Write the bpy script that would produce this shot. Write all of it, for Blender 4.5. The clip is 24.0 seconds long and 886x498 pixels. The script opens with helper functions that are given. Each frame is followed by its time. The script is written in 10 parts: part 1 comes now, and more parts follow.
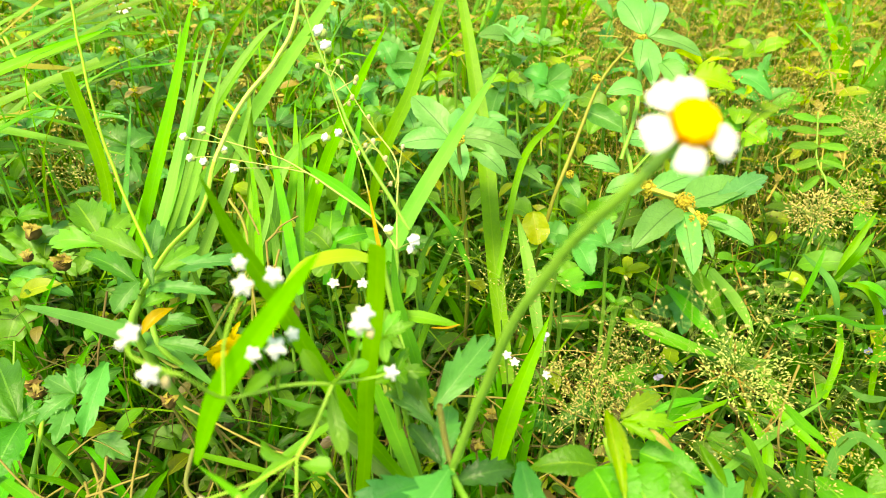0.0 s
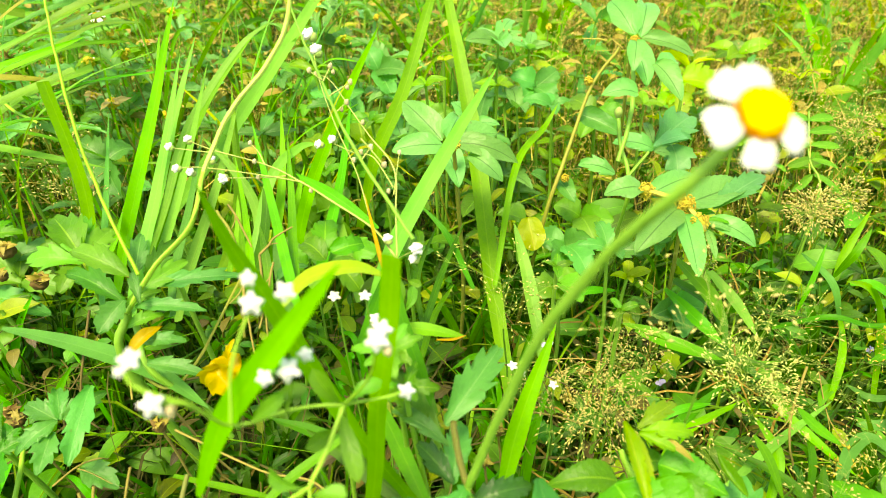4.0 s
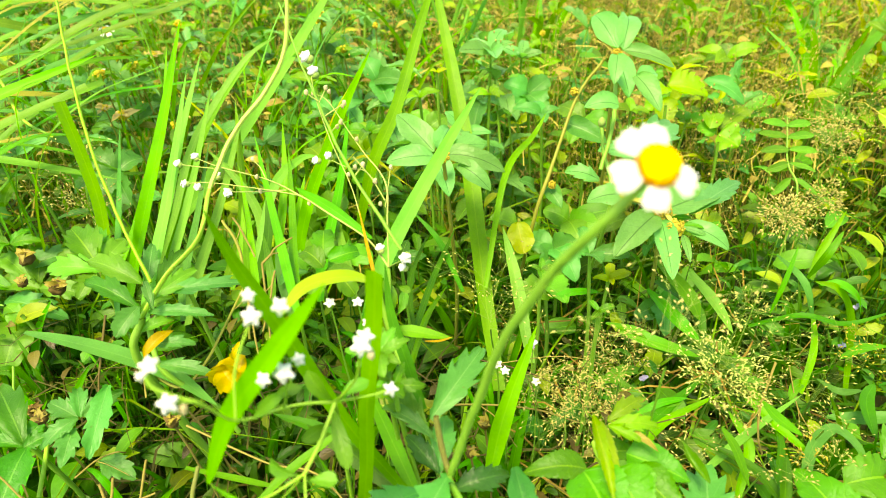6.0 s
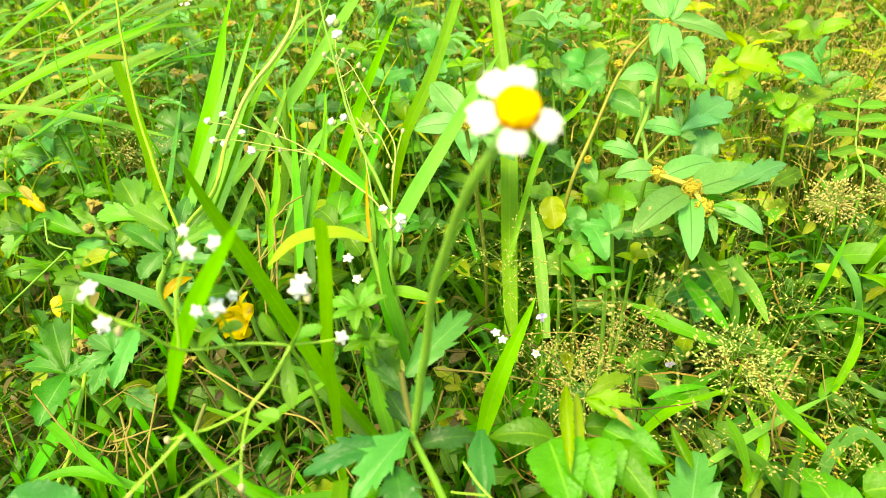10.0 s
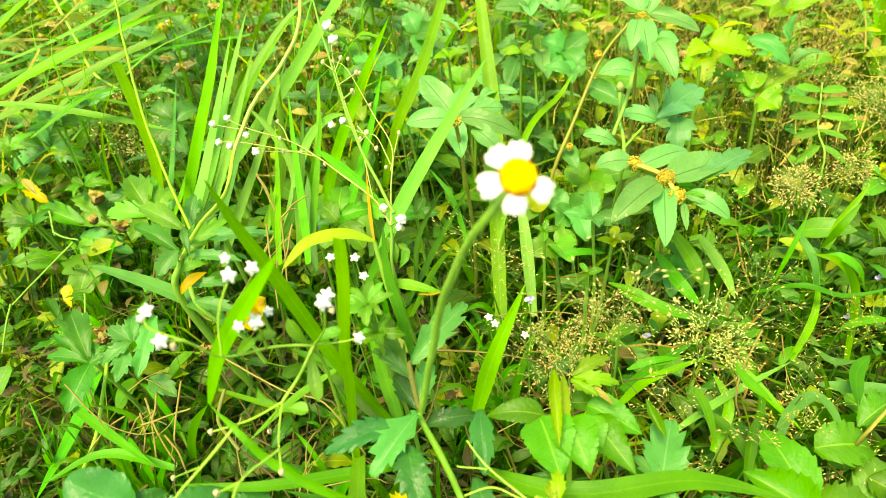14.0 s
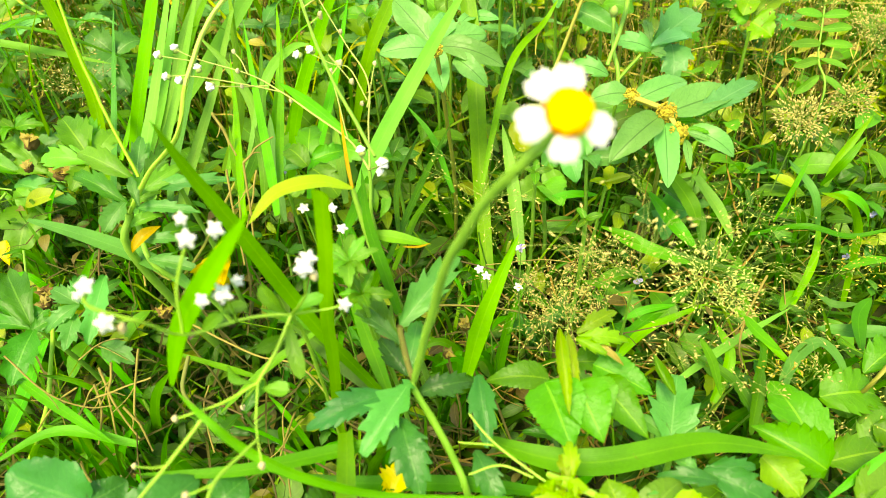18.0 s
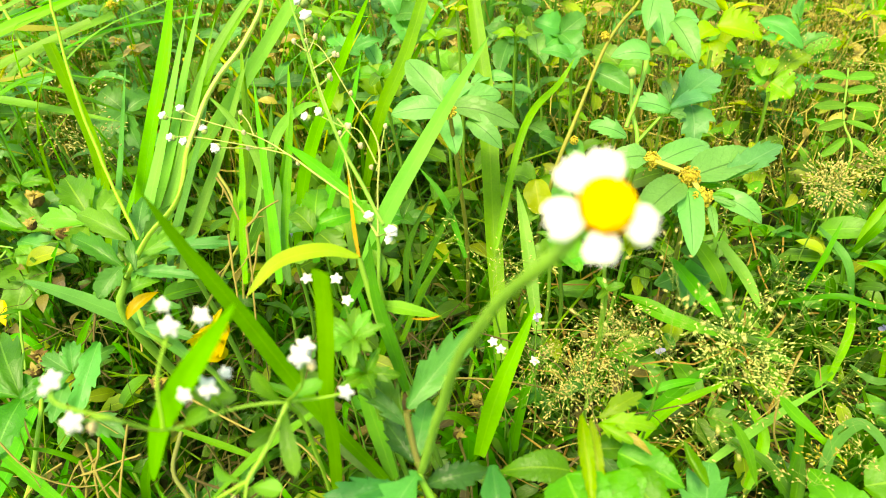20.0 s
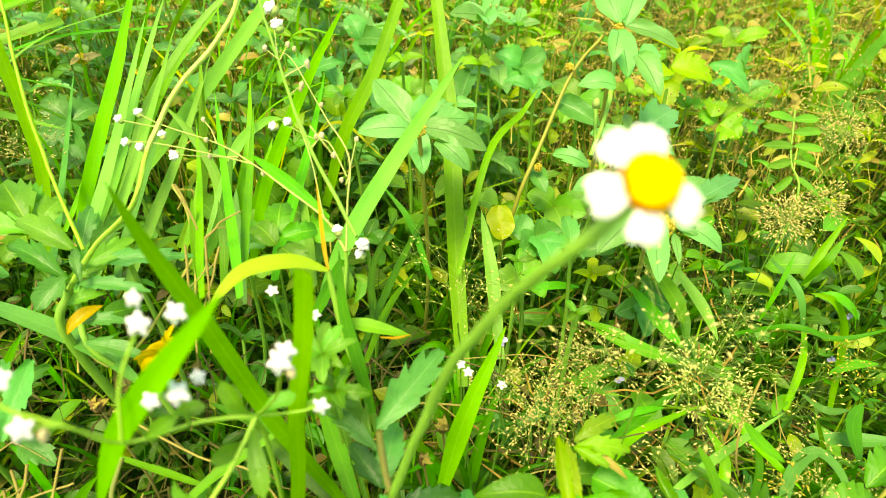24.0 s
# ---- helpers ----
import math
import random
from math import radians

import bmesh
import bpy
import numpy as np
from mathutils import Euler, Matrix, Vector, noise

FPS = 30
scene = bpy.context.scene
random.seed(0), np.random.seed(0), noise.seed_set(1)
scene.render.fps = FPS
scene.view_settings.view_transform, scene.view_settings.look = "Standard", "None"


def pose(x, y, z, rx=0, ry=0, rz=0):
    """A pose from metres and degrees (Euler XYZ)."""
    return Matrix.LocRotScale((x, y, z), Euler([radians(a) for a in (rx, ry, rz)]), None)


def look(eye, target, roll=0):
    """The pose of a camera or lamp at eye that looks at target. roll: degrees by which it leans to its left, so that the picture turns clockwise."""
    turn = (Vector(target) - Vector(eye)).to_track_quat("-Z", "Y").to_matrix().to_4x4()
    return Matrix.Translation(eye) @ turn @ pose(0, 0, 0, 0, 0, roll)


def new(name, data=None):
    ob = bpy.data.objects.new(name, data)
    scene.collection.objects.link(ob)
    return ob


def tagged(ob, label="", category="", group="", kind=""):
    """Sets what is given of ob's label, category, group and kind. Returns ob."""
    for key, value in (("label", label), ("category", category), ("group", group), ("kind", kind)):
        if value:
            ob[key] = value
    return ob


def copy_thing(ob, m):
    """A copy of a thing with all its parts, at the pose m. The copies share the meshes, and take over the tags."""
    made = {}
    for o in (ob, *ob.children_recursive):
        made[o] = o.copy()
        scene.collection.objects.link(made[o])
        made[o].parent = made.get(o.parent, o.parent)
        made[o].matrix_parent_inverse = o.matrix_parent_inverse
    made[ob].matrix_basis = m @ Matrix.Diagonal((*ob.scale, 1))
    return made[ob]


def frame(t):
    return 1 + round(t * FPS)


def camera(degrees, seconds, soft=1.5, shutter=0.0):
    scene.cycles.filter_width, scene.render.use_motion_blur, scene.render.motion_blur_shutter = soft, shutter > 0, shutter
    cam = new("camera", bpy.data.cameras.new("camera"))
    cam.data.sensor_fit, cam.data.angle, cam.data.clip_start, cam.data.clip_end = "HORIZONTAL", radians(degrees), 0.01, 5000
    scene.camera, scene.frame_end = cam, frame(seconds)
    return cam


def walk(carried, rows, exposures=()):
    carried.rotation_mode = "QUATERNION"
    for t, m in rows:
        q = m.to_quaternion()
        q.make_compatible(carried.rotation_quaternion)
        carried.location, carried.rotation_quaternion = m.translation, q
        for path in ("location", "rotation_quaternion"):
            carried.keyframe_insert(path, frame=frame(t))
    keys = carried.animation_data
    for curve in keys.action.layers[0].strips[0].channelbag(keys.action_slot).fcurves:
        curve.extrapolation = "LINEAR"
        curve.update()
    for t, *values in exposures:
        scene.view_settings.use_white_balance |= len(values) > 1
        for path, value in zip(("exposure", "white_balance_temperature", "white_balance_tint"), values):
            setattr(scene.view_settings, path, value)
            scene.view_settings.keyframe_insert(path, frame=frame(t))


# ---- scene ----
EXPOSURE = 1.74
cam = camera(68.6, 24.0, soft=0.6)
cam.data.dof.use_dof = True
cam.data.dof.focus_distance, cam.data.dof.aperture_fstop = 0.33, 15.0
PATH = [
    (0, (0.0105, 0.0082, 0.3157), (0.0005, 0.8334, -0.2491), -0.01),
    (0.5, (0.0099, 0.0079, 0.3170), (0.0203, 0.8378, -0.2408), 0.83),
    (1, (0.0096, 0.0082, 0.3170), (0.0349, 0.8408, -0.2363), 1.06),
    (1.5, (0.0091, 0.0104, 0.3161), (0.0398, 0.8433, -0.2364), 0.76),
    (2, (0.0063, 0.0121, 0.3158), (0.0341, 0.8441, -0.2383), 0.40),
    (2.5, (0.0034, 0.0153, 0.3129), (0.0257, 0.8442, -0.2461), -0.08),
    (3, (0.0020, 0.0166, 0.3116), (0.0230, 0.8453, -0.2477), -0.22),
    (3.5, (0.0015, 0.0169, 0.3106), (0.0234, 0.8469, -0.2467), -0.19),
    (4, (0.0018, 0.0161, 0.3108), (0.0245, 0.8475, -0.2444), -0.14),
    (4.5, (0.0028, 0.0139, 0.3130), (0.0240, 0.8455, -0.2420), -0.27),
    (5, (0.0045, 0.0101, 0.3176), (0.0170, 0.8398, -0.2405), -1.06),
    (5.5, (0.0063, 0.0057, 0.3230), (0.0181, 0.8346, -0.2363), -1.05),
    (6, (0.0090, 0.0023, 0.3260), (0.0212, 0.8299, -0.2351), -1.06),
    (6.5, (0.0135, 0.0001, 0.3268), (0.0150, 0.8224, -0.2424), -1.60),
    (7, (0.0214, -0.0016, 0.3278), (0.0019, 0.8134, -0.2514), -1.95),
    (7.5, (0.0290, -0.0032, 0.3293), (-0.0266, 0.8114, -0.2480), -3.11),
    (8, (0.0353, -0.0050, 0.3281), (-0.0572, 0.8049, -0.2511), -3.62),
    (8.5, (0.0387, -0.0046, 0.3258), (-0.0720, 0.8019, -0.2550), -3.64),
    (9, (0.0427, -0.0032, 0.3223), (-0.0876, 0.7984, -0.2613), -3.91),
    (9.5, (0.0449, -0.0009, 0.3196), (-0.0886, 0.8007, -0.2632), -3.68),
    (10, (0.0466, -0.0011, 0.3199), (-0.0846, 0.8033, -0.2595), -3.46),
    (10.5, (0.0482, -0.0015, 0.3184), (-0.0797, 0.8062, -0.2571), -3.34),
    (11, (0.0490, -0.0037, 0.3220), (-0.0778, 0.8045, -0.2531), -3.40),
    (11.5, (0.0491, -0.0083, 0.3307), (-0.0772, 0.7977, -0.2478), -3.69),
    (12, (0.0487, -0.0127, 0.3396), (-0.0763, 0.7889, -0.2450), -3.96),
    (12.5, (0.0479, -0.0146, 0.3442), (-0.0734, 0.7814, -0.2487), -3.99),
    (13, (0.0466, -0.0151, 0.3467), (-0.0682, 0.7761, -0.2540), -3.82),
    (13.5, (0.0451, -0.0140, 0.3466), (-0.0608, 0.7646, -0.2719), -3.53),
    (14, (0.0427, -0.0116, 0.3472), (-0.0583, 0.7567, -0.2849), -3.73),
    (14.5, (0.0375, -0.0085, 0.3462), (-0.0423, 0.7472, -0.3038), -3.44),
    (15, (0.0344, -0.0071, 0.3465), (-0.0301, 0.7343, -0.3215), -2.66),
    (15.5, (0.0325, -0.0050, 0.3454), (-0.0245, 0.7145, -0.3467), -2.56),
    (16, (0.0301, -0.0018, 0.3427), (-0.0220, 0.7029, -0.3649), -2.50),
    (16.5, (0.0302, 0.0005, 0.3401), (-0.0170, 0.7013, -0.3718), -2.35),
    (17, (0.0304, 0.0046, 0.3348), (-0.0110, 0.7062, -0.3766), -2.08),
    (17.5, (0.0296, 0.0081, 0.3320), (-0.0122, 0.7081, -0.3809), -2.19),
    (18, (0.0301, 0.0122, 0.3316), (-0.0117, 0.7208, -0.3728), -2.14),
    (18.5, (0.0314, 0.0171, 0.3296), (-0.0145, 0.7378, -0.3621), -2.44),
    (19, (0.0316, 0.0220, 0.3276), (-0.0201, 0.7598, -0.3455), -2.63),
    (19.5, (0.0302, 0.0253, 0.3283), (-0.0279, 0.7773, -0.3282), -2.54),
    (20, (0.0291, 0.0282, 0.3270), (-0.0303, 0.7886, -0.3201), -2.30),
    (20.5, (0.0271, 0.0308, 0.3245), (-0.0285, 0.7961, -0.3175), -1.65),
    (21, (0.0251, 0.0329, 0.3218), (-0.0229, 0.8011, -0.3170), -0.83),
    (21.5, (0.0239, 0.0339, 0.3198), (-0.0141, 0.8053, -0.3154), -0.06),
    (22, (0.0225, 0.0348, 0.3176), (-0.0052, 0.8128, -0.3100), 0.78),
    (22.5, (0.0223, 0.0350, 0.3162), (0.0153, 0.8176, -0.3062), 1.85),
    (23, (0.0216, 0.0341, 0.3158), (0.0314, 0.8200, -0.3024), 2.36),
    (23.5, (0.0198, 0.0309, 0.3155), (0.0366, 0.8227, -0.2950), 2.70),
    (24, (0.0184, 0.0284, 0.3171), (0.0472, 0.8268, -0.2844), 3.37),
]
walk(cam, [(t, look(eye, target, roll)) for t, eye, target, roll in PATH], [(0, EXPOSURE, 9500, 4), (24, EXPOSURE, 9500, 4)])
SKY, SUN = 0.15, 2.7

# A still patch of weeds: metres, z up, soil at z = 0.

# ---- light ----
world = bpy.data.worlds.new("sky")
scene.world = world
world.use_nodes = True
_n = world.node_tree.nodes
_sky = _n.new("ShaderNodeTexSky")
_sky.sky_type, _sky.sun_disc = "NISHITA", False
_sky.sun_elevation, _sky.sun_rotation = radians(66), radians(210)
_n["Background"].inputs["Strength"].default_value = SKY
world.node_tree.links.new(_sky.outputs[0], _n["Background"].inputs["Color"])
_sun = bpy.data.lights.new("sun", "SUN")
_sun.energy, _sun.angle, _sun.color = SUN, radians(20), (1.0, 0.94, 0.78)
new("sun", _sun).matrix_world = look((-0.7, -1.2, 3.2), (0, 0, 0))


# ---- materials ----
def shader(name):
    m = bpy.data.materials.new(name)
    m.use_nodes = True
    return m, m.node_tree.nodes, m.node_tree.links


def math_node(nodes, links, op, a, b=None, c=None):
    n = nodes.new("ShaderNodeMath")
    n.operation = op
    for i, v in enumerate((a, b, c)):
        if v is None:
            continue
        if isinstance(v, (int, float)):
            n.inputs[i].default_value = v
        else:
            links.new(v, n.inputs[i])
    return n.outputs[0]


def mix_node(nodes, links, fac, a, b, mode="MIX"):
    n = nodes.new("ShaderNodeMix")
    n.data_type, n.blend_type = "RGBA", mode
    for i, v in ((0, fac), (6, a), (7, b)):
        if isinstance(v, (int, float)):
            n.inputs[i].default_value = v
        elif isinstance(v, tuple):
            n.inputs[i].default_value = (*v, 1)
        else:
            links.new(v, n.inputs[i])
    return n.outputs[2]


def leaf_material(name, base, dark, vein, blade=False, rough=0.45, thin=0.45, islands=False, ribs=7, wear=0.3, spots=0.24):
    """A thin living leaf: midrib and side veins along its own axes, mottling, wear, light passing through."""
    m, nodes, links = shader(name)
    bsdf, out = nodes["Principled BSDF"], nodes["Material Output"]
    uv = nodes.new("ShaderNodeUVMap")
    sep = nodes.new("ShaderNodeSeparateXYZ")
    links.new(uv.outputs[0], sep.inputs[0])
    u, v = sep.outputs[0], sep.outputs[1]
    off = math_node(nodes, links, "ABSOLUTE", math_node(nodes, links, "SUBTRACT", u, 0.5))
    if islands:
        rnd = nodes.new("ShaderNodeNewGeometry").outputs["Random Per Island"]
    else:
        rnd = nodes.new("ShaderNodeObjectInfo").outputs["Random"]
    co = nodes.new("ShaderNodeTexCoord").outputs["Object"]
    big = nodes.new("ShaderNodeTexNoise")
    big.inputs["Scale"].default_value, big.inputs["Detail"].default_value = 55, 3
    links.new(co, big.inputs["Vector"])
    fine = nodes.new("ShaderNodeTexNoise")
    fine.inputs["Scale"].default_value, fine.inputs["Detail"].default_value = 900, 4
    links.new(co, fine.inputs["Vector"])
    if blade:
        lines = math_node(nodes, links, "POWER", math_node(nodes, links, "ABSOLUTE", math_node(nodes, links, "SINE", math_node(nodes, links, "MULTIPLY", u, 40.0))), 4.0)
        rib = math_node(nodes, links, "LESS_THAN", off, 0.035)
        pattern = math_node(nodes, links, "MAXIMUM", math_node(nodes, links, "MULTIPLY", lines, 0.10), math_node(nodes, links, "MULTIPLY", rib, 0.45))
    else:
        s = math_node(nodes, links, "SUBTRACT", math_node(nodes, links, "MULTIPLY", v, float(ribs)), math_node(nodes, links, "MULTIPLY", off, 3.2))
        fr = math_node(nodes, links, "FRACT", s)
        side = math_node(nodes, links, "LESS_THAN", math_node(nodes, links, "ABSOLUTE", math_node(nodes, links, "SUBTRACT", fr, 0.5)), 0.045)
        rib = math_node(nodes, links, "LESS_THAN", off, 0.022)
        pattern = math_node(nodes, links, "MAXIMUM", math_node(nodes, links, "MULTIPLY", side, 0.20), rib)
    ramp = nodes.new("ShaderNodeMapRange")
    ramp.inputs[1].default_value, ramp.inputs[2].default_value = 0.3, 0.7
    links.new(math_node(nodes, links, "ADD", math_node(nodes, links, "MULTIPLY", big.outputs[0], 0.75), math_node(nodes, links, "MULTIPLY", rnd, 0.3)), ramp.inputs[0])
    col = mix_node(nodes, links, ramp.outputs[0], dark, base)
    col = mix_node(nodes, links, math_node(nodes, links, "MULTIPLY", math_node(nodes, links, "SUBTRACT", fine.outputs[0], 0.35), spots), col, tuple(c * 1.9 for c in base))
    col = mix_node(nodes, links, math_node(nodes, links, "MULTIPLY", pattern, 0.6), col, vein)
    hue = nodes.new("ShaderNodeHueSaturation")
    links.new(math_node(nodes, links, "ADD", math_node(nodes, links, "MULTIPLY", rnd, 0.036), 0.482), hue.inputs["Hue"])
    links.new(math_node(nodes, links, "ADD", math_node(nodes, links, "MULTIPLY", rnd, 0.3), 0.85), hue.inputs["Value"])
    links.new(col, hue.inputs["Color"])
    # scattered brown specks and tired edges
    wearing = nodes.new("ShaderNodeTexNoise")
    wearing.inputs["Scale"].default_value, wearing.inputs["Detail"].default_value = 260, 5
    links.new(co, wearing.inputs["Vector"])
    worn = math_node(nodes, links, "MULTIPLY", math_node(nodes, links, "GREATER_THAN", wearing.outputs[0], 0.72), wear)
    col = mix_node(nodes, links, worn, hue.outputs[0], (0.16, 0.11, 0.02))
    links.new(col, bsdf.inputs["Base Color"])
    bsdf.inputs["Roughness"].default_value = rough
    bsdf.inputs["Specular IOR Level"].default_value = 0.25 if blade else 0.42
    bump = nodes.new("ShaderNodeBump")
    bump.inputs["Strength"].default_value, bump.inputs["Distance"].default_value = 0.6, (0.0004 if blade else 0.0009)
    relief = math_node(nodes, links, "SUBTRACT", math_node(nodes, links, "MULTIPLY", fine.outputs[0], 0.5), pattern)
    if not blade:  # puckered between the veins
        relief = math_node(nodes, links, "ADD", relief, math_node(nodes, links, "MULTIPLY", math_node(nodes, links, "SINE", math_node(nodes, links, "MULTIPLY", fr, math.pi)), 0.13))
    links.new(relief, bump.inputs["Height"])
    links.new(bump.outputs[0], bsdf.inputs["Normal"])
    trans = nodes.new("ShaderNodeBsdfTranslucent")
    links.new(mix_node(nodes, links, 1.0, col, (1.06, 1.2, 0.5), "MULTIPLY"), trans.inputs["Color"])
    mix = nodes.new("ShaderNodeMixShader")
    mix.inputs[0].default_value = thin
    links.new(bsdf.outputs[0], mix.inputs[1])
    links.new(trans.outputs[0], mix.inputs[2])
    links.new(mix.outputs[0], out.inputs["Surface"])
    return m


def plain_material(name, a, b, scale=300, rough=0.6, bump=0.3, thin=0.0, islands=False):
    """Two tones of one stuff, mixed by grain at two sizes."""
    m, nodes, links = shader(name)
    bsdf, out = nodes["Principled BSDF"], nodes["Material Output"]
    co = nodes.new("ShaderNodeTexCoord").outputs["Object"]
    n1, n2 = nodes.new("ShaderNodeTexNoise"), nodes.new("ShaderNodeTexNoise")
    for n, sc in ((n1, scale), (n2, scale * 7)):
        n.inputs["Scale"].default_value, n.inputs["Detail"].default_value = sc, 5
        links.new(co, n.inputs["Vector"])
    if islands:
        rnd = nodes.new("ShaderNodeNewGeometry").outputs["Random Per Island"]
    else:
        rnd = nodes.new("ShaderNodeObjectInfo").outputs["Random"]
    f = math_node(nodes, links, "ADD", math_node(nodes, links, "MULTIPLY", n1.outputs[0], 0.7), math_node(nodes, links, "MULTIPLY", rnd, 0.5))
    f = math_node(nodes, links, "SUBTRACT", math_node(nodes, links, "ADD", f, math_node(nodes, links, "MULTIPLY", n2.outputs[0], 0.4)), 0.35)
    col = mix_node(nodes, links, f, a, b)
    links.new(col, bsdf.inputs["Base Color"])
    bsdf.inputs["Roughness"].default_value = rough
    bsdf.inputs["Specular IOR Level"].default_value = 0.3
    bp = nodes.new("ShaderNodeBump")
    bp.inputs["Strength"].default_value, bp.inputs["Distance"].default_value = bump, 0.0008
    links.new(n2.outputs[0], bp.inputs["Height"])
    links.new(bp.outputs[0], bsdf.inputs["Normal"])
    if thin:
        trans = nodes.new("ShaderNodeBsdfTranslucent")
        links.new(col, trans.inputs["Color"])
        mix = nodes.new("ShaderNodeMixShader")
        mix.inputs[0].default_value = thin
        links.new(bsdf.outputs[0], mix.inputs[1])
        links.new(trans.outputs[0], mix.inputs[2])
        links.new(mix.outputs[0], out.inputs["Surface"])
    return m


GRASS = leaf_material("grass_green", (0.15, 0.42, 0.006), (0.08, 0.28, 0.004), (0.24, 0.5, 0.022), blade=True)
GRASS_LIGHT = leaf_material("grass_light", (0.155, 0.45, 0.006), (0.10, 0.34, 0.004), (0.28, 0.57, 0.03), blade=True, thin=0.5)
GRASS_MID = leaf_material("grass_mid", (0.08, 0.36, 0.008), (0.045, 0.25, 0.005), (0.2, 0.5, 0.03), blade=True)
GRASS_BLUE = leaf_material("grass_blue_green", (0.09, 0.33, 0.05), (0.06, 0.25, 0.035), (0.16, 0.42, 0.09), blade=True)
GRASS_FRESH = leaf_material("grass_fresh", (0.11, 0.40, 0.012), (0.065, 0.29, 0.008), (0.2, 0.5, 0.03), blade=True)
GRASS_DEEP = leaf_material("grass_deep", (0.055, 0.23, 0.0044), (0.02, 0.12, 0.00275), (0.12, 0.36, 0.0165), blade=True)
GRASS_PALE = leaf_material("grass_pale", (0.18, 0.46, 0.055), (0.11, 0.34, 0.035), (0.26, 0.52, 0.08), blade=True)
GRASS_YELLOW = leaf_material("grass_yellowing", (0.42, 0.42, 0.011), (0.26, 0.36, 0.0066), (0.5, 0.5, 0.044), blade=True, wear=0.7)
LEAF_ORANGE = leaf_material("orange_edge", (0.55, 0.33, 0.01), (0.40, 0.24, 0.008), (0.6, 0.36, 0.03), blade=True, wear=0.4)
GRASS_DULL = leaf_material("grass_dull", (0.17, 0.38, 0.035), (0.10, 0.26, 0.02), (0.25, 0.44, 0.06), blade=True, wear=0.6)
GRASS_STRAW = leaf_material("grass_straw", (0.36, 0.36, 0.05), (0.26, 0.29, 0.03), (0.44, 0.42, 0.09), blade=True, wear=0.8)
LEAF_CITRON = leaf_material("citron_leaf", (0.27, 0.48, 0.009), (0.18, 0.38, 0.007), (0.36, 0.52, 0.03), wear=0.3, thin=0.5)
GRASS_TURNING = leaf_material("grass_turning", (0.36, 0.56, 0.03), (0.26, 0.48, 0.02), (0.5, 0.55, 0.06), blade=True, wear=0.5)
LEAF = leaf_material("weed_leaf", (0.14, 0.38, 0.024), (0.07, 0.25, 0.014), (0.20, 0.46, 0.05))
LEAF_TEAL = leaf_material("teal_leaf", (0.10, 0.36, 0.062), (0.042, 0.22, 0.03), (0.18, 0.44, 0.11), rough=0.42)
LEAF_BLUE = leaf_material("blue_green_leaf", (0.12, 0.40, 0.12), (0.07, 0.30, 0.08), (0.16, 0.44, 0.15), rough=0.42)
LEAF_SPURGE = leaf_material("spurge_leaf", (0.165, 0.43, 0.105), (0.10, 0.33, 0.065), (0.025, 0.13, 0.012), rough=0.42)
LEAF_SHOOT = leaf_material("young_shoot", (0.28, 0.47, 0.008), (0.18, 0.38, 0.006), (0.42, 0.54, 0.03), thin=0.5)
LEAF_GLOSS = leaf_material("glossy_deep_leaf", (0.042, 0.225, 0.032), (0.02, 0.13, 0.018), (0.09, 0.30, 0.055), rough=0.36)
LEAF_STRONG = leaf_material("strong_green_leaf", (0.052, 0.24, 0.011), (0.026, 0.145, 0.007), (0.16, 0.42, 0.05), rough=0.42)
LEAF_FRESH = leaf_material("fresh_leaf", (0.086, 0.30, 0.006), (0.046, 0.205, 0.004), (0.24, 0.50, 0.03))
# leaf green darkened at the base colour, standing in for shade on low leaves
LEAF_SHADED = leaf_material("shaded_green_leaf", (0.045, 0.2, 0.0099), (0.02, 0.12, 0.0055), (0.1, 0.3, 0.022), rough=0.4)
LEAF_LIME = leaf_material("lime_leaf", (0.19, 0.40, 0.008), (0.095, 0.28, 0.005), (0.3, 0.5, 0.0275), thin=0.45)
LEAF_YELLOWISH = leaf_material("yellowing_leaf", (0.42, 0.50, 0.010), (0.28, 0.44, 0.008), (0.5, 0.55, 0.04), wear=0.3, thin=0.5)
LEAF_GOLD = leaf_material("yellowed_leaf", (0.64, 0.50, 0.006), (0.52, 0.40, 0.0055), (0.66, 0.54, 0.05), wear=0.4)
STEM = plain_material("green_stem", (0.11, 0.30, 0.02), (0.2, 0.38, 0.05), 200, 0.5)
STEM_PALE = plain_material("pale_stem", (0.19, 0.40, 0.02), (0.28, 0.50, 0.06), 200, 0.5)
STEM_CREAM = plain_material("cream_stem", (0.40, 0.58, 0.08), (0.54, 0.66, 0.16), 200, 0.5)
STEM_LIME = plain_material("lime_stem", (0.16, 0.40, 0.012), (0.25, 0.45, 0.02), 200, 0.5)
STEM_WIRY = plain_material("wiry_stem", (0.26, 0.36, 0.07), (0.34, 0.36, 0.10), 200, 0.6)
STEM_TAN = plain_material("tan_stem", (0.20, 0.18, 0.022), (0.20, 0.27, 0.035), 200, 0.6)
STEM_GOLD = plain_material("golden_stem", (0.36, 0.31, 0.05), (0.30, 0.36, 0.05), 300, 0.6)
STEM_THREAD = plain_material("green_thread", (0.15, 0.30, 0.03), (0.28, 0.32, 0.07), 200, 0.6)
TWIG = plain_material("dry_twig", (0.27, 0.225, 0.05), (0.14, 0.12, 0.022), 200, 0.8)
TWIG_DARK = plain_material("dark_twig", (0.11, 0.085, 0.02), (0.05, 0.04, 0.01), 200, 0.8)
STEM_RED = plain_material("reddish_stem", (0.15, 0.11, 0.03), (0.12, 0.18, 0.03), 200, 0.6)
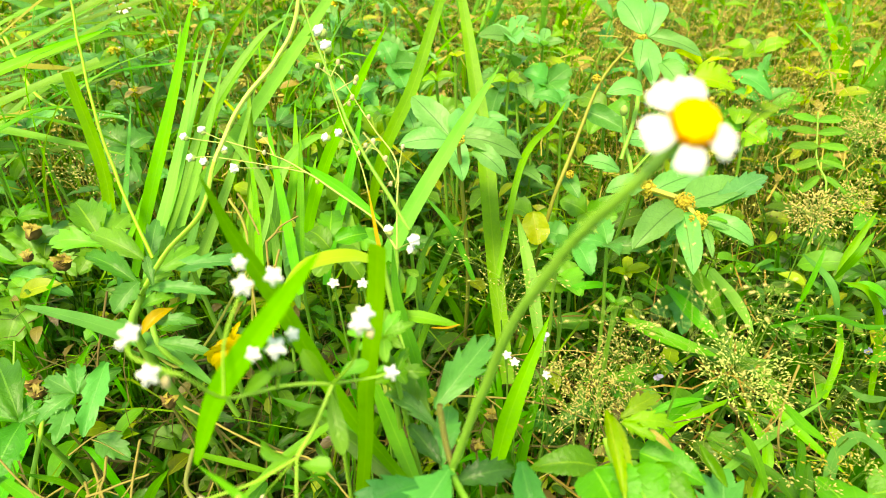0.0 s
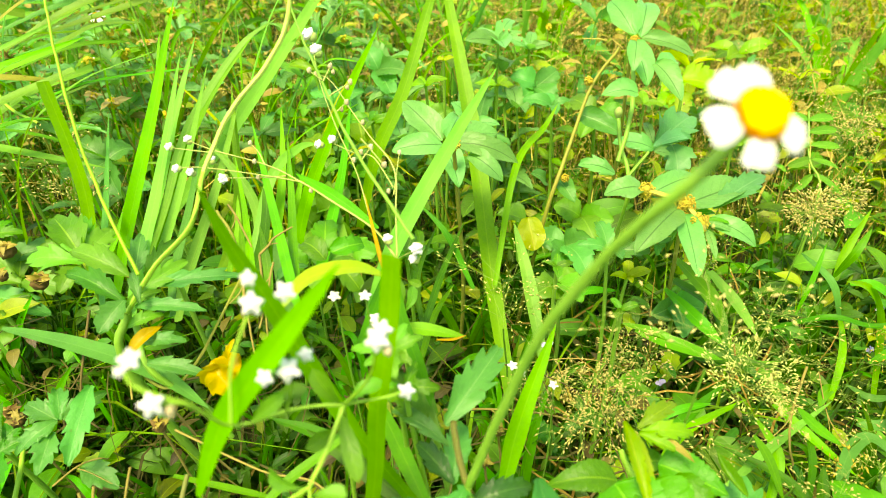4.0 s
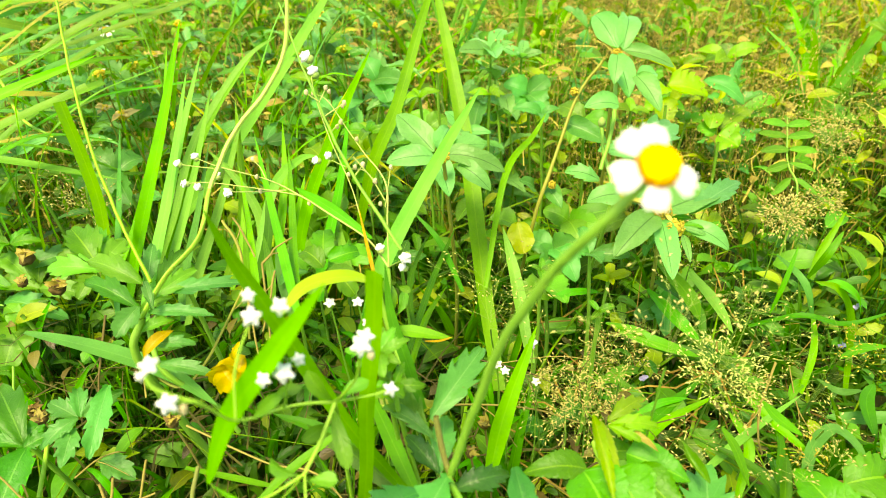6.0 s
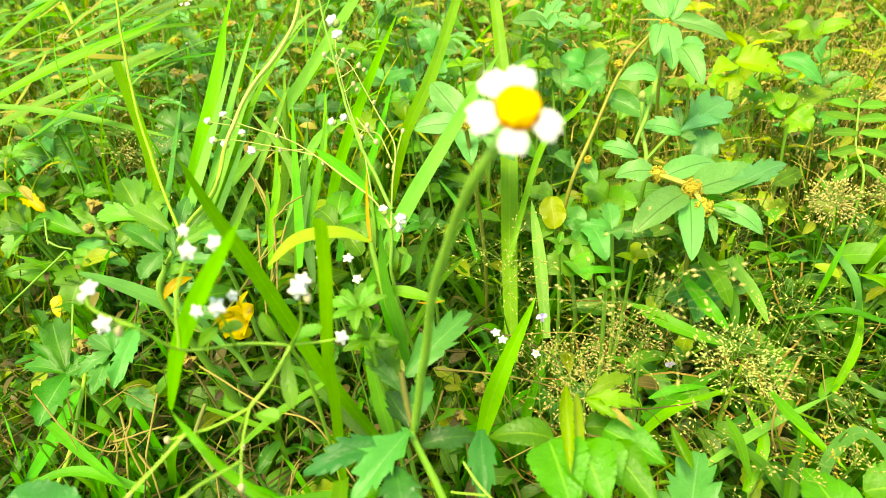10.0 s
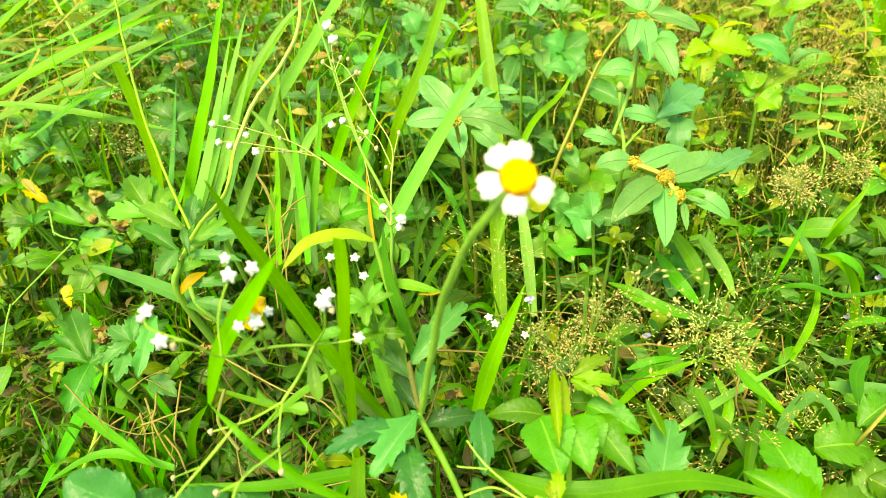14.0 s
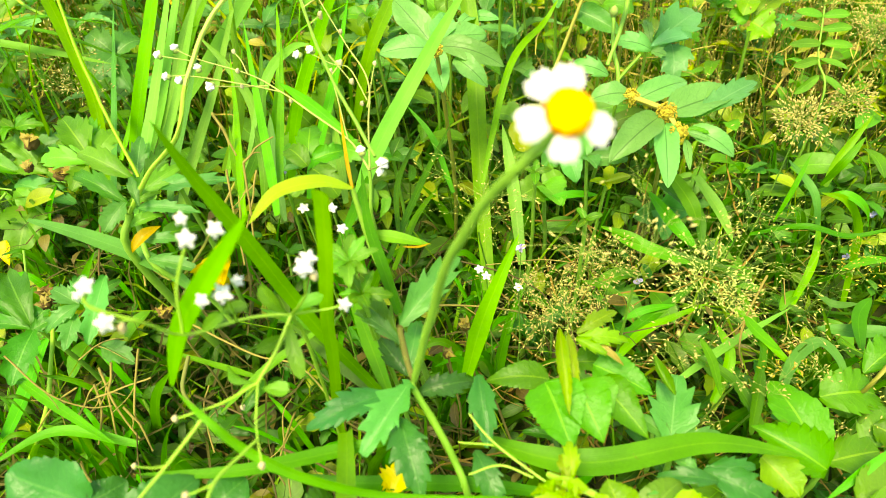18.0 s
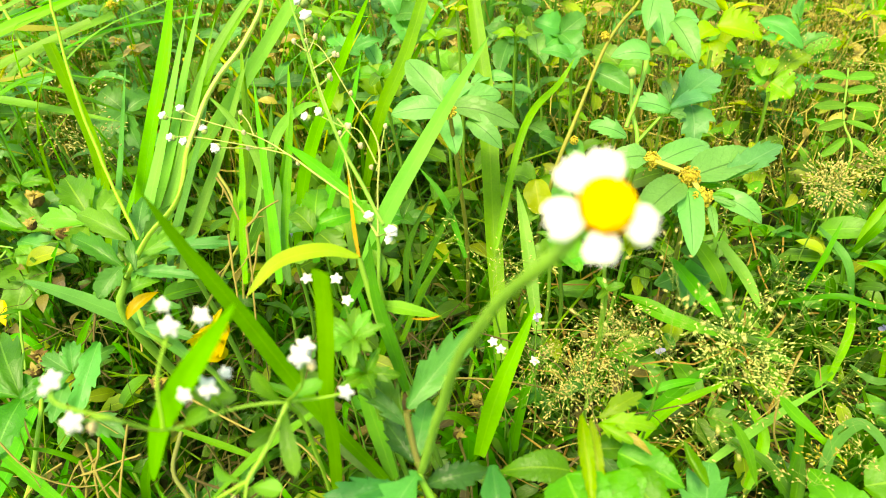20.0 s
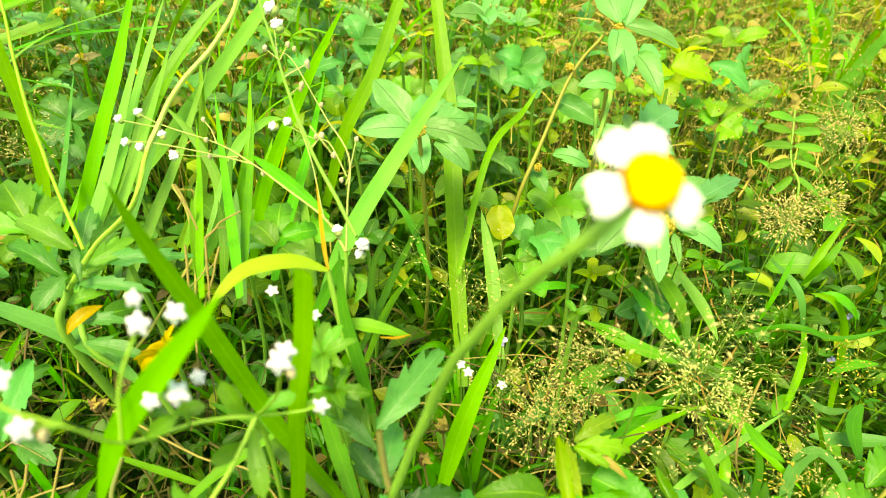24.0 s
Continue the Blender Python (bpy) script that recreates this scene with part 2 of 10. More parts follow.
WHITE = plain_material("white_petal", (0.78, 0.78, 0.72), (0.86, 0.86, 0.80), 300, 0.6, 0.25, 0.25)
YELLOW = plain_material("yellow_floret", (0.74, 0.34, 0.0), (0.92, 0.64, 0.0), 600, 0.6, 0.4, 0.1)
OCHRE = plain_material("ochre_floret", (0.36, 0.27, 0.02), (0.52, 0.46, 0.05), 900, 0.7, 0.5)
OCHRE_BRIGHT = plain_material("bright_ochre", (0.50, 0.40, 0.02), (0.60, 0.48, 0.04), 900, 0.7, 0.5)
BUD_TAN = plain_material("tan_bud", (0.40, 0.33, 0.15), (0.56, 0.50, 0.30), 700, 0.6)
ORANGE_SHADE = plain_material("shaded_floret", (0.52, 0.13, 0.0), (0.72, 0.30, 0.0), 700, 0.6, 0.4)
BUD = plain_material("green_bud", (0.16, 0.3, 0.05), (0.34, 0.4, 0.12), 600, 0.6)
SEED = plain_material("spikelet", (0.50, 0.45, 0.12), (0.32, 0.38, 0.06), 800, 0.6, islands=True)
SEED_PALE = plain_material("pale_spikelet", (0.58, 0.48, 0.17), (0.36, 0.36, 0.07), 800, 0.6, islands=True)
SEED_GREEN = plain_material("green_spikelet", (0.56, 0.58, 0.18), (0.34, 0.46, 0.08), 800, 0.6, islands=True)
SEED_BACK = plain_material("yellow_spikelet", (0.46, 0.38, 0.08), (0.28, 0.24, 0.045), 800, 0.6, islands=True)
SEED_TAN = plain_material("tan_spikelet", (0.50, 0.41, 0.13), (0.34, 0.31, 0.07), 800, 0.6, islands=True)
GOLD_STEM = plain_material("golden_stem", (0.24, 0.16, 0.022), (0.13, 0.085, 0.012), 150, 0.8, islands=True)
# dead brown, taken darker so the colour also carries ground-level shade
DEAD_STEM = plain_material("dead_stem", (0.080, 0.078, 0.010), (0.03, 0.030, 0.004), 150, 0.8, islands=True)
YELLOW_STRAW = plain_material("yellow_straw", (0.38, 0.32, 0.055), (0.22, 0.19, 0.03), 150, 0.8, islands=True)
STRAW = plain_material("dry_straw", (0.26, 0.20, 0.035), (0.09, 0.065, 0.010), 150, 0.8, islands=True)
DRY_LEAF = leaf_material("dry_leaf", (0.36, 0.28, 0.04), (0.20, 0.17, 0.025), (0.44, 0.38, 0.10), thin=0.3, islands=True)
# withered brown, with some of the shade among the stems in its tone
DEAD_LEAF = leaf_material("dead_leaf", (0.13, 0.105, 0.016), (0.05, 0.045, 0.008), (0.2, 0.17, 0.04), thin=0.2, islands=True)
BLUSH = plain_material("faded_bract", (0.50, 0.38, 0.16), (0.38, 0.33, 0.10), 300, 0.7, 0.3, 0.25)
BROWN = plain_material("withered", (0.07, 0.040, 0.006), (0.15, 0.10, 0.022), 300, 0.8)
LILAC = plain_material("lilac_petal", (0.42, 0.36, 0.62), (0.58, 0.52, 0.74), 400, 0.6, 0.2, 0.3)
# soil tones set extra dark to stand in for shade under the plants
SOIL = plain_material("soil", (0.026, 0.030, 0.008), (0.045, 0.065, 0.012), 40, 0.95, 0.8)


# ---- building blocks ----
def V(p):
    return Vector(p)


def spline(points, n):
    """n + 1 points along a smooth curve through the given ones."""
    p = [V(q) for q in points]
    p = [p[0] * 2 - p[1]] + p + [p[-1] * 2 - p[-2]]
    out = []
    spans = len(p) - 3
    for i in range(n + 1):
        s = min(i / n * spans, spans - 1e-6)
        k, f = int(s), s - int(s)
        a, b, c, d = p[k:k + 4]
        out.append(0.5 * (2 * b + (c - a) * f + (2 * a - 5 * b + 4 * c - d) * f * f + (3 * b - a - 3 * c + d) * f ** 3))
    return out


def tangents(line):
    return [(line[min(i + 1, len(line) - 1)] - line[max(i - 1, 0)]).normalized() for i in range(len(line))]


def sheet(rows, name):
    """A mesh from rows of vertices, with u across and v along."""
    k = len(rows[0])
    verts = [tuple(p) for r in rows for p in r]
    faces = [(i * k + j, i * k + j + 1, (i + 1) * k + j + 1, (i + 1) * k + j) for i in range(len(rows) - 1) for j in range(k - 1)]
    me = bpy.data.meshes.new(name)
    me.from_pydata(verts, [], faces)
    lay = me.uv_layers.new(name="UVMap")
    n = len(rows) - 1
    uvs = []
    for f in faces:
        for v in f:
            uvs += [(v % k) / (k - 1), (v // k) / n]
    lay.data.foreach_set("uv", uvs)
    me.polygons.foreach_set("use_smooth", [True] * len(faces))
    return me


def part(name, data, material, parent, label=""):
    """Links a mesh or a bmesh as one part under a thing or a part."""
    if isinstance(data, bmesh.types.BMesh):
        me = bpy.data.meshes.new(name)
        data.to_mesh(me)
        data.free()
        me.polygons.foreach_set("use_smooth", [True] * len(me.polygons))
        data = me
    if not data.materials:
        data.materials.append(material)
    ob = new(name, data)
    ob.parent = parent
    if label:
        ob["label"] = label
    return ob


def thing(name, base, label, category, group="", kind=""):
    ob = new(name)
    ob.empty_display_size = 0.01
    ob.location = base
    return tagged(ob, label, category, group, kind)


def rel(parent, points):
    o = parent.location
    while parent.parent:
        parent = parent.parent
        o = o + parent.location
    return [V(p) - o for p in points]


def tube(line, radii, sides=7):
    """A round stalk along a line."""
    rows = []
    tang = tangents(line)
    ref = V((0.13, 0.31, 0.9)) if abs(tang[0].z) < 0.9 else V((1, 0.2, 0))
    for i, p in enumerate(line):
        a = tang[i].cross(ref).normalized()
        b = tang[i].cross(a)
        f = i / (len(line) - 1)
        r = (radii[0] + (radii[1] - radii[0]) * f) * (1 + 0.12 * noise.noise(p * 90))
        rows.append([p + (a * math.cos(q) + b * math.sin(q)) * r for q in (2 * math.pi * j / sides for j in range(sides + 1))])
    return rows


def stem(parent, points, r0, r1, material=None, name="stem", label="", n=0, hairs=0):
    """A tapered stalk; hairs: number of short bristles on it."""
    line = spline(rel(parent, points), n or 6 * (len(points) - 1))
    for p in line[1:-1]:  # slight kinks
        p += V((noise.noise(p * 90), noise.noise(p * 90 + V((7, 1, 3))), 0)) * min(0.0005, r0 * 0.7)
    ob = part(name, sheet(tube(line, (r0, r1)), name), material or STEM, parent, label)
    if hairs:
        rng = random.Random(len(points) * 7 + hairs)
        verts, faces = [], []
        tang = tangents(line)
        for _ in range(hairs):
            i = rng.randrange(len(line) - 1)
            f = rng.random()
            p = line[i].lerp(line[i + 1], f)
            r = r0 + (r1 - r0) * (i + f) / (len(line) - 1)
            d = V((rng.gauss(0, 1), rng.gauss(0, 1), rng.gauss(0, 1))).cross(tang[i]).normalized()
            s = d.cross(tang[i]) * 0.00007
            k = len(verts)
            verts += [tuple(p + d * r * 0.8 + s), tuple(p + d * r * 0.8 - s), tuple(p + d * (r + rng.uniform(0.0005, 0.0011)))]
            faces.append((k, k + 1, k + 2))
        me = bpy.data.meshes.new("hairs")
        me.from_pydata(verts, [], faces)
        part("hairs", me, STEM_PALE, parent)
    return ob


def blade(parent, points, width, material=None, face=(0, -0.75, 0.65), fold=0.22, shape="tip", name="blade", label="", twist=0.0, n=0):
    """A grass blade along a curve. shape: tip (pointed end), both (pointed at both ends), cut (blunt end)."""
    line = spline(rel(parent, points), n or max(10, 7 * (len(points) - 1)))
    tang = tangents(line)
    face = V(face).normalized()
    rows = []
    for i, p in enumerate(line):
        f = i / (len(line) - 1)
        if shape == "tip":
            w = min(1.0, 0.55 + 1.2 * f) * max(0.0, 1 - f ** 2.6) ** 0.8
        elif shape == "both":
            w = (math.sin(math.pi * min(1, 0.04 + 0.96 * f))) ** 0.7
        else:
            w = 0.85 + 0.15 * math.sin(3 * f)
        w = max(w, 0.03) * width / 2
        side = tang[i].cross(face).normalized()
        up = side.cross(tang[i]).normalized()
        if twist:
            side = Matrix.Rotation(twist * f, 3, tang[i]) @ side
            up = side.cross(tang[i]).normalized()
        wob = noise.noise(p * 60) * width * 0.08
        rows.append([p + side * (w * s) + up * (fold * w * abs(s) ** 1.3 + wob * abs(s) - 0.06 * w * (1 if s == 0 else 0)) for s in (-1, -0.5, 0, 0.5, 1)])
    return part(name, sheet(rows, name), material or GRASS, parent, label)


SHAPES = {  # half width along the leaf, from stalk to tip
    "ovate": lambda v: (v ** 0.5) * (1 - v) ** 0.7 * 2.05,
    "lance": lambda v: (v ** 0.75) * (1 - v) ** 0.9 * 2.95,
    "coat": lambda v: 0.10 * (1 - v) + (v ** 0.8) * (1 - v) ** 0.88 * 2.85,
    "round": lambda v: (v ** 0.42) * (1 - v) ** 0.42 * 1.6,
    "spoon": lambda v: (v ** 1.5) * (1 - v) ** 0.5 * 3.0 + 0.05 * (1 - v),
    "heart": lambda v: min(1.0, (v + 0.02) ** 0.3) * (1 - v) ** 0.5 * 1.45,
    "pointed": lambda v: (v ** 0.42) * (1 - v) ** 0.95 * 2.35,
    "wedge": lambda v: (v ** 1.15) * (1 - v) ** 0.6 * 2.75 + 0.06 * (1 - v),
    "ellipse": lambda v: (v ** 0.6) * (1 - v) ** 0.6 * 2.0,
}


def leaf(parent, base, tip, width, material=None, shape="lance", teeth=0, depth=0.25, face=(0, -0.6, 0.8), sag=0.12, fold=0.3, stalk=0.0, name="leaf", label="", lobes=0.0, wave=0.16, tip_over=0.9):
    """A leaf from its stalk to its tip. teeth: number on each side, depth: their cut, lobes: deeper cut at two thirds."""
    a, b = rel(parent, (base, tip))
    along = b - a
    length = along.length
    if shape == "coat":
        depth *= 0.98
    face = V(face).normalized()
    side = along.cross(face).normalized()
    up = side.cross(along).normalized()
    seed = (a.x * 913 + b.y * 571 + b.z * 333) % 10
    fold *= 1.25 + 0.9 * noise.noise(V((seed, 4.1, 7.7)))
    sag *= 1.15 + 1.3 * noise.noise(V((seed, 9.3, 2.2)))
    steps = [i / 14 for i in range(15)]
    if teeth:
        steps = [0.0, 0.05] + [0.08 + 0.92 * (k + q) / teeth for k in range(teeth) for q in (0.0, 0.4, 0.75, 0.96)] + [1.0]
    tilt = Matrix.Rotation(noise.noise(V((seed, 1.7, 0.3))) * tip_over, 3, along.normalized())
    side, up = tilt @ side, tilt @ up
    rows = []
    for v in steps:
        p = a + along * v + up * (sag * length * 4 * v * (1 - v)) - up * (sag * 0.6 * length * v * v)
        vv = min(max((v - stalk) / (1 - stalk), 0.0), 1.0)
        w = max(SHAPES[shape](vv) * width / 2, width * 0.018)
        q = ((v - 0.08) / 0.92 * teeth) % 1.0 if teeth and v > 0.07 else 1.0
        cut = depth * (1 + 0.9 * noise.noise(V((round((v - q / max(1, teeth)) * 40), seed, 5.0))))
        edge = w * (1 - cut * (1 - q / 0.96)) if q < 0.97 else w
        if lobes:
            edge *= 1 - lobes * math.exp(-((vv - 0.42) / 0.07) ** 2)
        jag = 1 + 0.2 * noise.noise(V((v * 3, seed, 2.0)))
        row = []
        for s in (-1, -0.66, -0.33, 0, 0.33, 0.66, 1):
            wide = w * (jag if s > 0 else 2 - jag)
            reach = min(edge / w, 1.0) * wide * s if abs(s) == 1 else wide * min(0.98 - depth, 0.72) * s / 0.66
            ripple = noise.noise(V((v * 3 + seed, s * 1.5, seed))) * wave * width * abs(s)
            ahead = along * (0.30 / teeth * q * depth / (depth + 0.1)) if abs(s) == 1 and teeth and depth > 0.1 and 0.1 < v < 0.97 else along * 0
            row.append(p + ahead + side * reach + up * (fold * w * abs(reach / wide) ** 1.5 + ripple - (0.05 * w if s == 0 else 0)))
        rows.append(row)
    return part(name, sheet(rows, name), material or LEAF, parent, label)


def ball(bm, centre, r, squash=(1, 1, 1), seg=8, rings=6):
    bmesh.ops.create_uvsphere(bm, u_segments=seg, v_segments=rings, radius=r, matrix=Matrix.Translation(centre) @ Matrix.Diagonal((*squash, 1)))


def frame_of(normal):
    z = V(normal).normalized()
    x = V((1, 0, 0)).cross(z).cross(z) * -1
    x = (V((1, 0, 0)) - z * z.x).normalized()
    y = z.cross(x)
    return Matrix((x, y, z)).transposed()


def seeds(points, size, long=1.8, rng=None):
    """Many small pointed grains, joined in one mesh."""
    verts, faces = [], []
    rng = rng or random.Random(3)
    for p, d in points:
        d = d.normalized()
        a = d.cross(V((0.3, 0.5, 0.81))).normalized()
        b = d.cross(a)
        r = size * rng.uniform(0.75, 1.25)
        k = len(verts)
        verts.append(tuple(p - d * r * long * 0.5))
        for j in range(4):
            q = math.pi / 2 * j
            verts.append(tuple(p + (a * math.cos(q) + b * math.sin(q)) * r * 0.5))
        verts.append(tuple(p + d * r * long * 0.7))
        for j in range(4):
            faces += [(k, k + 1 + (j + 1) % 4, k + 1 + j), (k + 5, k + 1 + j, k + 1 + (j + 1) % 4)]
    me = bpy.data.meshes.new("grains")
    me.from_pydata(verts, [], faces)
    me.polygons.foreach_set("use_smooth", [True] * len(faces))
    return me


def threads(lines, r):
    """Thin three-sided strands, joined in one mesh."""
    verts, faces = [], []
    for line in lines:
        tang = tangents(line)
        k = len(verts)
        for p, t in zip(line, tang):
            a = t.cross(V((0.3, 0.51, 0.8))).normalized()
            b = t.cross(a)
            for q in (0, 2.1, 4.2):
                verts.append(tuple(p + (a * math.cos(q) + b * math.sin(q)) * r))
        for i in range(len(line) - 1):
            for j in range(3):
                faces.append((k + 3 * i + j, k + 3 * i + (j + 1) % 3, k + 3 * i + 3 + (j + 1) % 3, k + 3 * i + 3 + j))
    me = bpy.data.meshes.new("strands")
    me.from_pydata(verts, [], faces)
    return me


# ---- kinds of things ----
def twig(points, r, material):
    """One dead stem with a knot or two, lying in the grass."""
    g = thing("dry_twig", points[0], "thin bent dead stem lying in the grass", "twig", "dry twigs")
    stem(g, points, r, r * 0.7, material, "shaft")
    a, b = V(points[1]), V(points[2])
    side = (b - a).cross(V((0.3, -0.8, 0.5))).normalized() * (b - a).length
    stem(g, [tuple(a), tuple(a.lerp(b, 0.4) + side * 0.25), tuple(a.lerp(b, 0.8) + side * 0.7)], r * 0.6, r * 0.35, material, "side_shoot")
    return g



def daisy(parent, centre, normal, size, petals, cup=True):
    """A coat-button head: domed disc of tiny florets, broad notched rays, green cup below."""
    o = rel(parent, [centre])[0]
    m = frame_of(normal)
    head = part("disc", disc_mesh(o, m, size), YELLOW, parent, "domed yellow disc of tiny florets")
    # outer florets in orange, painting the shaded flank of the yellow disc
    rim = bmesh.new()
    for k in range(34):
        a = k * 2 * math.pi / 34
        h = 0.03 if k % 2 else 0.075
        bmesh.ops.create_icosphere(rim, subdivisions=1, radius=size * 0.042, matrix=Matrix.Translation(o + m @ (V((math.cos(a) * 0.238, math.sin(a) * 0.238, h)) * size)))
    part("rim", rim, ORANGE_SHADE, head, "outer florets round the disc, orange to paint their shaded side")
    for k, (ang, ln) in enumerate(petals):
        d = m @ V((math.cos(radians(ang)), math.sin(radians(ang)), 0))
        nrm = m @ V((0, 0, 1))
        s = nrm.cross(d)
        rows = []
        n = 12
        for i in range(n + 1):
            v = i / n
            row = []
            for j in range(9):
                u = j / 4 - 1
                w = size * 0.172 * (0.36 + 0.66 * math.sin(min(1, v * 1.25) * math.pi / 2)) * ln
                reach = size * (0.15 + 0.40 * v * ln * (1 - 0.13 * (1 - abs(math.cos(u * 3 * math.pi / 2))) * v ** 3 * 1.6 - 0.12 * u * u * v))
                lift = size * (0.02 + 0.10 * v - 0.14 * v * v - 0.05 * u * u * v + 0.008 * math.cos(u * 9))
                row.append(o + d * reach + s * (w * u) + nrm * lift)
            rows.append(row)
        part("petal", sheet(rows, "petal"), WHITE, parent, "")
    if cup:
        rows = []
        for i in range(7):
            f = i / 6
            r = size * (0.05 + 0.19 * math.sin(f * math.pi / 2))
            rows.append([o + m @ V((math.cos(q) * r, math.sin(q) * r, size * (-0.28 + 0.28 * f))) for q in (2 * math.pi * j / 14 for j in range(15))])
        part("cup", sheet(rows, "cup"), BUD, parent, "green bristly cup under the petals")
    return head


def disc_mesh(o, m, size):
    bm = bmesh.new()
    n = 90
    for k in range(n):
        r = math.sqrt((k + 0.5) / n)
        a = k * 2.39996
        h = 0.2 * math.sqrt(max(0, 1 - 0.75 * r * r))
        q = 0.222 * r * (1 + 0.05 * math.sin(3 * a + 1))
        p = V((math.cos(a) * q, math.sin(a) * q, h * (1 + 0.08 * math.sin(k * 5.3)))) * size
        bmesh.ops.create_icosphere(bm, subdivisions=1, radius=size * (0.030 + 0.012 * r), matrix=Matrix.Translation(o + m @ p))
    bmesh.ops.create_uvsphere(bm, u_segments=16, v_segments=10, radius=1, matrix=Matrix.Translation(o) @ m.to_4x4() @ Matrix.Diagonal((size * 0.222, size * 0.222, size * 0.165, 1)))
    return bm


def star_floret(parent, centre, normal, size, bud=False, dome=False):
    """A small white five-cornered head with a knobbly middle, on a green cup."""
    o = rel(parent, [centre])[0]
    m = frame_of(normal)
    if bud:
        bm = bmesh.new()
        ball(bm, o, size * 0.36, (1, 1, 1.15), 10, 8)
        for v in bm.verts:
            v.co += (v.co - o) * (0.16 * math.sin((v.co - o).x * 9000 / (size * 1000)) + (0.25 if v.co.z > o.z + size * 0.2 else 0))
        return part("bud", bm, BUD_TAN, parent)
    spin = centre[0] * 300 % 1.2
    rows = []
    for i in range(7):
        f = i / 6
        row = []
        for j in range(31):
            q = 2 * math.pi * j / 30
            if dome:  # small heads stay half closed, a low dome
                star = 0.34 + 0.05 * math.cos(5 * (q - spin)) * f + 0.015 * math.sin(3 * q + spin * 9)
                h = 0.36 - 0.24 * f * f + 0.05 * math.cos(5 * (q - spin)) * f
            else:
                star = 0.40 + 0.10 * math.cos(5 * (q - spin)) * f + 0.015 * math.sin(3 * q + spin * 9)
                h = 0.18 + 0.07 * math.cos(f * 3.1) + 0.03 * math.cos(5 * (q - spin)) * f * (1 - f) * 4 - 0.10 * f * f
            row.append(o + m @ V((math.cos(q) * star * f * size, math.sin(q) * star * f * size, h * size)))
        rows.append(row)
    rows.append([o + m @ V((math.cos(2 * math.pi * j / 30) * 0.24 * size, math.sin(2 * math.pi * j / 30) * 0.24 * size, 0.0)) for j in range(31)])
    bm = bmesh.new()
    bm.from_mesh(sheet(rows, "flower_head"))
    for k in range(8):
        a = k * 2.4
        r = size * 0.2 * math.sqrt(k / 8)
        ball(bm, o + m @ V((math.cos(a) * r, math.sin(a) * r, size * (0.36 if dome else 0.24))), size * 0.07, (1, 1, 1), 6, 4)
    head = part("flower_head", bm, WHITE, parent)
    cup = bmesh.new()
    bmesh.ops.create_uvsphere(cup, u_segments=10, v_segments=6, radius=1, matrix=Matrix.Translation(o - m @ V((0, 0, size * 0.1))) @ m.to_4x4() @ Matrix.Diagonal((size * 0.26, size * 0.26, size * 0.24, 1)))
    part("cup", cup, BUD, head)
    return head


def cluster(parent, centre, r, material=None, name="flower_ball", n=120, grain=0.00048):
    """A knobbly ball of tiny florets."""
    o = rel(parent, [centre])[0]
    bm = bmesh.new()
    rng = random.Random(int(abs(centre[0]) * 1e5))
    for k in range(n):
        d = V((rng.gauss(0, 1), rng.gauss(0, 1), rng.gauss(0, 1))).normalized()
        lump = 1 + 0.22 * noise.noise(d * 2.2 + V(centre) * 90)
        bmesh.ops.create_icosphere(bm, subdivisions=1, radius=grain * rng.uniform(0.55, 1.05), matrix=Matrix.Translation(o + d * r * lump * rng.uniform(0.88, 1.0)) @ Matrix.Rotation(rng.uniform(0, 3), 4, d) @ Matrix.Diagonal((1, 1, rng.uniform(1, 1.9), 1)))
    ball(bm, o, r * 0.72)
    return part(name, bm, material or OCHRE, parent)


def closed_bud(parent, centre, r):
    """A closed flower: overlapping green scales round a pointed drop."""
    o = rel(parent, [centre])[0]
    rows = []
    for i in range(9):
        f = i / 8
        w = r * (0.35 + 0.65 * math.sin(min(1, f * 1.5) * math.pi / 2)) * (1 - f ** 4) + r * 0.08
        rows.append([o + V((math.cos(q) * w * (1 + 0.1 * math.cos(5 * q + i)), math.sin(q) * w * (1 + 0.1 * math.cos(5 * q + i)), r * (3.0 * f - 1.2))) for q in (2 * math.pi * j / 15 for j in range(16))])
    part("bud", sheet(rows, "bud"), BUD, parent, "closed green bud")


def bloom(centre, size, bract, seed, label):
    """A yellow composite flower: knobbly middle over a ring of ragged bracts, on a thin stalk."""
    rng = random.Random(seed)
    foot = (centre[0] + rng.uniform(-0.01, 0.01), centre[1] + 0.02, 0.0)
    g = thing("yellow_flower", foot, label, "flower", "yellow flowers")
    stem(g, [foot, tuple(V(foot).lerp(V(centre), 0.5) + V((0.004, 0, 0))), centre], 0.0008, 0.0006, STEM_TAN)
    for k in range(7):
        a = k * 0.9 + rng.uniform(-0.2, 0.2)
        d = V((math.cos(a), math.sin(a), rng.uniform(-0.2, 0.5))).normalized()
        leaf(g, centre, tuple(V(centre) + d * size * rng.uniform(1.0, 1.5)), size * 0.6, bract, "lance", sag=0.2, wave=0.3, name="bract")
    cluster(g, (centre[0], centre[1] - 0.001, centre[2] + size * 0.2), size * 0.42, OCHRE_BRIGHT, "flower_ball", 36, size * 0.12)
    return g


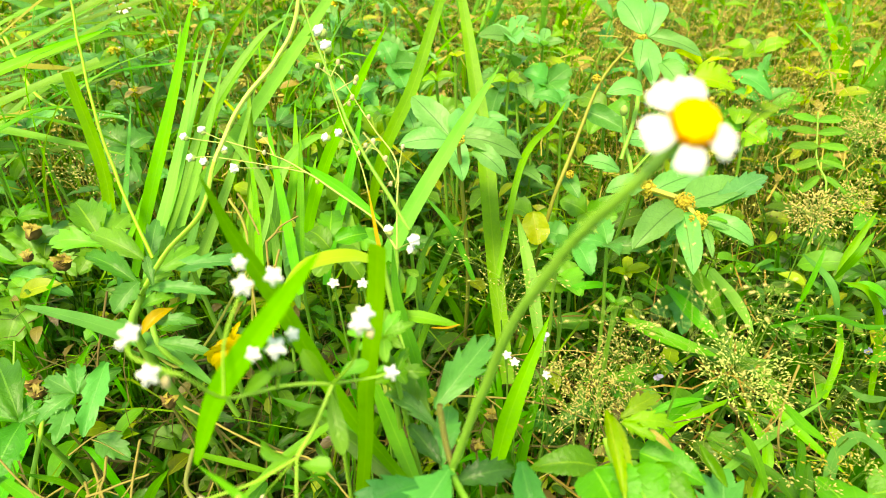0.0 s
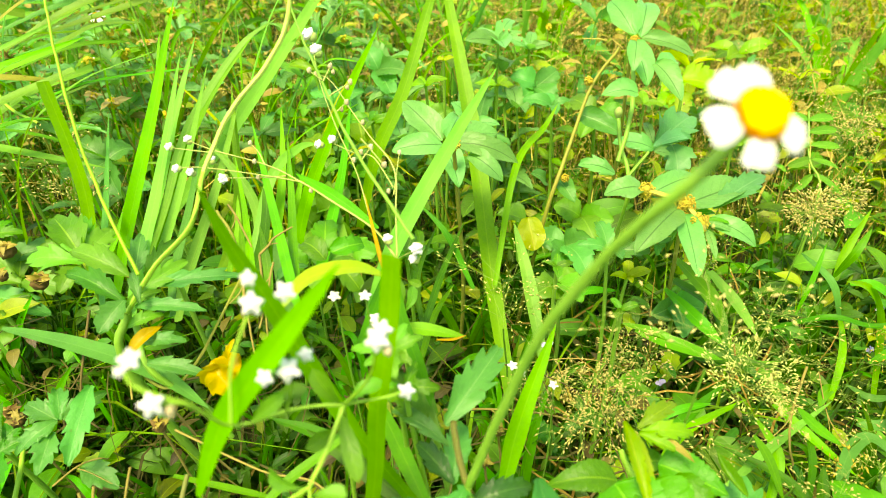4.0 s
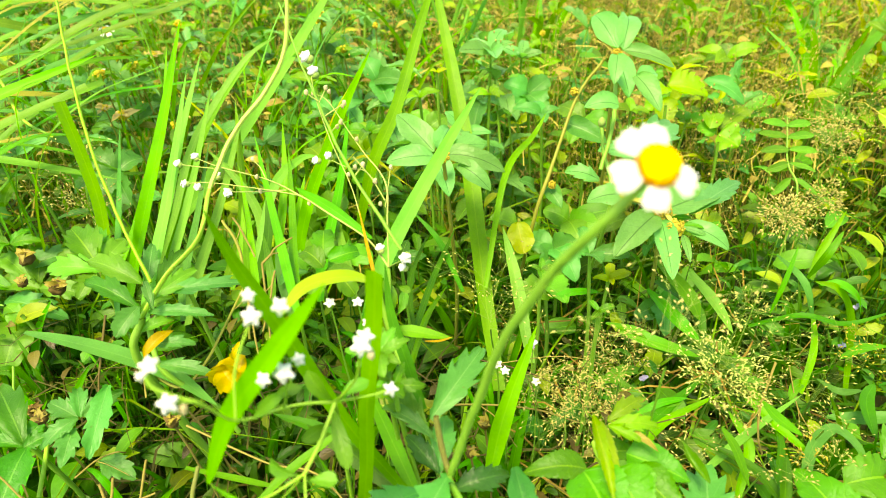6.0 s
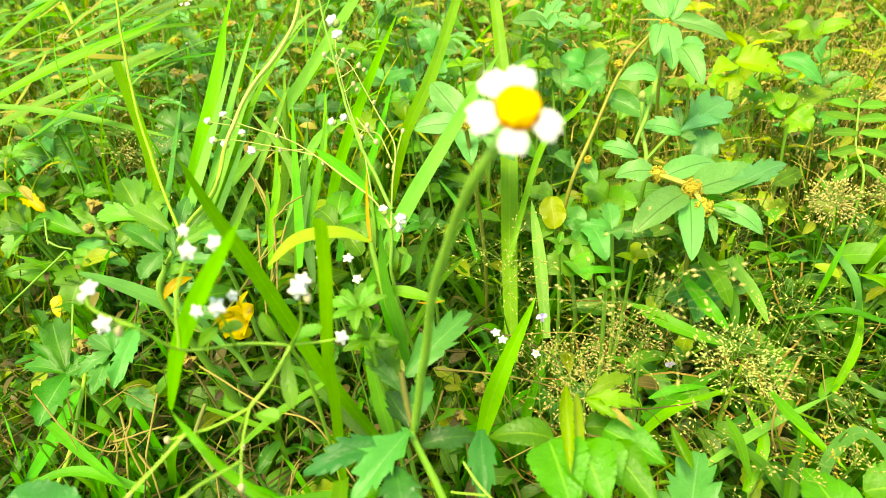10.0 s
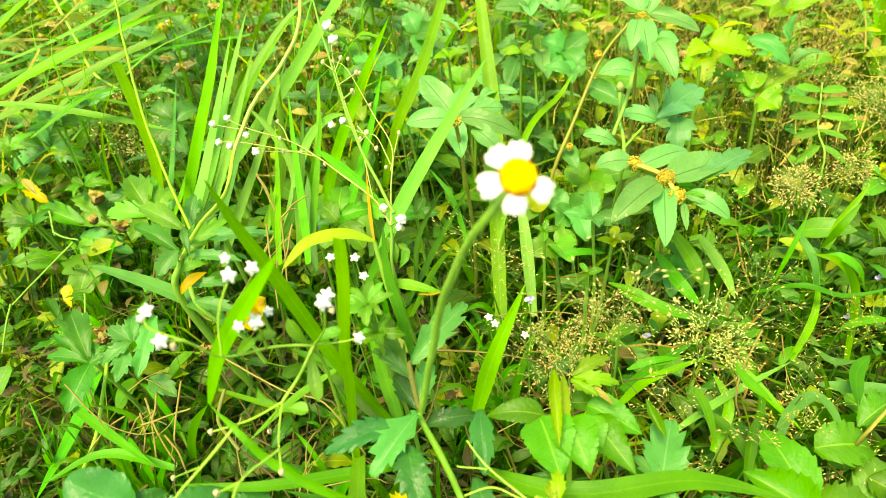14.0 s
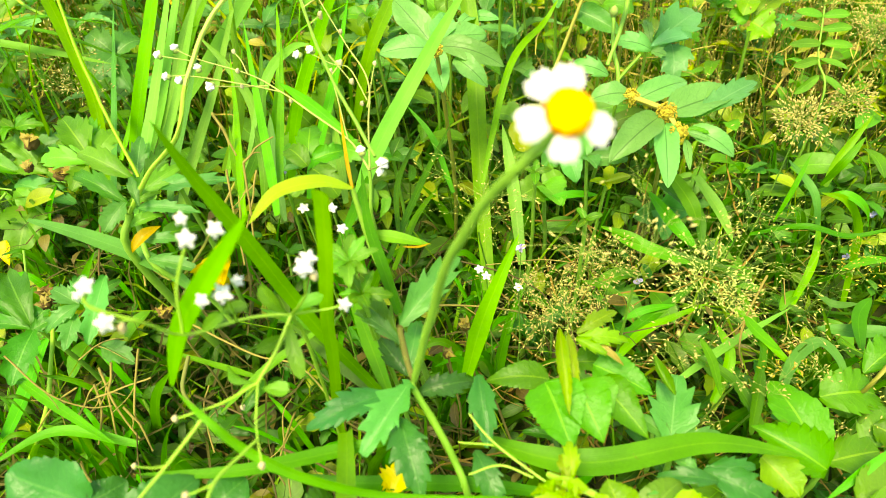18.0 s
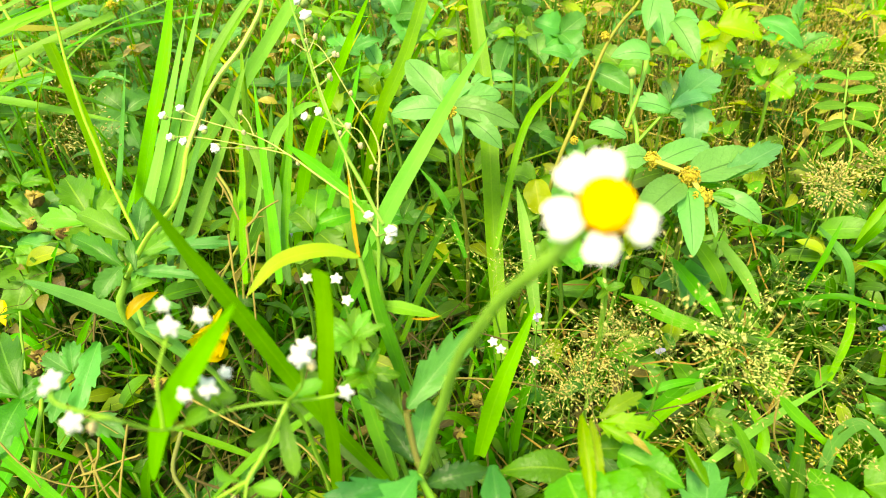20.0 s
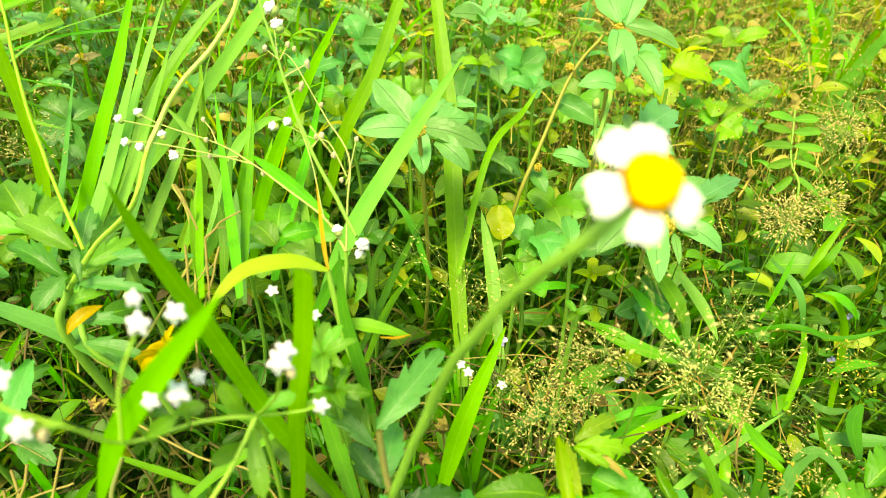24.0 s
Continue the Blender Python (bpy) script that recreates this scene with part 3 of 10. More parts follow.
def rosette(centre, size, material, count, seed, label, shape="coat", teeth=4, depth=0.3):
    """A weed top: leaves spreading from one node on a single stalk."""
    rng = random.Random(seed)
    foot = (centre[0] + rng.uniform(-0.01, 0.01), centre[1] + 0.015, 0.0)
    g = thing("leafy_weed", foot, label, "weed", "leafy weeds")
    stem(g, [foot, tuple(V(foot).lerp(V(centre), 0.5) + V((0.003, 0.002, 0))), centre], 0.0012, 0.0009, STEM)
    for k in range(count):
        a = k * 6.283 / count + rng.uniform(-0.3, 0.3)
        d = V((math.cos(a), math.sin(a), rng.uniform(0.0, 0.5))).normalized()
        ln = size * rng.uniform(0.7, 1.15)
        leaf(g, centre, tuple(V(centre) + d * ln), ln * rng.uniform(0.42, 0.58), material, shape, teeth, depth, face=(0, -0.5, 0.85), sag=0.12, tip_over=0.3)
    return g


def withered_head(parent, centre, size, seed):
    """A dried flower: ragged brown bracts round a dull middle."""
    rng = random.Random(seed)
    for k in range(9):
        a = k * 0.698 + rng.uniform(-0.2, 0.2)
        d = V((math.cos(a) * 0.7, math.sin(a) * 0.7, rng.uniform(0.2, 1.2))).normalized()
        leaf(parent, centre, tuple(V(centre) + d * size * rng.uniform(0.5, 0.85)), size * 0.42, rng.choice([BROWN, TWIG, DRY_LEAF]), "lance", sag=0.3, wave=0.4, name="bract")
    bm = bmesh.new()
    ball(bm, rel(parent, [centre])[0], size * 0.42, (1, 1, 0.95), 12, 9)
    for v in bm.verts:
        v.co += V((rng.gauss(0, 1), rng.gauss(0, 1), rng.gauss(0, 1))) * size * 0.05
    part("withered_disc", bm, BROWN, parent)


def starburst(base, centre, radius, count):
    """A round airy head: fine rays to every side, one pale grain at the end of each."""
    g = thing("seeding_grass", base, "seeding grass with a round starburst head of pale tan grains", "grass", "seeding grasses")
    rng = random.Random(count)
    c = rel(g, [centre])[0]
    stem(g, [base, tuple(V(base).lerp(V(centre), 0.5) + V((0.002, 0, 0.004))), centre], 0.0005, 0.0003, STEM)
    lines, grains = [], []
    for k in range(count):
        z = 1 - 1.7 * (k + 0.5) / count
        a = k * 2.39996 + rng.gauss(0, 0.2)
        d = V((math.cos(a) * math.sqrt(1 - z * z), math.sin(a) * math.sqrt(1 - z * z), z))
        e = c + d * radius * rng.uniform(0.45, 1.0)
        lines.append([c, c.lerp(e, 0.5) + V((0, 0, 0.0008)), e])
        grains.append((e, d))
        for j in range(2):
            p = c.lerp(e, rng.uniform(0.55, 0.9))
            w = (d + V((rng.gauss(0, 0.6), rng.gauss(0, 0.6), rng.gauss(0, 0.6)))).normalized()
            q = p + w * radius * rng.uniform(0.1, 0.22)
            lines.append([p, p.lerp(q, 0.5), q])
            grains.append((q, w))
    part("rays", threads(lines, 0.00005), STEM_THREAD, g)
    part("spikelets", seeds(grains, 0.00095, 2.0, rng), SEED_TAN, g)
    return g


def panicle(base, centre, radius, count, grain=0.0011, material=None, droop=0.25, seed=1, label="", branches=16, squash=0.8, lift=0.3):
    """A loose seeding grass: a culm, hair-thin branches and many small grains."""
    g = thing("seeding_grass", base, label or "fine seeding grass with a loose airy panicle of tiny grains", "grass", "seeding grasses")
    rng = random.Random(seed)
    b, c = rel(g, (base, centre))
    low = c - V((0, 0, radius * 0.7))
    stem(g, [base, (V(base).lerp(V(centre), 0.5)) + V((0, 0, 0.004)), tuple(V(centre) - V((0, 0, radius * 0.7)))], 0.0006, 0.0004, STEM, "culm")
    lines, pts = [], []
    for i in range(branches):
        root = low + V((0, 0, radius * 1.2 * rng.random() ** 1.3))
        a = rng.uniform(0, 6.283)
        d = V((math.cos(a), math.sin(a) , rng.uniform(-0.2, 0.9) * squash + lift)).normalized()
        ln = radius * rng.uniform(0.7, 1.25)
        main = [root + d * ln * f - V((0, 0, droop * ln * f * f)) for f in (0, 0.25, 0.5, 0.75, 1.0)]
        lines.append(main)
        for j in range(max(1, count // branches)):
            f = rng.uniform(0.25, 1.0)
            k = min(3, int(f * 4))
            p = main[k].lerp(main[k + 1], f * 4 - k)
            dd = (d * 0.8 + V((rng.gauss(0, 0.6), rng.gauss(0, 0.6), rng.gauss(0, 0.5)))).normalized()
            q = p + dd * radius * rng.uniform(0.08, 0.3)
            lines.append([p, p.lerp(q, 0.5) + V((0, 0, radius * 0.01)), q])
            pts.append((q, dd - V((0, 0, droop))))
    part("branches", threads(lines, 0.00005), STEM_THREAD, g)
    grains = part("grains", seeds(pts, grain * 0.72, 2.3, rng), material or SEED, g)
    grains["kind"] = "stuff"
    return g

# ---- the coat-button daisy in flower ----

daisy_plant = thing("daisy_plant", (0.030, 0.128, 0.000), "white and yellow coat-button daisy on a long hairy stalk", "flower")
stem(daisy_plant, [(0.012, 0.132, 0.152), (0.019, 0.124, 0.192), (0.025, 0.115, 0.225), (0.032, 0.105, 0.250), (0.038, 0.096, 0.267), (0.045, 0.096, 0.277)], 0.0013, 0.0009, STEM, "flower_stalk", hairs=260)
daisy(daisy_plant, (0.044, 0.093, 0.279), (0.20, -0.68, 0.70), 0.0138, [(132, 1.02), (84, 1.0), (198, 1.08), (268, 0.98), (338, 1.06)])
stem(daisy_plant, [(0.012, 0.132, 0.152), (0.009, 0.137, 0.162), (0.008, 0.140, 0.170)], 0.0011, 0.0010, STEM_RED, "upper_stem", hairs=60)
stem(daisy_plant, [(0.030, 0.128, 0.000), (0.030, 0.111, 0.108), (0.025, 0.117, 0.128), (0.017, 0.125, 0.142), (0.011, 0.131, 0.153)], 0.0014, 0.0012, STEM, "stem", hairs=120)
leaf(daisy_plant, (0.003, 0.132, 0.144), (-0.023, 0.119, 0.143), 0.0116, LEAF_GLOSS, "coat", 6, 0.30, face=(0.06, -0.29, 0.96), tip_over=0.15, sag=0.08)
leaf(daisy_plant, (0.011, 0.130, 0.154), (-0.002, 0.106, 0.151), 0.0143, LEAF_TEAL, "coat", 4, 0.46, face=(0.05, -0.30, 0.95), tip_over=0.15, sag=0.10, lobes=0.25)
leaf(daisy_plant, (0.008, 0.120, 0.149), (0.016, 0.096, 0.145), 0.0144, LEAF_GLOSS, "coat", 6, 0.30, face=(0.05, -0.27, 0.96), tip_over=0.15, sag=0.10)
leaf(daisy_plant, (0.013, 0.132, 0.144), (0.032, 0.138, 0.144), 0.0099, LEAF_GLOSS, "coat", 6, 0.28, face=(0.04, -0.29, 0.96), tip_over=0.15)
leaf(daisy_plant, (0.033, 0.137, 0.148), (0.036, 0.113, 0.144), 0.0103, LEAF_GLOSS, "coat", 4, 0.30, face=(-0.01, -0.30, 0.95), tip_over=0.15)
leaf(daisy_plant, (0.032, 0.114, 0.140), (0.040, 0.095, 0.138), 0.0098, LEAF_GLOSS, "coat", 4, 0.30, face=(-0.00, -0.25, 0.97), tip_over=0.15)
leaf(daisy_plant, (0.006, 0.152, 0.155), (0.026, 0.180, 0.162), 0.0133, LEAF_TEAL, "coat", 4, 0.42, face=(0.08, -0.50, 0.86), tip_over=0.15, sag=0.12)
leaf(daisy_plant, (0.005, 0.150, 0.152), (-0.010, 0.165, 0.156), 0.0120, LEAF_FRESH, "coat", 3, 0.40, face=(0.07, -0.39, 0.92), tip_over=0.15)
leaf(daisy_plant, (0.007, 0.147, 0.151), (-0.011, 0.159, 0.155), 0.0069, LEAF_TEAL, "coat", 3, 0.40, face=(0.05, -0.32, 0.95), tip_over=0.15)
leaf(daisy_plant, (0.008, 0.143, 0.138), (0.011, 0.165, 0.143), 0.0098, LEAF_TEAL, "coat", 5, 0.25, face=(0.07, -0.42, 0.91), tip_over=0.15)
leaf(daisy_plant, (0.008, 0.142, 0.140), (-0.003, 0.156, 0.143), 0.0083, LEAF_GLOSS, "coat", 4, 0.25, face=(0.05, -0.30, 0.95), tip_over=0.15)
leaf(daisy_plant, (0.002, 0.117, 0.117), (0.007, 0.111, 0.116), 0.0122, LEAF_GOLD, "coat", 4, 0.30, face=(0.06, -0.23, 0.97), tip_over=0.15)

# ---- white feverfew weed in front ----

feverfew = thing("feverfew_weed", (-0.024, 0.155, 0.000), "slender branching feverfew weed with small white star flowers and round buds", "weed", "feverfew weeds")
stem(feverfew, [(-0.024, 0.155, 0.000), (-0.022, 0.139, 0.153), (-0.019, 0.125, 0.194)], 0.0007, 0.0006, STEM_PALE, "stem")
stem(feverfew, [(-0.019, 0.125, 0.194), (-0.009, 0.125, 0.196), (-0.004, 0.126, 0.197)], 0.0004, 0.0003, STEM_PALE, "stem")
stem(feverfew, [(-0.019, 0.125, 0.194), (-0.012, 0.120, 0.207), (-0.009, 0.116, 0.222)], 0.0004, 0.0003, STEM_PALE, "stem")
stem(feverfew, [(-0.019, 0.125, 0.194), (-0.025, 0.121, 0.198), (-0.030, 0.116, 0.202), (-0.038, 0.105, 0.210), (-0.042, 0.099, 0.223), (-0.046, 0.095, 0.227)], 0.0005, 0.0003, STEM_PALE, "stem")
stem(feverfew, [(-0.030, 0.116, 0.202), (-0.026, 0.109, 0.216), (-0.025, 0.106, 0.224)], 0.0004, 0.0003, STEM_PALE, "stem")
stem(feverfew, [(-0.038, 0.105, 0.210), (-0.036, 0.108, 0.224), (-0.031, 0.111, 0.236)], 0.0004, 0.0003, STEM_PALE, "stem")
stem(feverfew, [(-0.042, 0.099, 0.223), (-0.050, 0.098, 0.229), (-0.050, 0.100, 0.233)], 0.0004, 0.0003, STEM_PALE, "stem")
star_floret(feverfew, (-0.031, 0.111, 0.236), (-0.1, -0.85, 0.5), 0.0052)
star_floret(feverfew, (-0.031, 0.112, 0.241), (-0.1, -0.85, 0.5), 0.0035)
star_floret(feverfew, (-0.025, 0.113, 0.237), (-0.1, -0.85, 0.5), 0.0046)
star_floret(feverfew, (-0.025, 0.106, 0.224), (-0.1, -0.85, 0.5), 0.0055)
star_floret(feverfew, (-0.029, 0.104, 0.224), (-0.1, -0.85, 0.5), 0.0038)
star_floret(feverfew, (-0.022, 0.109, 0.225), (-0.1, -0.85, 0.5), 0.0034)
star_floret(feverfew, (-0.046, 0.095, 0.227), (0.1, -0.8, 0.6), 0.0049)
star_floret(feverfew, (-0.050, 0.100, 0.233), (0, -0.5, 0.85), 0.0046)
star_floret(feverfew, (-0.052, 0.099, 0.231), (-0.1, -0.85, 0.5), 0.0025)
star_floret(feverfew, (-0.007, 0.116, 0.219), (0, -0.6, 0.8), 0.0028, True)
star_floret(feverfew, (-0.044, 0.096, 0.224), (0, -0.6, 0.8), 0.0028, True)
star_floret(feverfew, (-0.009, 0.116, 0.222), (-0.1, -0.85, 0.5), 0.0057)
star_floret(feverfew, (-0.008, 0.118, 0.223), (-0.1, -0.85, 0.5), 0.0049)
star_floret(feverfew, (-0.004, 0.126, 0.197), (-0.1, -0.85, 0.5), 0.0047)
stem(feverfew, [(-0.019, 0.125, 0.194), (-0.022, 0.116, 0.190), (-0.025, 0.106, 0.189)], 0.0006, 0.0005, STEM_PALE, "stem")
stem(feverfew, [(-0.025, 0.106, 0.189), (-0.035, 0.102, 0.185), (-0.047, 0.099, 0.182)], 0.0004, 0.0003, STEM_PALE, "stem")
star_floret(feverfew, (-0.047, 0.099, 0.182), (0, -0.6, 0.8), 0.0024, True)
stem(feverfew, [(-0.025, 0.106, 0.189), (-0.035, 0.112, 0.170), (-0.044, 0.124, 0.147)], 0.0003, 0.0002, STEM_PALE, "stem")
star_floret(feverfew, (-0.044, 0.124, 0.147), (0, -0.6, 0.8), 0.0024, True)
stem(feverfew, [(-0.025, 0.106, 0.189), (-0.023, 0.095, 0.188), (-0.020, 0.085, 0.185)], 0.0003, 0.0002, STEM_PALE, "stem")
star_floret(feverfew, (-0.020, 0.085, 0.185), (0, -0.6, 0.8), 0.0024, True)
stem(feverfew, [(-0.032, 0.089, 0.199), (-0.039, 0.080, 0.194), (-0.045, 0.074, 0.189), (-0.048, 0.072, 0.183)], 0.0004, 0.0003, STEM_PALE, "stem")
star_floret(feverfew, (-0.048, 0.072, 0.183), (0, -0.6, 0.8), 0.0026, True)
stem(feverfew, [(-0.039, 0.080, 0.194), (-0.048, 0.085, 0.183), (-0.070, 0.101, 0.151)], 0.0003, 0.0002, STEM_PALE, "stem")
star_floret(feverfew, (-0.070, 0.101, 0.151), (0, -0.6, 0.8), 0.0024, True)
stem(feverfew, [(-0.022, 0.091, 0.187), (-0.026, 0.075, 0.196), (-0.024, 0.063, 0.198), (-0.023, 0.057, 0.200)], 0.0004, 0.0003, STEM_PALE, "stem")
stem(feverfew, [(-0.026, 0.075, 0.196), (-0.034, 0.075, 0.190)], 0.0003, 0.0002, STEM_PALE, "stem")
star_floret(feverfew, (-0.034, 0.075, 0.190), (0, -0.6, 0.8), 0.0024, True)
leaf(feverfew, (-0.019, 0.125, 0.194), (-0.025, 0.124, 0.206), 0.0048, LEAF, "spoon", wave=0.05)
leaf(feverfew, (-0.025, 0.106, 0.186), (-0.017, 0.105, 0.187), 0.0044, LEAF, "spoon", wave=0.05)
leaf(feverfew, (-0.020, 0.126, 0.192), (-0.015, 0.109, 0.187), 0.0044, LEAF, "spoon", wave=0.05)
leaf(feverfew, (-0.026, 0.107, 0.187), (-0.036, 0.112, 0.186), 0.0044, LEAF, "spoon", wave=0.05)
leaf(feverfew, (-0.018, 0.124, 0.195), (-0.010, 0.127, 0.200), 0.0040, LEAF, "spoon", wave=0.05)
leaf(feverfew, (-0.021, 0.123, 0.188), (-0.026, 0.113, 0.193), 0.0040, LEAF, "spoon", wave=0.05)
leaf(feverfew, (-0.031, 0.113, 0.209), (-0.024, 0.112, 0.213), 0.0032, LEAF, "spoon", wave=0.05)
leaf(feverfew, (-0.035, 0.108, 0.208), (-0.027, 0.106, 0.217), 0.0032, LEAF, "spoon", wave=0.05)

# ---- foreground grass ----

tuft_front = thing("grass_tuft", (0.020, 0.140, 0.000), "tall bright green grass with long arching blades", "grass", "grass tufts")
blade(tuft_front, [(-0.052, 0.110, 0.181), (-0.042, 0.110, 0.205), (-0.027, 0.106, 0.229), (-0.013, 0.105, 0.249)], 0.0056, GRASS_LIGHT, shape="both")
blade(tuft_front, [(0.043, 0.097, 0.144), (0.008, 0.094, 0.150), (-0.012, 0.090, 0.168), (-0.026, 0.091, 0.181), (-0.036, 0.095, 0.191), (-0.052, 0.110, 0.181)], 0.0030, GRASS_FRESH, shape="both")
blade(tuft_front, [(-0.023, 0.148, 0.077), (-0.018, 0.139, 0.125), (-0.014, 0.135, 0.159), (-0.012, 0.133, 0.183), (-0.008, 0.132, 0.210), (-0.006, 0.132, 0.232)], 0.0054, GRASS_LIGHT, shape="cut", fold=0.1, face=(-0.15, -0.5, 0.85))
blade(tuft_front, [(-0.002, 0.144, 0.124), (-0.022, 0.149, 0.158), (-0.039, 0.151, 0.202), (-0.047, 0.151, 0.223), (-0.051, 0.149, 0.241)], 0.0060, GRASS_MID, fold=0.15)

tuft_bent = thing("grass_tuft", (0.017, 0.205, 0.000), "grass with bent stalk, yellowing arched blade and dry orange tip", "grass", "grass tufts")
stem(tuft_bent, [(0.017, 0.205, 0.000), (0.000, 0.183, 0.132), (-0.008, 0.189, 0.156), (-0.013, 0.195, 0.181)], 0.0016, 0.0010, STEM, "stem")
blade(tuft_bent, [(-0.013, 0.195, 0.181), (-0.023, 0.190, 0.188), (-0.036, 0.182, 0.190), (-0.044, 0.170, 0.186)], 0.0062, GRASS_TURNING, shape="both", face=(0,-0.3,1))
blade(tuft_bent, [(-0.013, 0.195, 0.181), (-0.016, 0.206, 0.186), (-0.022, 0.233, 0.192)], 0.0016, LEAF_ORANGE)
blade(tuft_bent, [(-0.008, 0.194, 0.159), (0.002, 0.193, 0.158), (0.015, 0.191, 0.156)], 0.0055, GRASS, face=(0, -0.45, 0.9), shape="tip", fold=0.15)
blade(tuft_bent, [(0.004, 0.190, 0.156), (0.010, 0.190, 0.156), (0.015, 0.191, 0.157)], 0.0009, LEAF_ORANGE, face=(0, -0.45, 0.9), shape="both", fold=0.15, label="orange drying edge")
blade(tuft_bent, [(0.003, 0.170, 0.140), (-0.002, 0.179, 0.153), (-0.008, 0.190, 0.169), (-0.010, 0.201, 0.185)], 0.0049, GRASS_DEEP, face=(0, -0.45, 0.9), shape="tip", fold=0.15)


tuft_low = thing("grass_tuft", (0.045, 0.170, 0.000), "low bright grass with short upright blades", "grass", "grass tufts")
blade(tuft_low, [(0.029, 0.172, 0.097), (0.036, 0.185, 0.120), (0.050, 0.205, 0.149)], 0.0085, GRASS_LIGHT)

# ---- spurge weeds with clustered flowers ----

spurge_a = thing("spurge_weed", (0.020, 0.324, 0.000), "spurge weed with grey-green oval leaves round a tan flower ball", "weed", "spurge weeds")
stem(spurge_a, [(0.020, 0.324, 0.000), (0.021, 0.307, 0.093), (0.014, 0.289, 0.186)], 0.0013, 0.0010, STEM_TAN, "stem", hairs=60)
leaf(spurge_a, (0.010, 0.310, 0.176), (-0.015, 0.306, 0.176), 0.0144, LEAF_SPURGE, "ovate", 9, 0.03, face=(0.04, -0.53, 0.85), tip_over=0.15, sag=0.06)
leaf(spurge_a, (0.010, 0.317, 0.175), (-0.010, 0.340, 0.188), 0.0162, LEAF_SPURGE, "ovate", 9, 0.03, face=(0.05, -0.68, 0.73), tip_over=0.15)
leaf(spurge_a, (0.011, 0.304, 0.177), (0.017, 0.285, 0.167), 0.0134, LEAF_SPURGE, "ovate", 9, 0.03, face=(0.04, -0.53, 0.85), tip_over=0.15)
leaf(spurge_a, (0.012, 0.316, 0.176), (0.019, 0.332, 0.183), 0.0136, LEAF_SPURGE, "ovate", 9, 0.03, face=(0.05, -0.68, 0.73), tip_over=0.15)
leaf(spurge_a, (0.013, 0.309, 0.177), (0.047, 0.303, 0.171), 0.0137, LEAF_SPURGE, "ovate", 9, 0.03, face=(0.04, -0.53, 0.85), tip_over=0.15)
leaf(spurge_a, (0.022, 0.303, 0.174), (0.038, 0.290, 0.167), 0.0117, LEAF_SPURGE, "ovate", 9, 0.03, face=(0.02, -0.53, 0.85), tip_over=0.15)
leaf(spurge_a, (0.014, 0.316, 0.177), (0.038, 0.322, 0.177), 0.0153, LEAF_SPURGE, "ovate", 9, 0.03, face=(0.03, -0.53, 0.84), tip_over=0.15)
cluster(spurge_a, (0.014, 0.287, 0.187), 0.0032)

spurge_b = thing("spurge_weed", (0.134, 0.311, 0.000), "spurge weed with large oval toothed leaves and three ochre flower clusters", "weed", "spurge weeds")
stem(spurge_b, [(0.134, 0.311, 0.000), (0.133, 0.296, 0.078), (0.124, 0.281, 0.157)], 0.0013, 0.0010, STEM_TAN, "stem", hairs=60)
stem(spurge_b, [(0.108, 0.291, 0.159), (0.115, 0.284, 0.160), (0.122, 0.276, 0.160), (0.126, 0.266, 0.156)], 0.0017, 0.0014, STEM_GOLD, "branch", hairs=160)
leaf(spurge_b, (0.122, 0.278, 0.158), (0.159, 0.294, 0.161), 0.0194, LEAF_SPURGE, "ovate", 12, 0.05, face=(-0.16, -0.46, 0.87), tip_over=0.15, sag=0.07)
leaf(spurge_b, (0.136, 0.277, 0.157), (0.170, 0.300, 0.163), 0.0141, LEAF_BLUE, "coat", 6, 0.22, face=(-0.18, -0.45, 0.87), tip_over=0.15, sag=0.04)
leaf(spurge_b, (0.109, 0.291, 0.156), (0.139, 0.306, 0.160), 0.0140, LEAF_SPURGE, "ovate", 10, 0.05, face=(-0.13, -0.47, 0.87), tip_over=0.15)
leaf(spurge_b, (0.118, 0.275, 0.158), (0.093, 0.250, 0.152), 0.0168, LEAF_SPURGE, "ovate", 12, 0.05, face=(-0.15, -0.46, 0.87), tip_over=0.15, sag=0.06)
leaf(spurge_b, (0.121, 0.272, 0.156), (0.117, 0.237, 0.147), 0.0126, LEAF_SPURGE, "ovate", 12, 0.05, face=(-0.16, -0.45, 0.88), tip_over=0.15, sag=0.06)
leaf(spurge_b, (0.133, 0.274, 0.152), (0.153, 0.261, 0.147), 0.0127, LEAF_SPURGE, "ovate", 10, 0.05, face=(-0.18, -0.45, 0.88), tip_over=0.15)
leaf(spurge_b, (0.107, 0.294, 0.159), (0.088, 0.290, 0.159), 0.0145, LEAF_SPURGE, "ovate", 10, 0.05, face=(-0.13, -0.48, 0.87), tip_over=0.15)
leaf(spurge_b, (0.130, 0.269, 0.154), (0.142, 0.264, 0.152), 0.0039, LEAF_SPURGE, "lance", 6, 0.20, face=(-0.17, -0.45, 0.88), tip_over=0.15)
leaf(spurge_b, (0.130, 0.270, 0.155), (0.142, 0.268, 0.154), 0.0032, LEAF_FRESH, "lance", 6, 0.20, face=(-0.17, -0.45, 0.88), tip_over=0.15)
leaf(spurge_b, (0.130, 0.266, 0.152), (0.129, 0.249, 0.148), 0.0044, LEAF_SPURGE, "lance", 5, 0.15, face=(-0.17, -0.44, 0.88), tip_over=0.15)
leaf(spurge_b, (0.128, 0.278, 0.154), (0.139, 0.279, 0.153), 0.0043, LEAF_FRESH, "lance", 5, 0.20, face=(-0.17, -0.45, 0.88), tip_over=0.15)
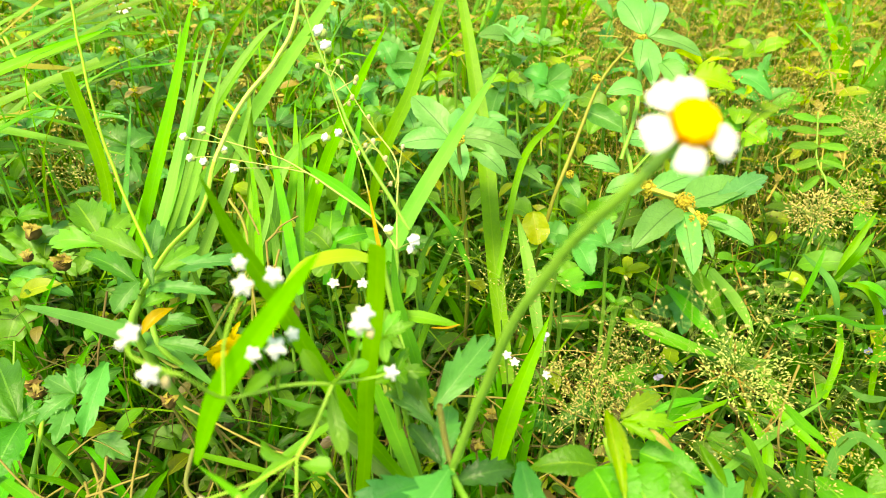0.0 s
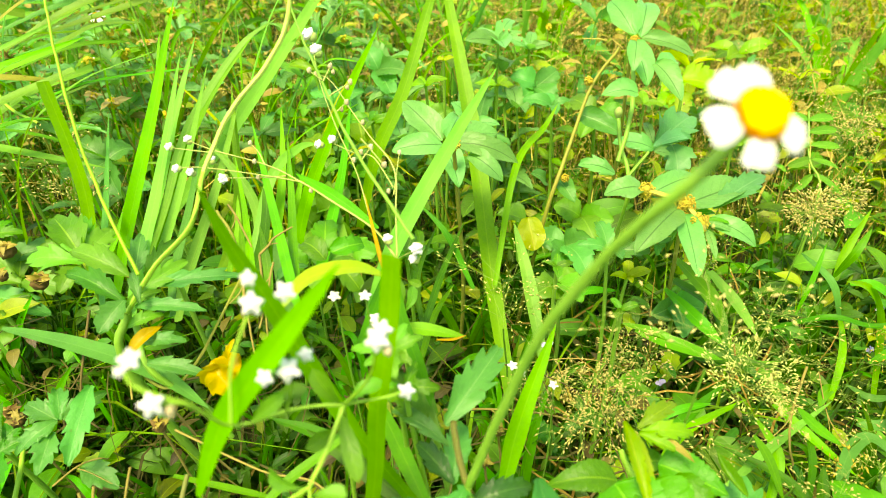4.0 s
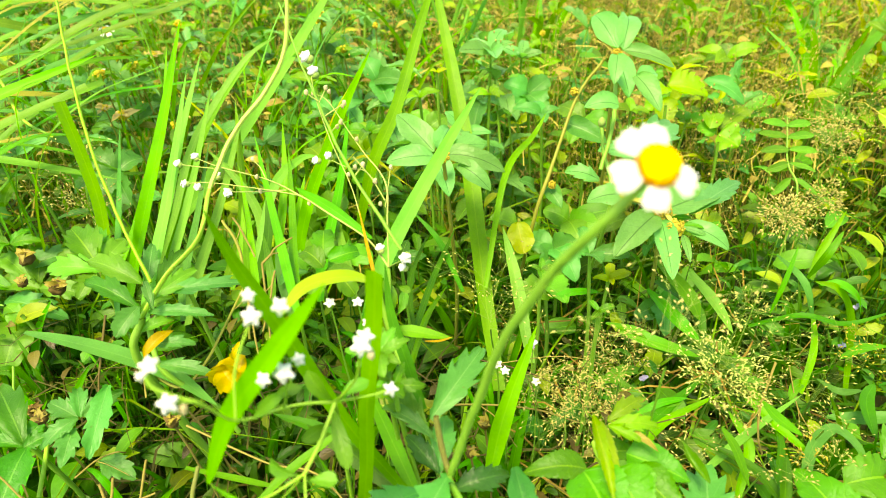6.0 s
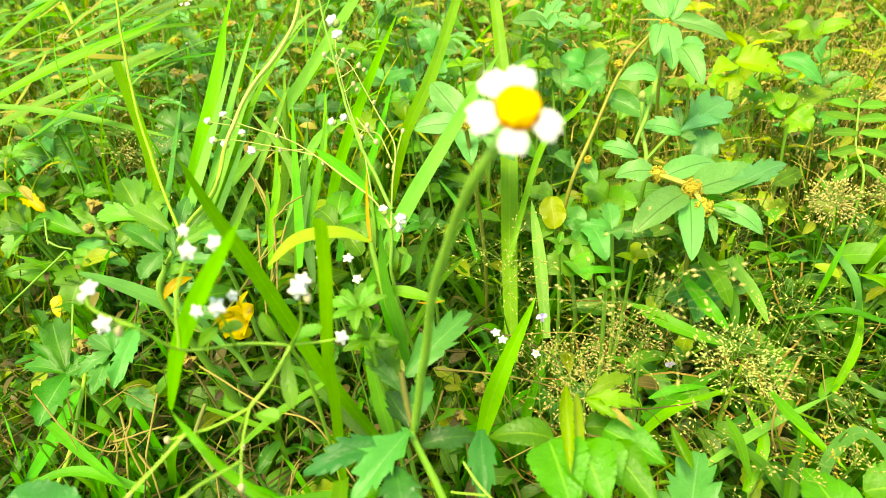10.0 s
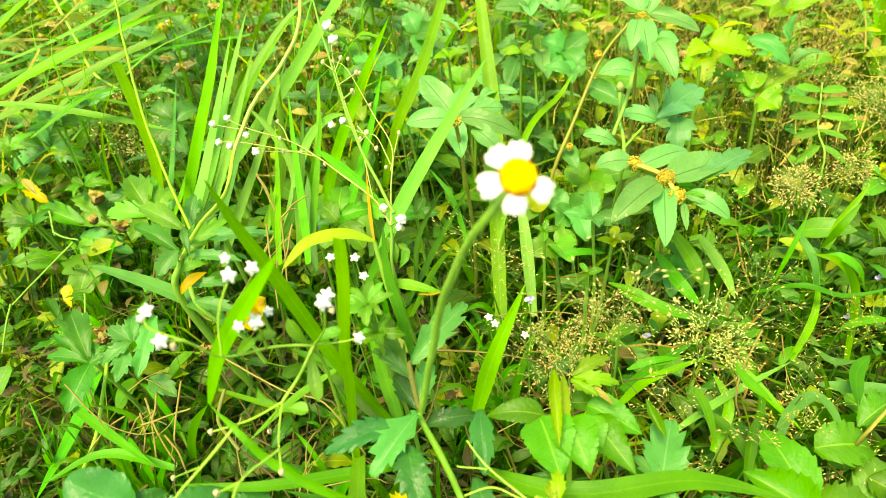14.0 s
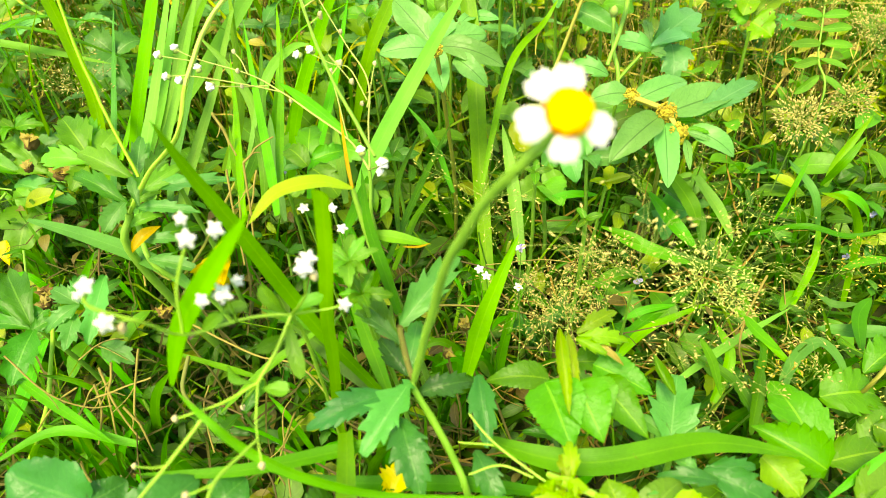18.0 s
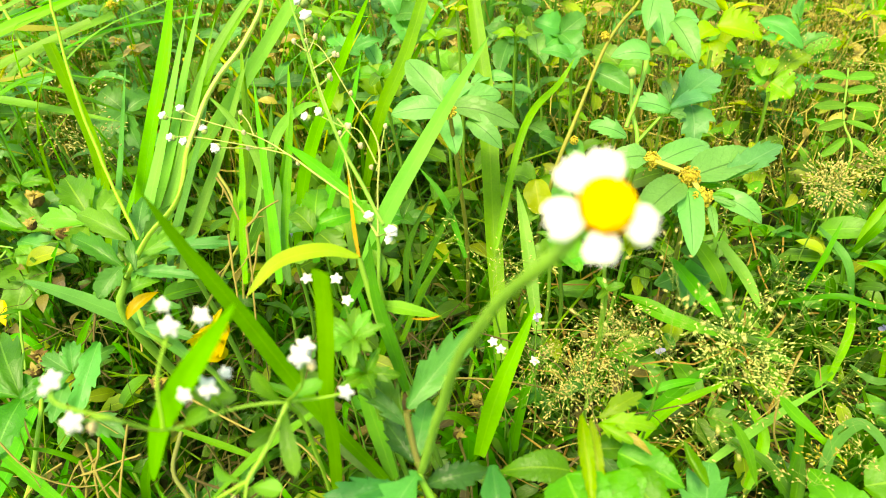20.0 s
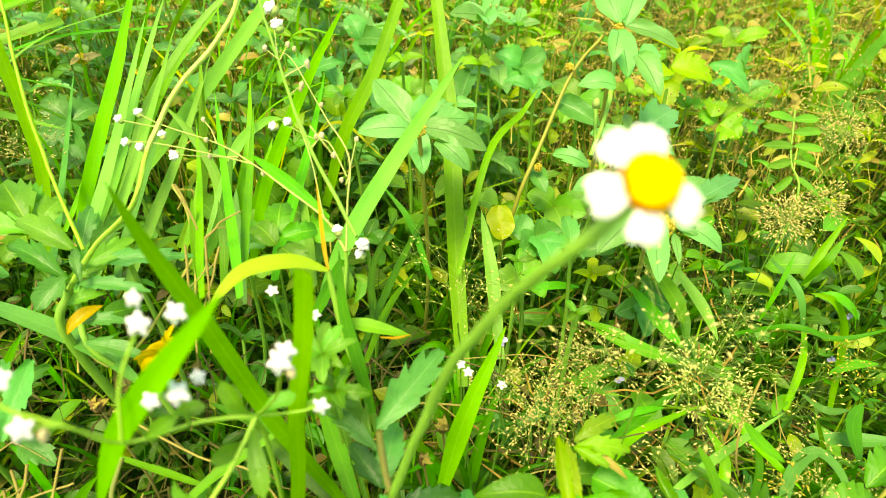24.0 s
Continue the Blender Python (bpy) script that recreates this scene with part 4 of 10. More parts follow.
leaf(spurge_b, (0.119, 0.277, 0.152), (0.114, 0.264, 0.149), 0.0053, LEAF_SPURGE, "lance", 5, 0.10, face=(-0.15, -0.45, 0.88), tip_over=0.15)
cluster(spurge_b, (0.108, 0.291, 0.159), 0.0041, n=190)
cluster(spurge_b, (0.122, 0.276, 0.160), 0.0048, n=230)
cluster(spurge_b, (0.126, 0.266, 0.156), 0.0043, n=190)

spurge_c = thing("spurge_weed", (0.126, 0.422, 0.000), "tall spurge weed with paired oval leaves and an ochre cluster", "weed", "spurge weeds")
stem(spurge_c, [(0.126, 0.422, 0.000), (0.125, 0.397, 0.104), (0.116, 0.372, 0.207)], 0.0013, 0.0010, STEM_TAN, "stem", hairs=60)
leaf(spurge_c, (0.117, 0.374, 0.210), (0.108, 0.400, 0.224), 0.0176, LEAF_SPURGE, "ovate", 9, 0.03, face=(-0.15, -0.81, 0.57), tip_over=0.15)
leaf(spurge_c, (0.120, 0.374, 0.209), (0.130, 0.404, 0.223), 0.0156, LEAF_SPURGE, "ovate", 9, 0.03, face=(-0.15, -0.81, 0.57), tip_over=0.15)
leaf(spurge_c, (0.120, 0.374, 0.209), (0.150, 0.367, 0.202), 0.0112, LEAF_SPURGE, "ovate", 9, 0.03, face=(-0.11, -0.57, 0.82), tip_over=0.15)
leaf(spurge_c, (0.117, 0.371, 0.206), (0.119, 0.345, 0.193), 0.0144, LEAF_SPURGE, "ovate", 9, 0.03, face=(-0.10, -0.57, 0.82), tip_over=0.15)
leaf(spurge_c, (0.111, 0.351, 0.214), (0.106, 0.333, 0.205), 0.0106, LEAF_SPURGE, "ovate", 9, 0.03, face=(-0.10, -0.57, 0.82), tip_over=0.15)
leaf(spurge_c, (0.121, 0.346, 0.204), (0.130, 0.324, 0.193), 0.0136, LEAF_SPURGE, "ovate", 6, 0.05, face=(-0.11, -0.55, 0.82), tip_over=0.15)
leaf(spurge_c, (0.121, 0.344, 0.203), (0.134, 0.349, 0.204), 0.0107, LEAF_SPURGE, "ovate", 6, 0.05, face=(-0.11, -0.55, 0.83), tip_over=0.15)
leaf(spurge_c, (0.107, 0.324, 0.196), (0.089, 0.322, 0.197), 0.0123, LEAF_SPURGE, "ovate", 6, 0.05, face=(-0.10, -0.54, 0.84), tip_over=0.15)
cluster(spurge_c, (0.116, 0.370, 0.208), 0.0030)

# ---- feverfew behind the grass ----

feverfew_b = thing("feverfew_weed", (0.002, 0.246, 0.000), "thin wiry feverfew weed with tiny white flowers and buds", "weed", "feverfew weeds")
stem(feverfew_b, [(0.002, 0.246, 0.000), (-0.009, 0.211, 0.136), (-0.010, 0.216, 0.173)], 0.0010, 0.0007, STEM, "stem")
stem(feverfew_b, [(-0.010, 0.216, 0.173), (-0.019, 0.227, 0.180), (-0.036, 0.237, 0.187), (-0.048, 0.245, 0.191), (-0.063, 0.253, 0.195), (-0.082, 0.255, 0.200), (-0.094, 0.261, 0.202)], 0.0005, 0.0002, STEM_WIRY, "stem")
stem(feverfew_b, [(-0.048, 0.245, 0.191), (-0.066, 0.250, 0.192), (-0.090, 0.255, 0.193), (-0.099, 0.256, 0.192)], 0.0003, 0.0002, STEM_WIRY, "stem")
stem(feverfew_b, [(-0.063, 0.253, 0.195), (-0.066, 0.258, 0.198), (-0.070, 0.262, 0.200)], 0.0003, 0.0002, STEM_WIRY, "stem")
stem(feverfew_b, [(-0.054, 0.248, 0.192), (-0.066, 0.251, 0.190), (-0.081, 0.255, 0.188)], 0.0003, 0.0002, STEM_WIRY, "stem")
stem(feverfew_b, [(-0.085, 0.256, 0.199), (-0.095, 0.259, 0.199), (-0.102, 0.261, 0.199)], 0.0003, 0.0002, STEM_WIRY, "stem")
star_floret(feverfew_b, (-0.102, 0.261, 0.199), (-0.80, 0.00, 0.60), 0.0053, dome=True)
star_floret(feverfew_b, (-0.094, 0.261, 0.202), (-0.50, 0.20, 0.85), 0.0053, dome=True)
star_floret(feverfew_b, (-0.099, 0.256, 0.192), (-0.85, -0.20, 0.40), 0.0053, dome=True)
star_floret(feverfew_b, (-0.093, 0.254, 0.191), (-0.60, -0.30, 0.70), 0.0053, dome=True)
star_floret(feverfew_b, (-0.085, 0.257, 0.195), (-0.30, 0.40, 0.85), 0.0053, dome=True)
star_floret(feverfew_b, (-0.081, 0.255, 0.188), (-0.20, -0.70, 0.10), 0.0063, dome=True)
star_floret(feverfew_b, (-0.070, 0.262, 0.200), (0, -0.6, 0.8), 0.0024, True)
star_floret(feverfew_b, (-0.067, 0.253, 0.196), (0, -0.6, 0.8), 0.0024, True)
star_floret(feverfew_b, (-0.044, 0.243, 0.188), (0, -0.6, 0.8), 0.0024, True)
star_floret(feverfew_b, (-0.066, 0.251, 0.190), (0, -0.6, 0.8), 0.0024, True)
stem(feverfew_b, [(-0.010, 0.216, 0.173), (-0.010, 0.227, 0.187), (-0.011, 0.242, 0.198), (-0.020, 0.258, 0.203), (-0.029, 0.272, 0.210), (-0.038, 0.282, 0.219), (-0.044, 0.284, 0.221)], 0.0004, 0.0002, STEM_WIRY, "stem")
stem(feverfew_b, [(-0.019, 0.227, 0.180), (-0.026, 0.245, 0.196), (-0.035, 0.262, 0.208), (-0.042, 0.278, 0.222), (-0.045, 0.291, 0.232)], 0.0003, 0.0002, STEM_WIRY, "stem")
stem(feverfew_b, [(-0.011, 0.233, 0.191), (-0.009, 0.251, 0.200)], 0.0003, 0.0002, STEM_WIRY, "stem")
stem(feverfew_b, [(-0.011, 0.235, 0.193), (-0.019, 0.249, 0.199), (-0.026, 0.251, 0.200), (-0.035, 0.254, 0.203)], 0.0003, 0.0002, STEM_WIRY, "stem")
star_floret(feverfew_b, (-0.044, 0.284, 0.221), (0, -0.6, 0.8), 0.0024, True)
star_floret(feverfew_b, (-0.037, 0.286, 0.221), (0, -0.6, 0.8), 0.0024, True)
star_floret(feverfew_b, (-0.031, 0.281, 0.216), (0, -0.6, 0.8), 0.0024, True)
star_floret(feverfew_b, (-0.033, 0.272, 0.210), (0, -0.6, 0.8), 0.0024, True)
star_floret(feverfew_b, (-0.024, 0.265, 0.207), (0, -0.6, 0.8), 0.0024, True)
star_floret(feverfew_b, (-0.009, 0.251, 0.200), (0, -0.6, 0.8), 0.0024, True)
star_floret(feverfew_b, (-0.013, 0.234, 0.192), (0, -0.6, 0.8), 0.0024, True)
star_floret(feverfew_b, (-0.024, 0.250, 0.201), (0, -0.6, 0.8), 0.0024, True)
star_floret(feverfew_b, (-0.027, 0.249, 0.198), (0, -0.6, 0.8), 0.0024, True)
star_floret(feverfew_b, (-0.046, 0.294, 0.234), (-0.80, 0.00, 0.60), 0.0085, dome=True)
star_floret(feverfew_b, (-0.043, 0.288, 0.229), (-0.50, 0.20, 0.85), 0.0081, dome=True)
star_floret(feverfew_b, (-0.040, 0.253, 0.203), (-0.85, -0.20, 0.40), 0.0053, dome=True)
star_floret(feverfew_b, (-0.035, 0.255, 0.204), (-0.60, -0.30, 0.70), 0.0053, dome=True)
star_floret(feverfew_b, (-0.013, 0.220, 0.179), (-0.30, 0.40, 0.85), 0.0059, dome=True)
star_floret(feverfew_b, (-0.002, 0.204, 0.186), (-0.20, -0.70, 0.10), 0.0070, dome=True)
star_floret(feverfew_b, (-0.003, 0.204, 0.181), (-0.80, 0.00, 0.60), 0.0053, dome=True)
stem(feverfew_b, [(-0.010, 0.216, 0.173), (-0.006, 0.209, 0.180), (-0.002, 0.205, 0.185)], 0.0003, 0.0002, STEM_WIRY, "stem")
stem(feverfew_b, [(-0.003, 0.194, 0.196), (-0.018, 0.218, 0.208), (-0.028, 0.238, 0.215), (-0.038, 0.262, 0.225), (-0.049, 0.289, 0.236), (-0.061, 0.320, 0.252)], 0.0007, 0.0004, STEM, "tall_stem")
stem(feverfew_b, [(-0.038, 0.262, 0.226), (-0.043, 0.264, 0.229)], 0.0003, 0.0002, STEM_WIRY, "stem")
star_floret(feverfew_b, (-0.043, 0.264, 0.229), (0, -0.6, 0.8), 0.0026, True)
stem(feverfew_b, [(-0.038, 0.262, 0.225), (-0.035, 0.266, 0.230)], 0.0003, 0.0002, STEM_WIRY, "stem")
star_floret(feverfew_b, (-0.035, 0.266, 0.230), (0, -0.6, 0.8), 0.0026, True)
stem(feverfew_b, [(-0.032, 0.249, 0.218), (-0.028, 0.251, 0.221)], 0.0003, 0.0002, STEM_WIRY, "stem")
star_floret(feverfew_b, (-0.028, 0.251, 0.221), (0, -0.6, 0.8), 0.0026, True)
stem(feverfew_b, [(-0.035, 0.255, 0.222), (-0.027, 0.259, 0.226)], 0.0003, 0.0002, STEM_WIRY, "stem")
star_floret(feverfew_b, (-0.027, 0.259, 0.226), (0, -0.6, 0.8), 0.0026, True)
stem(feverfew_b, [(-0.021, 0.225, 0.210), (-0.018, 0.228, 0.213)], 0.0003, 0.0002, STEM_WIRY, "stem")
star_floret(feverfew_b, (-0.018, 0.228, 0.213), (0, -0.6, 0.8), 0.0026, True)
stem(feverfew_b, [(-0.021, 0.225, 0.218), (-0.013, 0.220, 0.210)], 0.0003, 0.0002, STEM_WIRY, "stem")
star_floret(feverfew_b, (-0.013, 0.220, 0.210), (0, -0.6, 0.8), 0.0026, True)
blade(feverfew_b, [(-0.017, 0.227, 0.180), (-0.035, 0.242, 0.186), (-0.052, 0.256, 0.189)], 0.0044, GRASS_MID, shape="both")
leaf(feverfew_b, (-0.009, 0.212, 0.153), (-0.012, 0.216, 0.166), 0.0050, LEAF, "spoon")
leaf(feverfew_b, (-0.008, 0.211, 0.151), (-0.004, 0.218, 0.159), 0.0045, LEAF, "spoon")
leaf(feverfew_b, (-0.006, 0.207, 0.170), (-0.001, 0.202, 0.171), 0.0030, LEAF, "spoon")

low_flower_0 = thing("small_white_flower", (-0.025, 0.204, 0.000), "small white flower head on a thin stalk among the blades", "flower", "small white flowers")
stem(low_flower_0, [(-0.025, 0.204, 0.000), (-0.025, 0.194, 0.095), (-0.029, 0.184, 0.181)], 0.0005, 0.0003, STEM, "stem")
star_floret(low_flower_0, (-0.029, 0.184, 0.181), (0.1, -0.3, 0.95), 0.0046)

low_flower_1 = thing("small_white_flower", (-0.015, 0.204, 0.000), "small white flower head on a thin stalk among the blades", "flower", "small white flowers")
stem(low_flower_1, [(-0.015, 0.204, 0.000), (-0.015, 0.194, 0.094), (-0.019, 0.184, 0.181)], 0.0005, 0.0003, STEM, "stem")
star_floret(low_flower_1, (-0.019, 0.184, 0.181), (0.1, -0.3, 0.95), 0.0046)

low_flower_2 = thing("small_white_flower", (-0.012, 0.202, 0.000), "small white flower head on a thin stalk among the blades", "flower", "small white flowers")
stem(low_flower_2, [(-0.012, 0.202, 0.000), (-0.012, 0.192, 0.090), (-0.016, 0.182, 0.173)], 0.0005, 0.0003, STEM, "stem")
star_floret(low_flower_2, (-0.016, 0.182, 0.173), (0.1, -0.3, 0.95), 0.0046)

low_flower_3 = thing("small_white_flower", (0.038, 0.221, 0.000), "small white flower head on a thin stalk among the blades", "flower", "small white flowers")
stem(low_flower_3, [(0.038, 0.221, 0.000), (0.038, 0.211, 0.070), (0.034, 0.201, 0.132)], 0.0005, 0.0003, STEM, "stem")
star_floret(low_flower_3, (0.034, 0.201, 0.132), (0.1, -0.3, 0.95), 0.0046)

low_flower_4 = thing("small_white_flower", (0.041, 0.218, 0.000), "small white flower head on a thin stalk among the blades", "flower", "small white flowers")
stem(low_flower_4, [(0.041, 0.218, 0.000), (0.041, 0.208, 0.070), (0.037, 0.198, 0.131)], 0.0005, 0.0003, STEM, "stem")
star_floret(low_flower_4, (0.037, 0.198, 0.131), (0.1, -0.3, 0.95), 0.0046)

low_flower_5 = thing("small_white_flower", (0.055, 0.221, 0.000), "small white flower head on a thin stalk among the blades", "flower", "small white flowers")
stem(low_flower_5, [(0.055, 0.221, 0.000), (0.055, 0.211, 0.065), (0.051, 0.201, 0.121)], 0.0005, 0.0003, STEM, "stem")
star_floret(low_flower_5, (0.051, 0.201, 0.121), (0.1, -0.3, 0.95), 0.0046)

lilac_0 = thing("lilac_flower", (0.057, 0.242, 0.000), "tiny pale lilac flower on a thread-like stalk near the soil", "flower", "lilac flowers")
stem(lilac_0, [(0.057, 0.242, 0.000), (0.054, 0.230, 0.117)], 0.0004, 0.0003, STEM, "stem")
leaf(lilac_0, (0.054, 0.230, 0.117), (0.056, 0.229, 0.118), 0.0026, LILAC, "round", name="petal", sag=0.05, wave=0.0)
leaf(lilac_0, (0.054, 0.230, 0.117), (0.053, 0.229, 0.119), 0.0026, LILAC, "round", name="petal", sag=0.05, wave=0.0)
leaf(lilac_0, (0.054, 0.230, 0.117), (0.051, 0.229, 0.116), 0.0026, LILAC, "round", name="petal", sag=0.05, wave=0.0)
leaf(lilac_0, (0.054, 0.230, 0.117), (0.054, 0.229, 0.114), 0.0026, LILAC, "round", name="petal", sag=0.05, wave=0.0)

lilac_1 = thing("lilac_flower", (0.127, 0.274, 0.000), "tiny pale lilac flower on a thread-like stalk near the soil", "flower", "lilac flowers")
stem(lilac_1, [(0.127, 0.274, 0.000), (0.124, 0.262, 0.059)], 0.0004, 0.0003, STEM, "stem")
leaf(lilac_1, (0.124, 0.262, 0.059), (0.127, 0.261, 0.060), 0.0026, LILAC, "round", name="petal", sag=0.05, wave=0.0)
leaf(lilac_1, (0.124, 0.262, 0.059), (0.123, 0.261, 0.061), 0.0026, LILAC, "round", name="petal", sag=0.05, wave=0.0)
leaf(lilac_1, (0.124, 0.262, 0.059), (0.122, 0.261, 0.058), 0.0026, LILAC, "round", name="petal", sag=0.05, wave=0.0)
leaf(lilac_1, (0.124, 0.262, 0.059), (0.125, 0.261, 0.057), 0.0026, LILAC, "round", name="petal", sag=0.05, wave=0.0)

lilac_2 = thing("lilac_flower", (0.277, 0.327, 0.000), "tiny pale lilac flower on a thread-like stalk near the soil", "flower", "lilac flowers")
stem(lilac_2, [(0.277, 0.327, 0.000), (0.274, 0.315, 0.062)], 0.0004, 0.0003, STEM, "stem")
leaf(lilac_2, (0.274, 0.315, 0.062), (0.277, 0.315, 0.063), 0.0026, LILAC, "round", name="petal", sag=0.05, wave=0.0)
leaf(lilac_2, (0.274, 0.315, 0.062), (0.273, 0.315, 0.064), 0.0026, LILAC, "round", name="petal", sag=0.05, wave=0.0)
leaf(lilac_2, (0.274, 0.315, 0.062), (0.272, 0.315, 0.061), 0.0026, LILAC, "round", name="petal", sag=0.05, wave=0.0)
leaf(lilac_2, (0.274, 0.315, 0.062), (0.275, 0.315, 0.059), 0.0026, LILAC, "round", name="petal", sag=0.05, wave=0.0)

lilac_3 = thing("lilac_flower", (-0.064, 0.286, 0.000), "tiny pale lilac flower on a thread-like stalk near the soil", "flower", "lilac flowers")
stem(lilac_3, [(-0.064, 0.286, 0.000), (-0.067, 0.274, 0.126)], 0.0004, 0.0003, STEM, "stem")
leaf(lilac_3, (-0.067, 0.274, 0.126), (-0.064, 0.273, 0.127), 0.0026, LILAC, "round", name="petal", sag=0.05, wave=0.0)
leaf(lilac_3, (-0.067, 0.274, 0.126), (-0.067, 0.273, 0.128), 0.0026, LILAC, "round", name="petal", sag=0.05, wave=0.0)
leaf(lilac_3, (-0.067, 0.274, 0.126), (-0.069, 0.273, 0.125), 0.0026, LILAC, "round", name="petal", sag=0.05, wave=0.0)
leaf(lilac_3, (-0.067, 0.274, 0.126), (-0.066, 0.273, 0.124), 0.0026, LILAC, "round", name="petal", sag=0.05, wave=0.0)

lilac_4 = thing("lilac_flower", (0.233, 0.273, 0.000), "tiny pale lilac flower on a thread-like stalk near the soil", "flower", "lilac flowers")
stem(lilac_4, [(0.233, 0.273, 0.000), (0.230, 0.261, 0.080)], 0.0004, 0.0003, STEM, "stem")
leaf(lilac_4, (0.230, 0.261, 0.080), (0.232, 0.261, 0.080), 0.0026, LILAC, "round", name="petal", sag=0.05, wave=0.0)
leaf(lilac_4, (0.230, 0.261, 0.080), (0.229, 0.261, 0.082), 0.0026, LILAC, "round", name="petal", sag=0.05, wave=0.0)
leaf(lilac_4, (0.230, 0.261, 0.080), (0.228, 0.261, 0.079), 0.0026, LILAC, "round", name="petal", sag=0.05, wave=0.0)
leaf(lilac_4, (0.230, 0.261, 0.080), (0.231, 0.261, 0.077), 0.0026, LILAC, "round", name="petal", sag=0.05, wave=0.0)

# ---- tall hairy stalks and the toothed weed at their foot ----

daisy_left = thing("daisy_plant", (-0.105, 0.235, 0.000), "coat-button weed with long pale hairy stalks and toothed grey-green leaves", "weed", "coat-button weeds")
stem(daisy_left, [(-0.105, 0.235, 0.000), (-0.120, 0.212, 0.123), (-0.115, 0.215, 0.151)], 0.0022, 0.0018, STEM, "stem", hairs=120)
stem(daisy_left, [(-0.115, 0.215, 0.151), (-0.103, 0.218, 0.168), (-0.084, 0.218, 0.188), (-0.078, 0.227, 0.205)], 0.0010, 0.0009, STEM_PALE, "flower_stalk", hairs=160)
stem(daisy_left, [(-0.078, 0.227, 0.205), (-0.068, 0.236, 0.223), (-0.054, 0.243, 0.238), (-0.046, 0.249, 0.251), (-0.043, 0.254, 0.269), (-0.043, 0.258, 0.285)], 0.0009, 0.0007, STEM_CREAM, "upper_stalk", hairs=160)
stem(daisy_left, [(-0.116, 0.233, 0.156), (-0.134, 0.257, 0.179), (-0.146, 0.276, 0.204), (-0.155, 0.297, 0.231), (-0.161, 0.316, 0.256)], 0.0008, 0.0006, STEM_LIME, "flower_stalk", hairs=200)
leaf(daisy_left, (-0.116, 0.218, 0.153), (-0.143, 0.230, 0.161), 0.0098, LEAF_STRONG, "coat", 5, 0.34, face=(0.27, -0.40, 0.88), tip_over=0.15)
leaf(daisy_left, (-0.114, 0.214, 0.158), (-0.120, 0.201, 0.153), 0.0106, LEAF_TEAL, "coat", 5, 0.34, face=(0.27, -0.40, 0.88), tip_over=0.15, sag=0.14)
leaf(daisy_left, (-0.112, 0.221, 0.156), (-0.096, 0.236, 0.161), 0.0093, LEAF, "coat", 4, 0.38, face=(0.34, -0.52, 0.79), tip_over=0.15)
leaf(daisy_left, (-0.108, 0.224, 0.157), (-0.072, 0.231, 0.157), 0.0093, LEAF_TEAL, "coat", 4, 0.46, face=(0.26, -0.41, 0.88), tip_over=0.15, lobes=0.3)
leaf(daisy_left, (-0.112, 0.216, 0.153), (-0.085, 0.216, 0.151), 0.0070, LEAF_TEAL, "coat", 5, 0.34, face=(0.26, -0.39, 0.88), tip_over=0.15)
leaf(daisy_left, (-0.113, 0.208, 0.149), (-0.101, 0.214, 0.151), 0.0065, LEAF, "coat", 4, 0.30, face=(0.27, -0.38, 0.89), tip_over=0.15)
leaf(daisy_left, (-0.107, 0.204, 0.145), (-0.091, 0.205, 0.145), 0.0072, LEAF_TEAL, "coat", 3, 0.30, face=(0.26, -0.38, 0.89), tip_over=0.15)
leaf(daisy_left, (-0.105, 0.199, 0.139), (-0.083, 0.196, 0.136), 0.0085, LEAF_TEAL, "coat", 3, 0.30, face=(0.25, -0.37, 0.90), tip_over=0.15)
leaf(daisy_left, (-0.121, 0.235, 0.154), (-0.148, 0.246, 0.161), 0.0116, LEAF, "coat", 5, 0.24, face=(0.27, -0.41, 0.87), tip_over=0.15)
leaf(daisy_left, (-0.120, 0.237, 0.152), (-0.122, 0.257, 0.161), 0.0094, LEAF_TEAL, "coat", 4, 0.30, face=(0.36, -0.56, 0.74), tip_over=0.15)
leaf(daisy_left, (-0.113, 0.232, 0.155), (-0.105, 0.250, 0.162), 0.0101, LEAF_STRONG, "coat", 4, 0.40, face=(0.35, -0.56, 0.75), tip_over=0.15)
leaf(daisy_left, (-0.119, 0.220, 0.150), (-0.106, 0.228, 0.152), 0.0058, LEAF, "coat", 4, 0.40, face=(0.27, -0.39, 0.88), tip_over=0.15)
leaf(daisy_left, (-0.107, 0.211, 0.158), (-0.113, 0.223, 0.165), 0.0047, LEAF_TEAL, "coat", 3, 0.30, face=(0.40, -0.60, 0.69), tip_over=0.15)
leaf(daisy_left, (-0.110, 0.198, 0.144), (-0.101, 0.210, 0.149), 0.0055, LEAF_GOLD, "lance", 0, 0.00, face=(0.26, -0.37, 0.89), tip_over=0.15, sag=0.2)
blade(daisy_left, [(-0.194, 0.249, 0.116), (-0.148, 0.228, 0.123), (-0.109, 0.209, 0.125), (-0.083, 0.191, 0.123)], 0.0078, GRASS_BLUE, shape="both", face=(0,-0.3,1))

# ---- left-hand leafy weeds ----

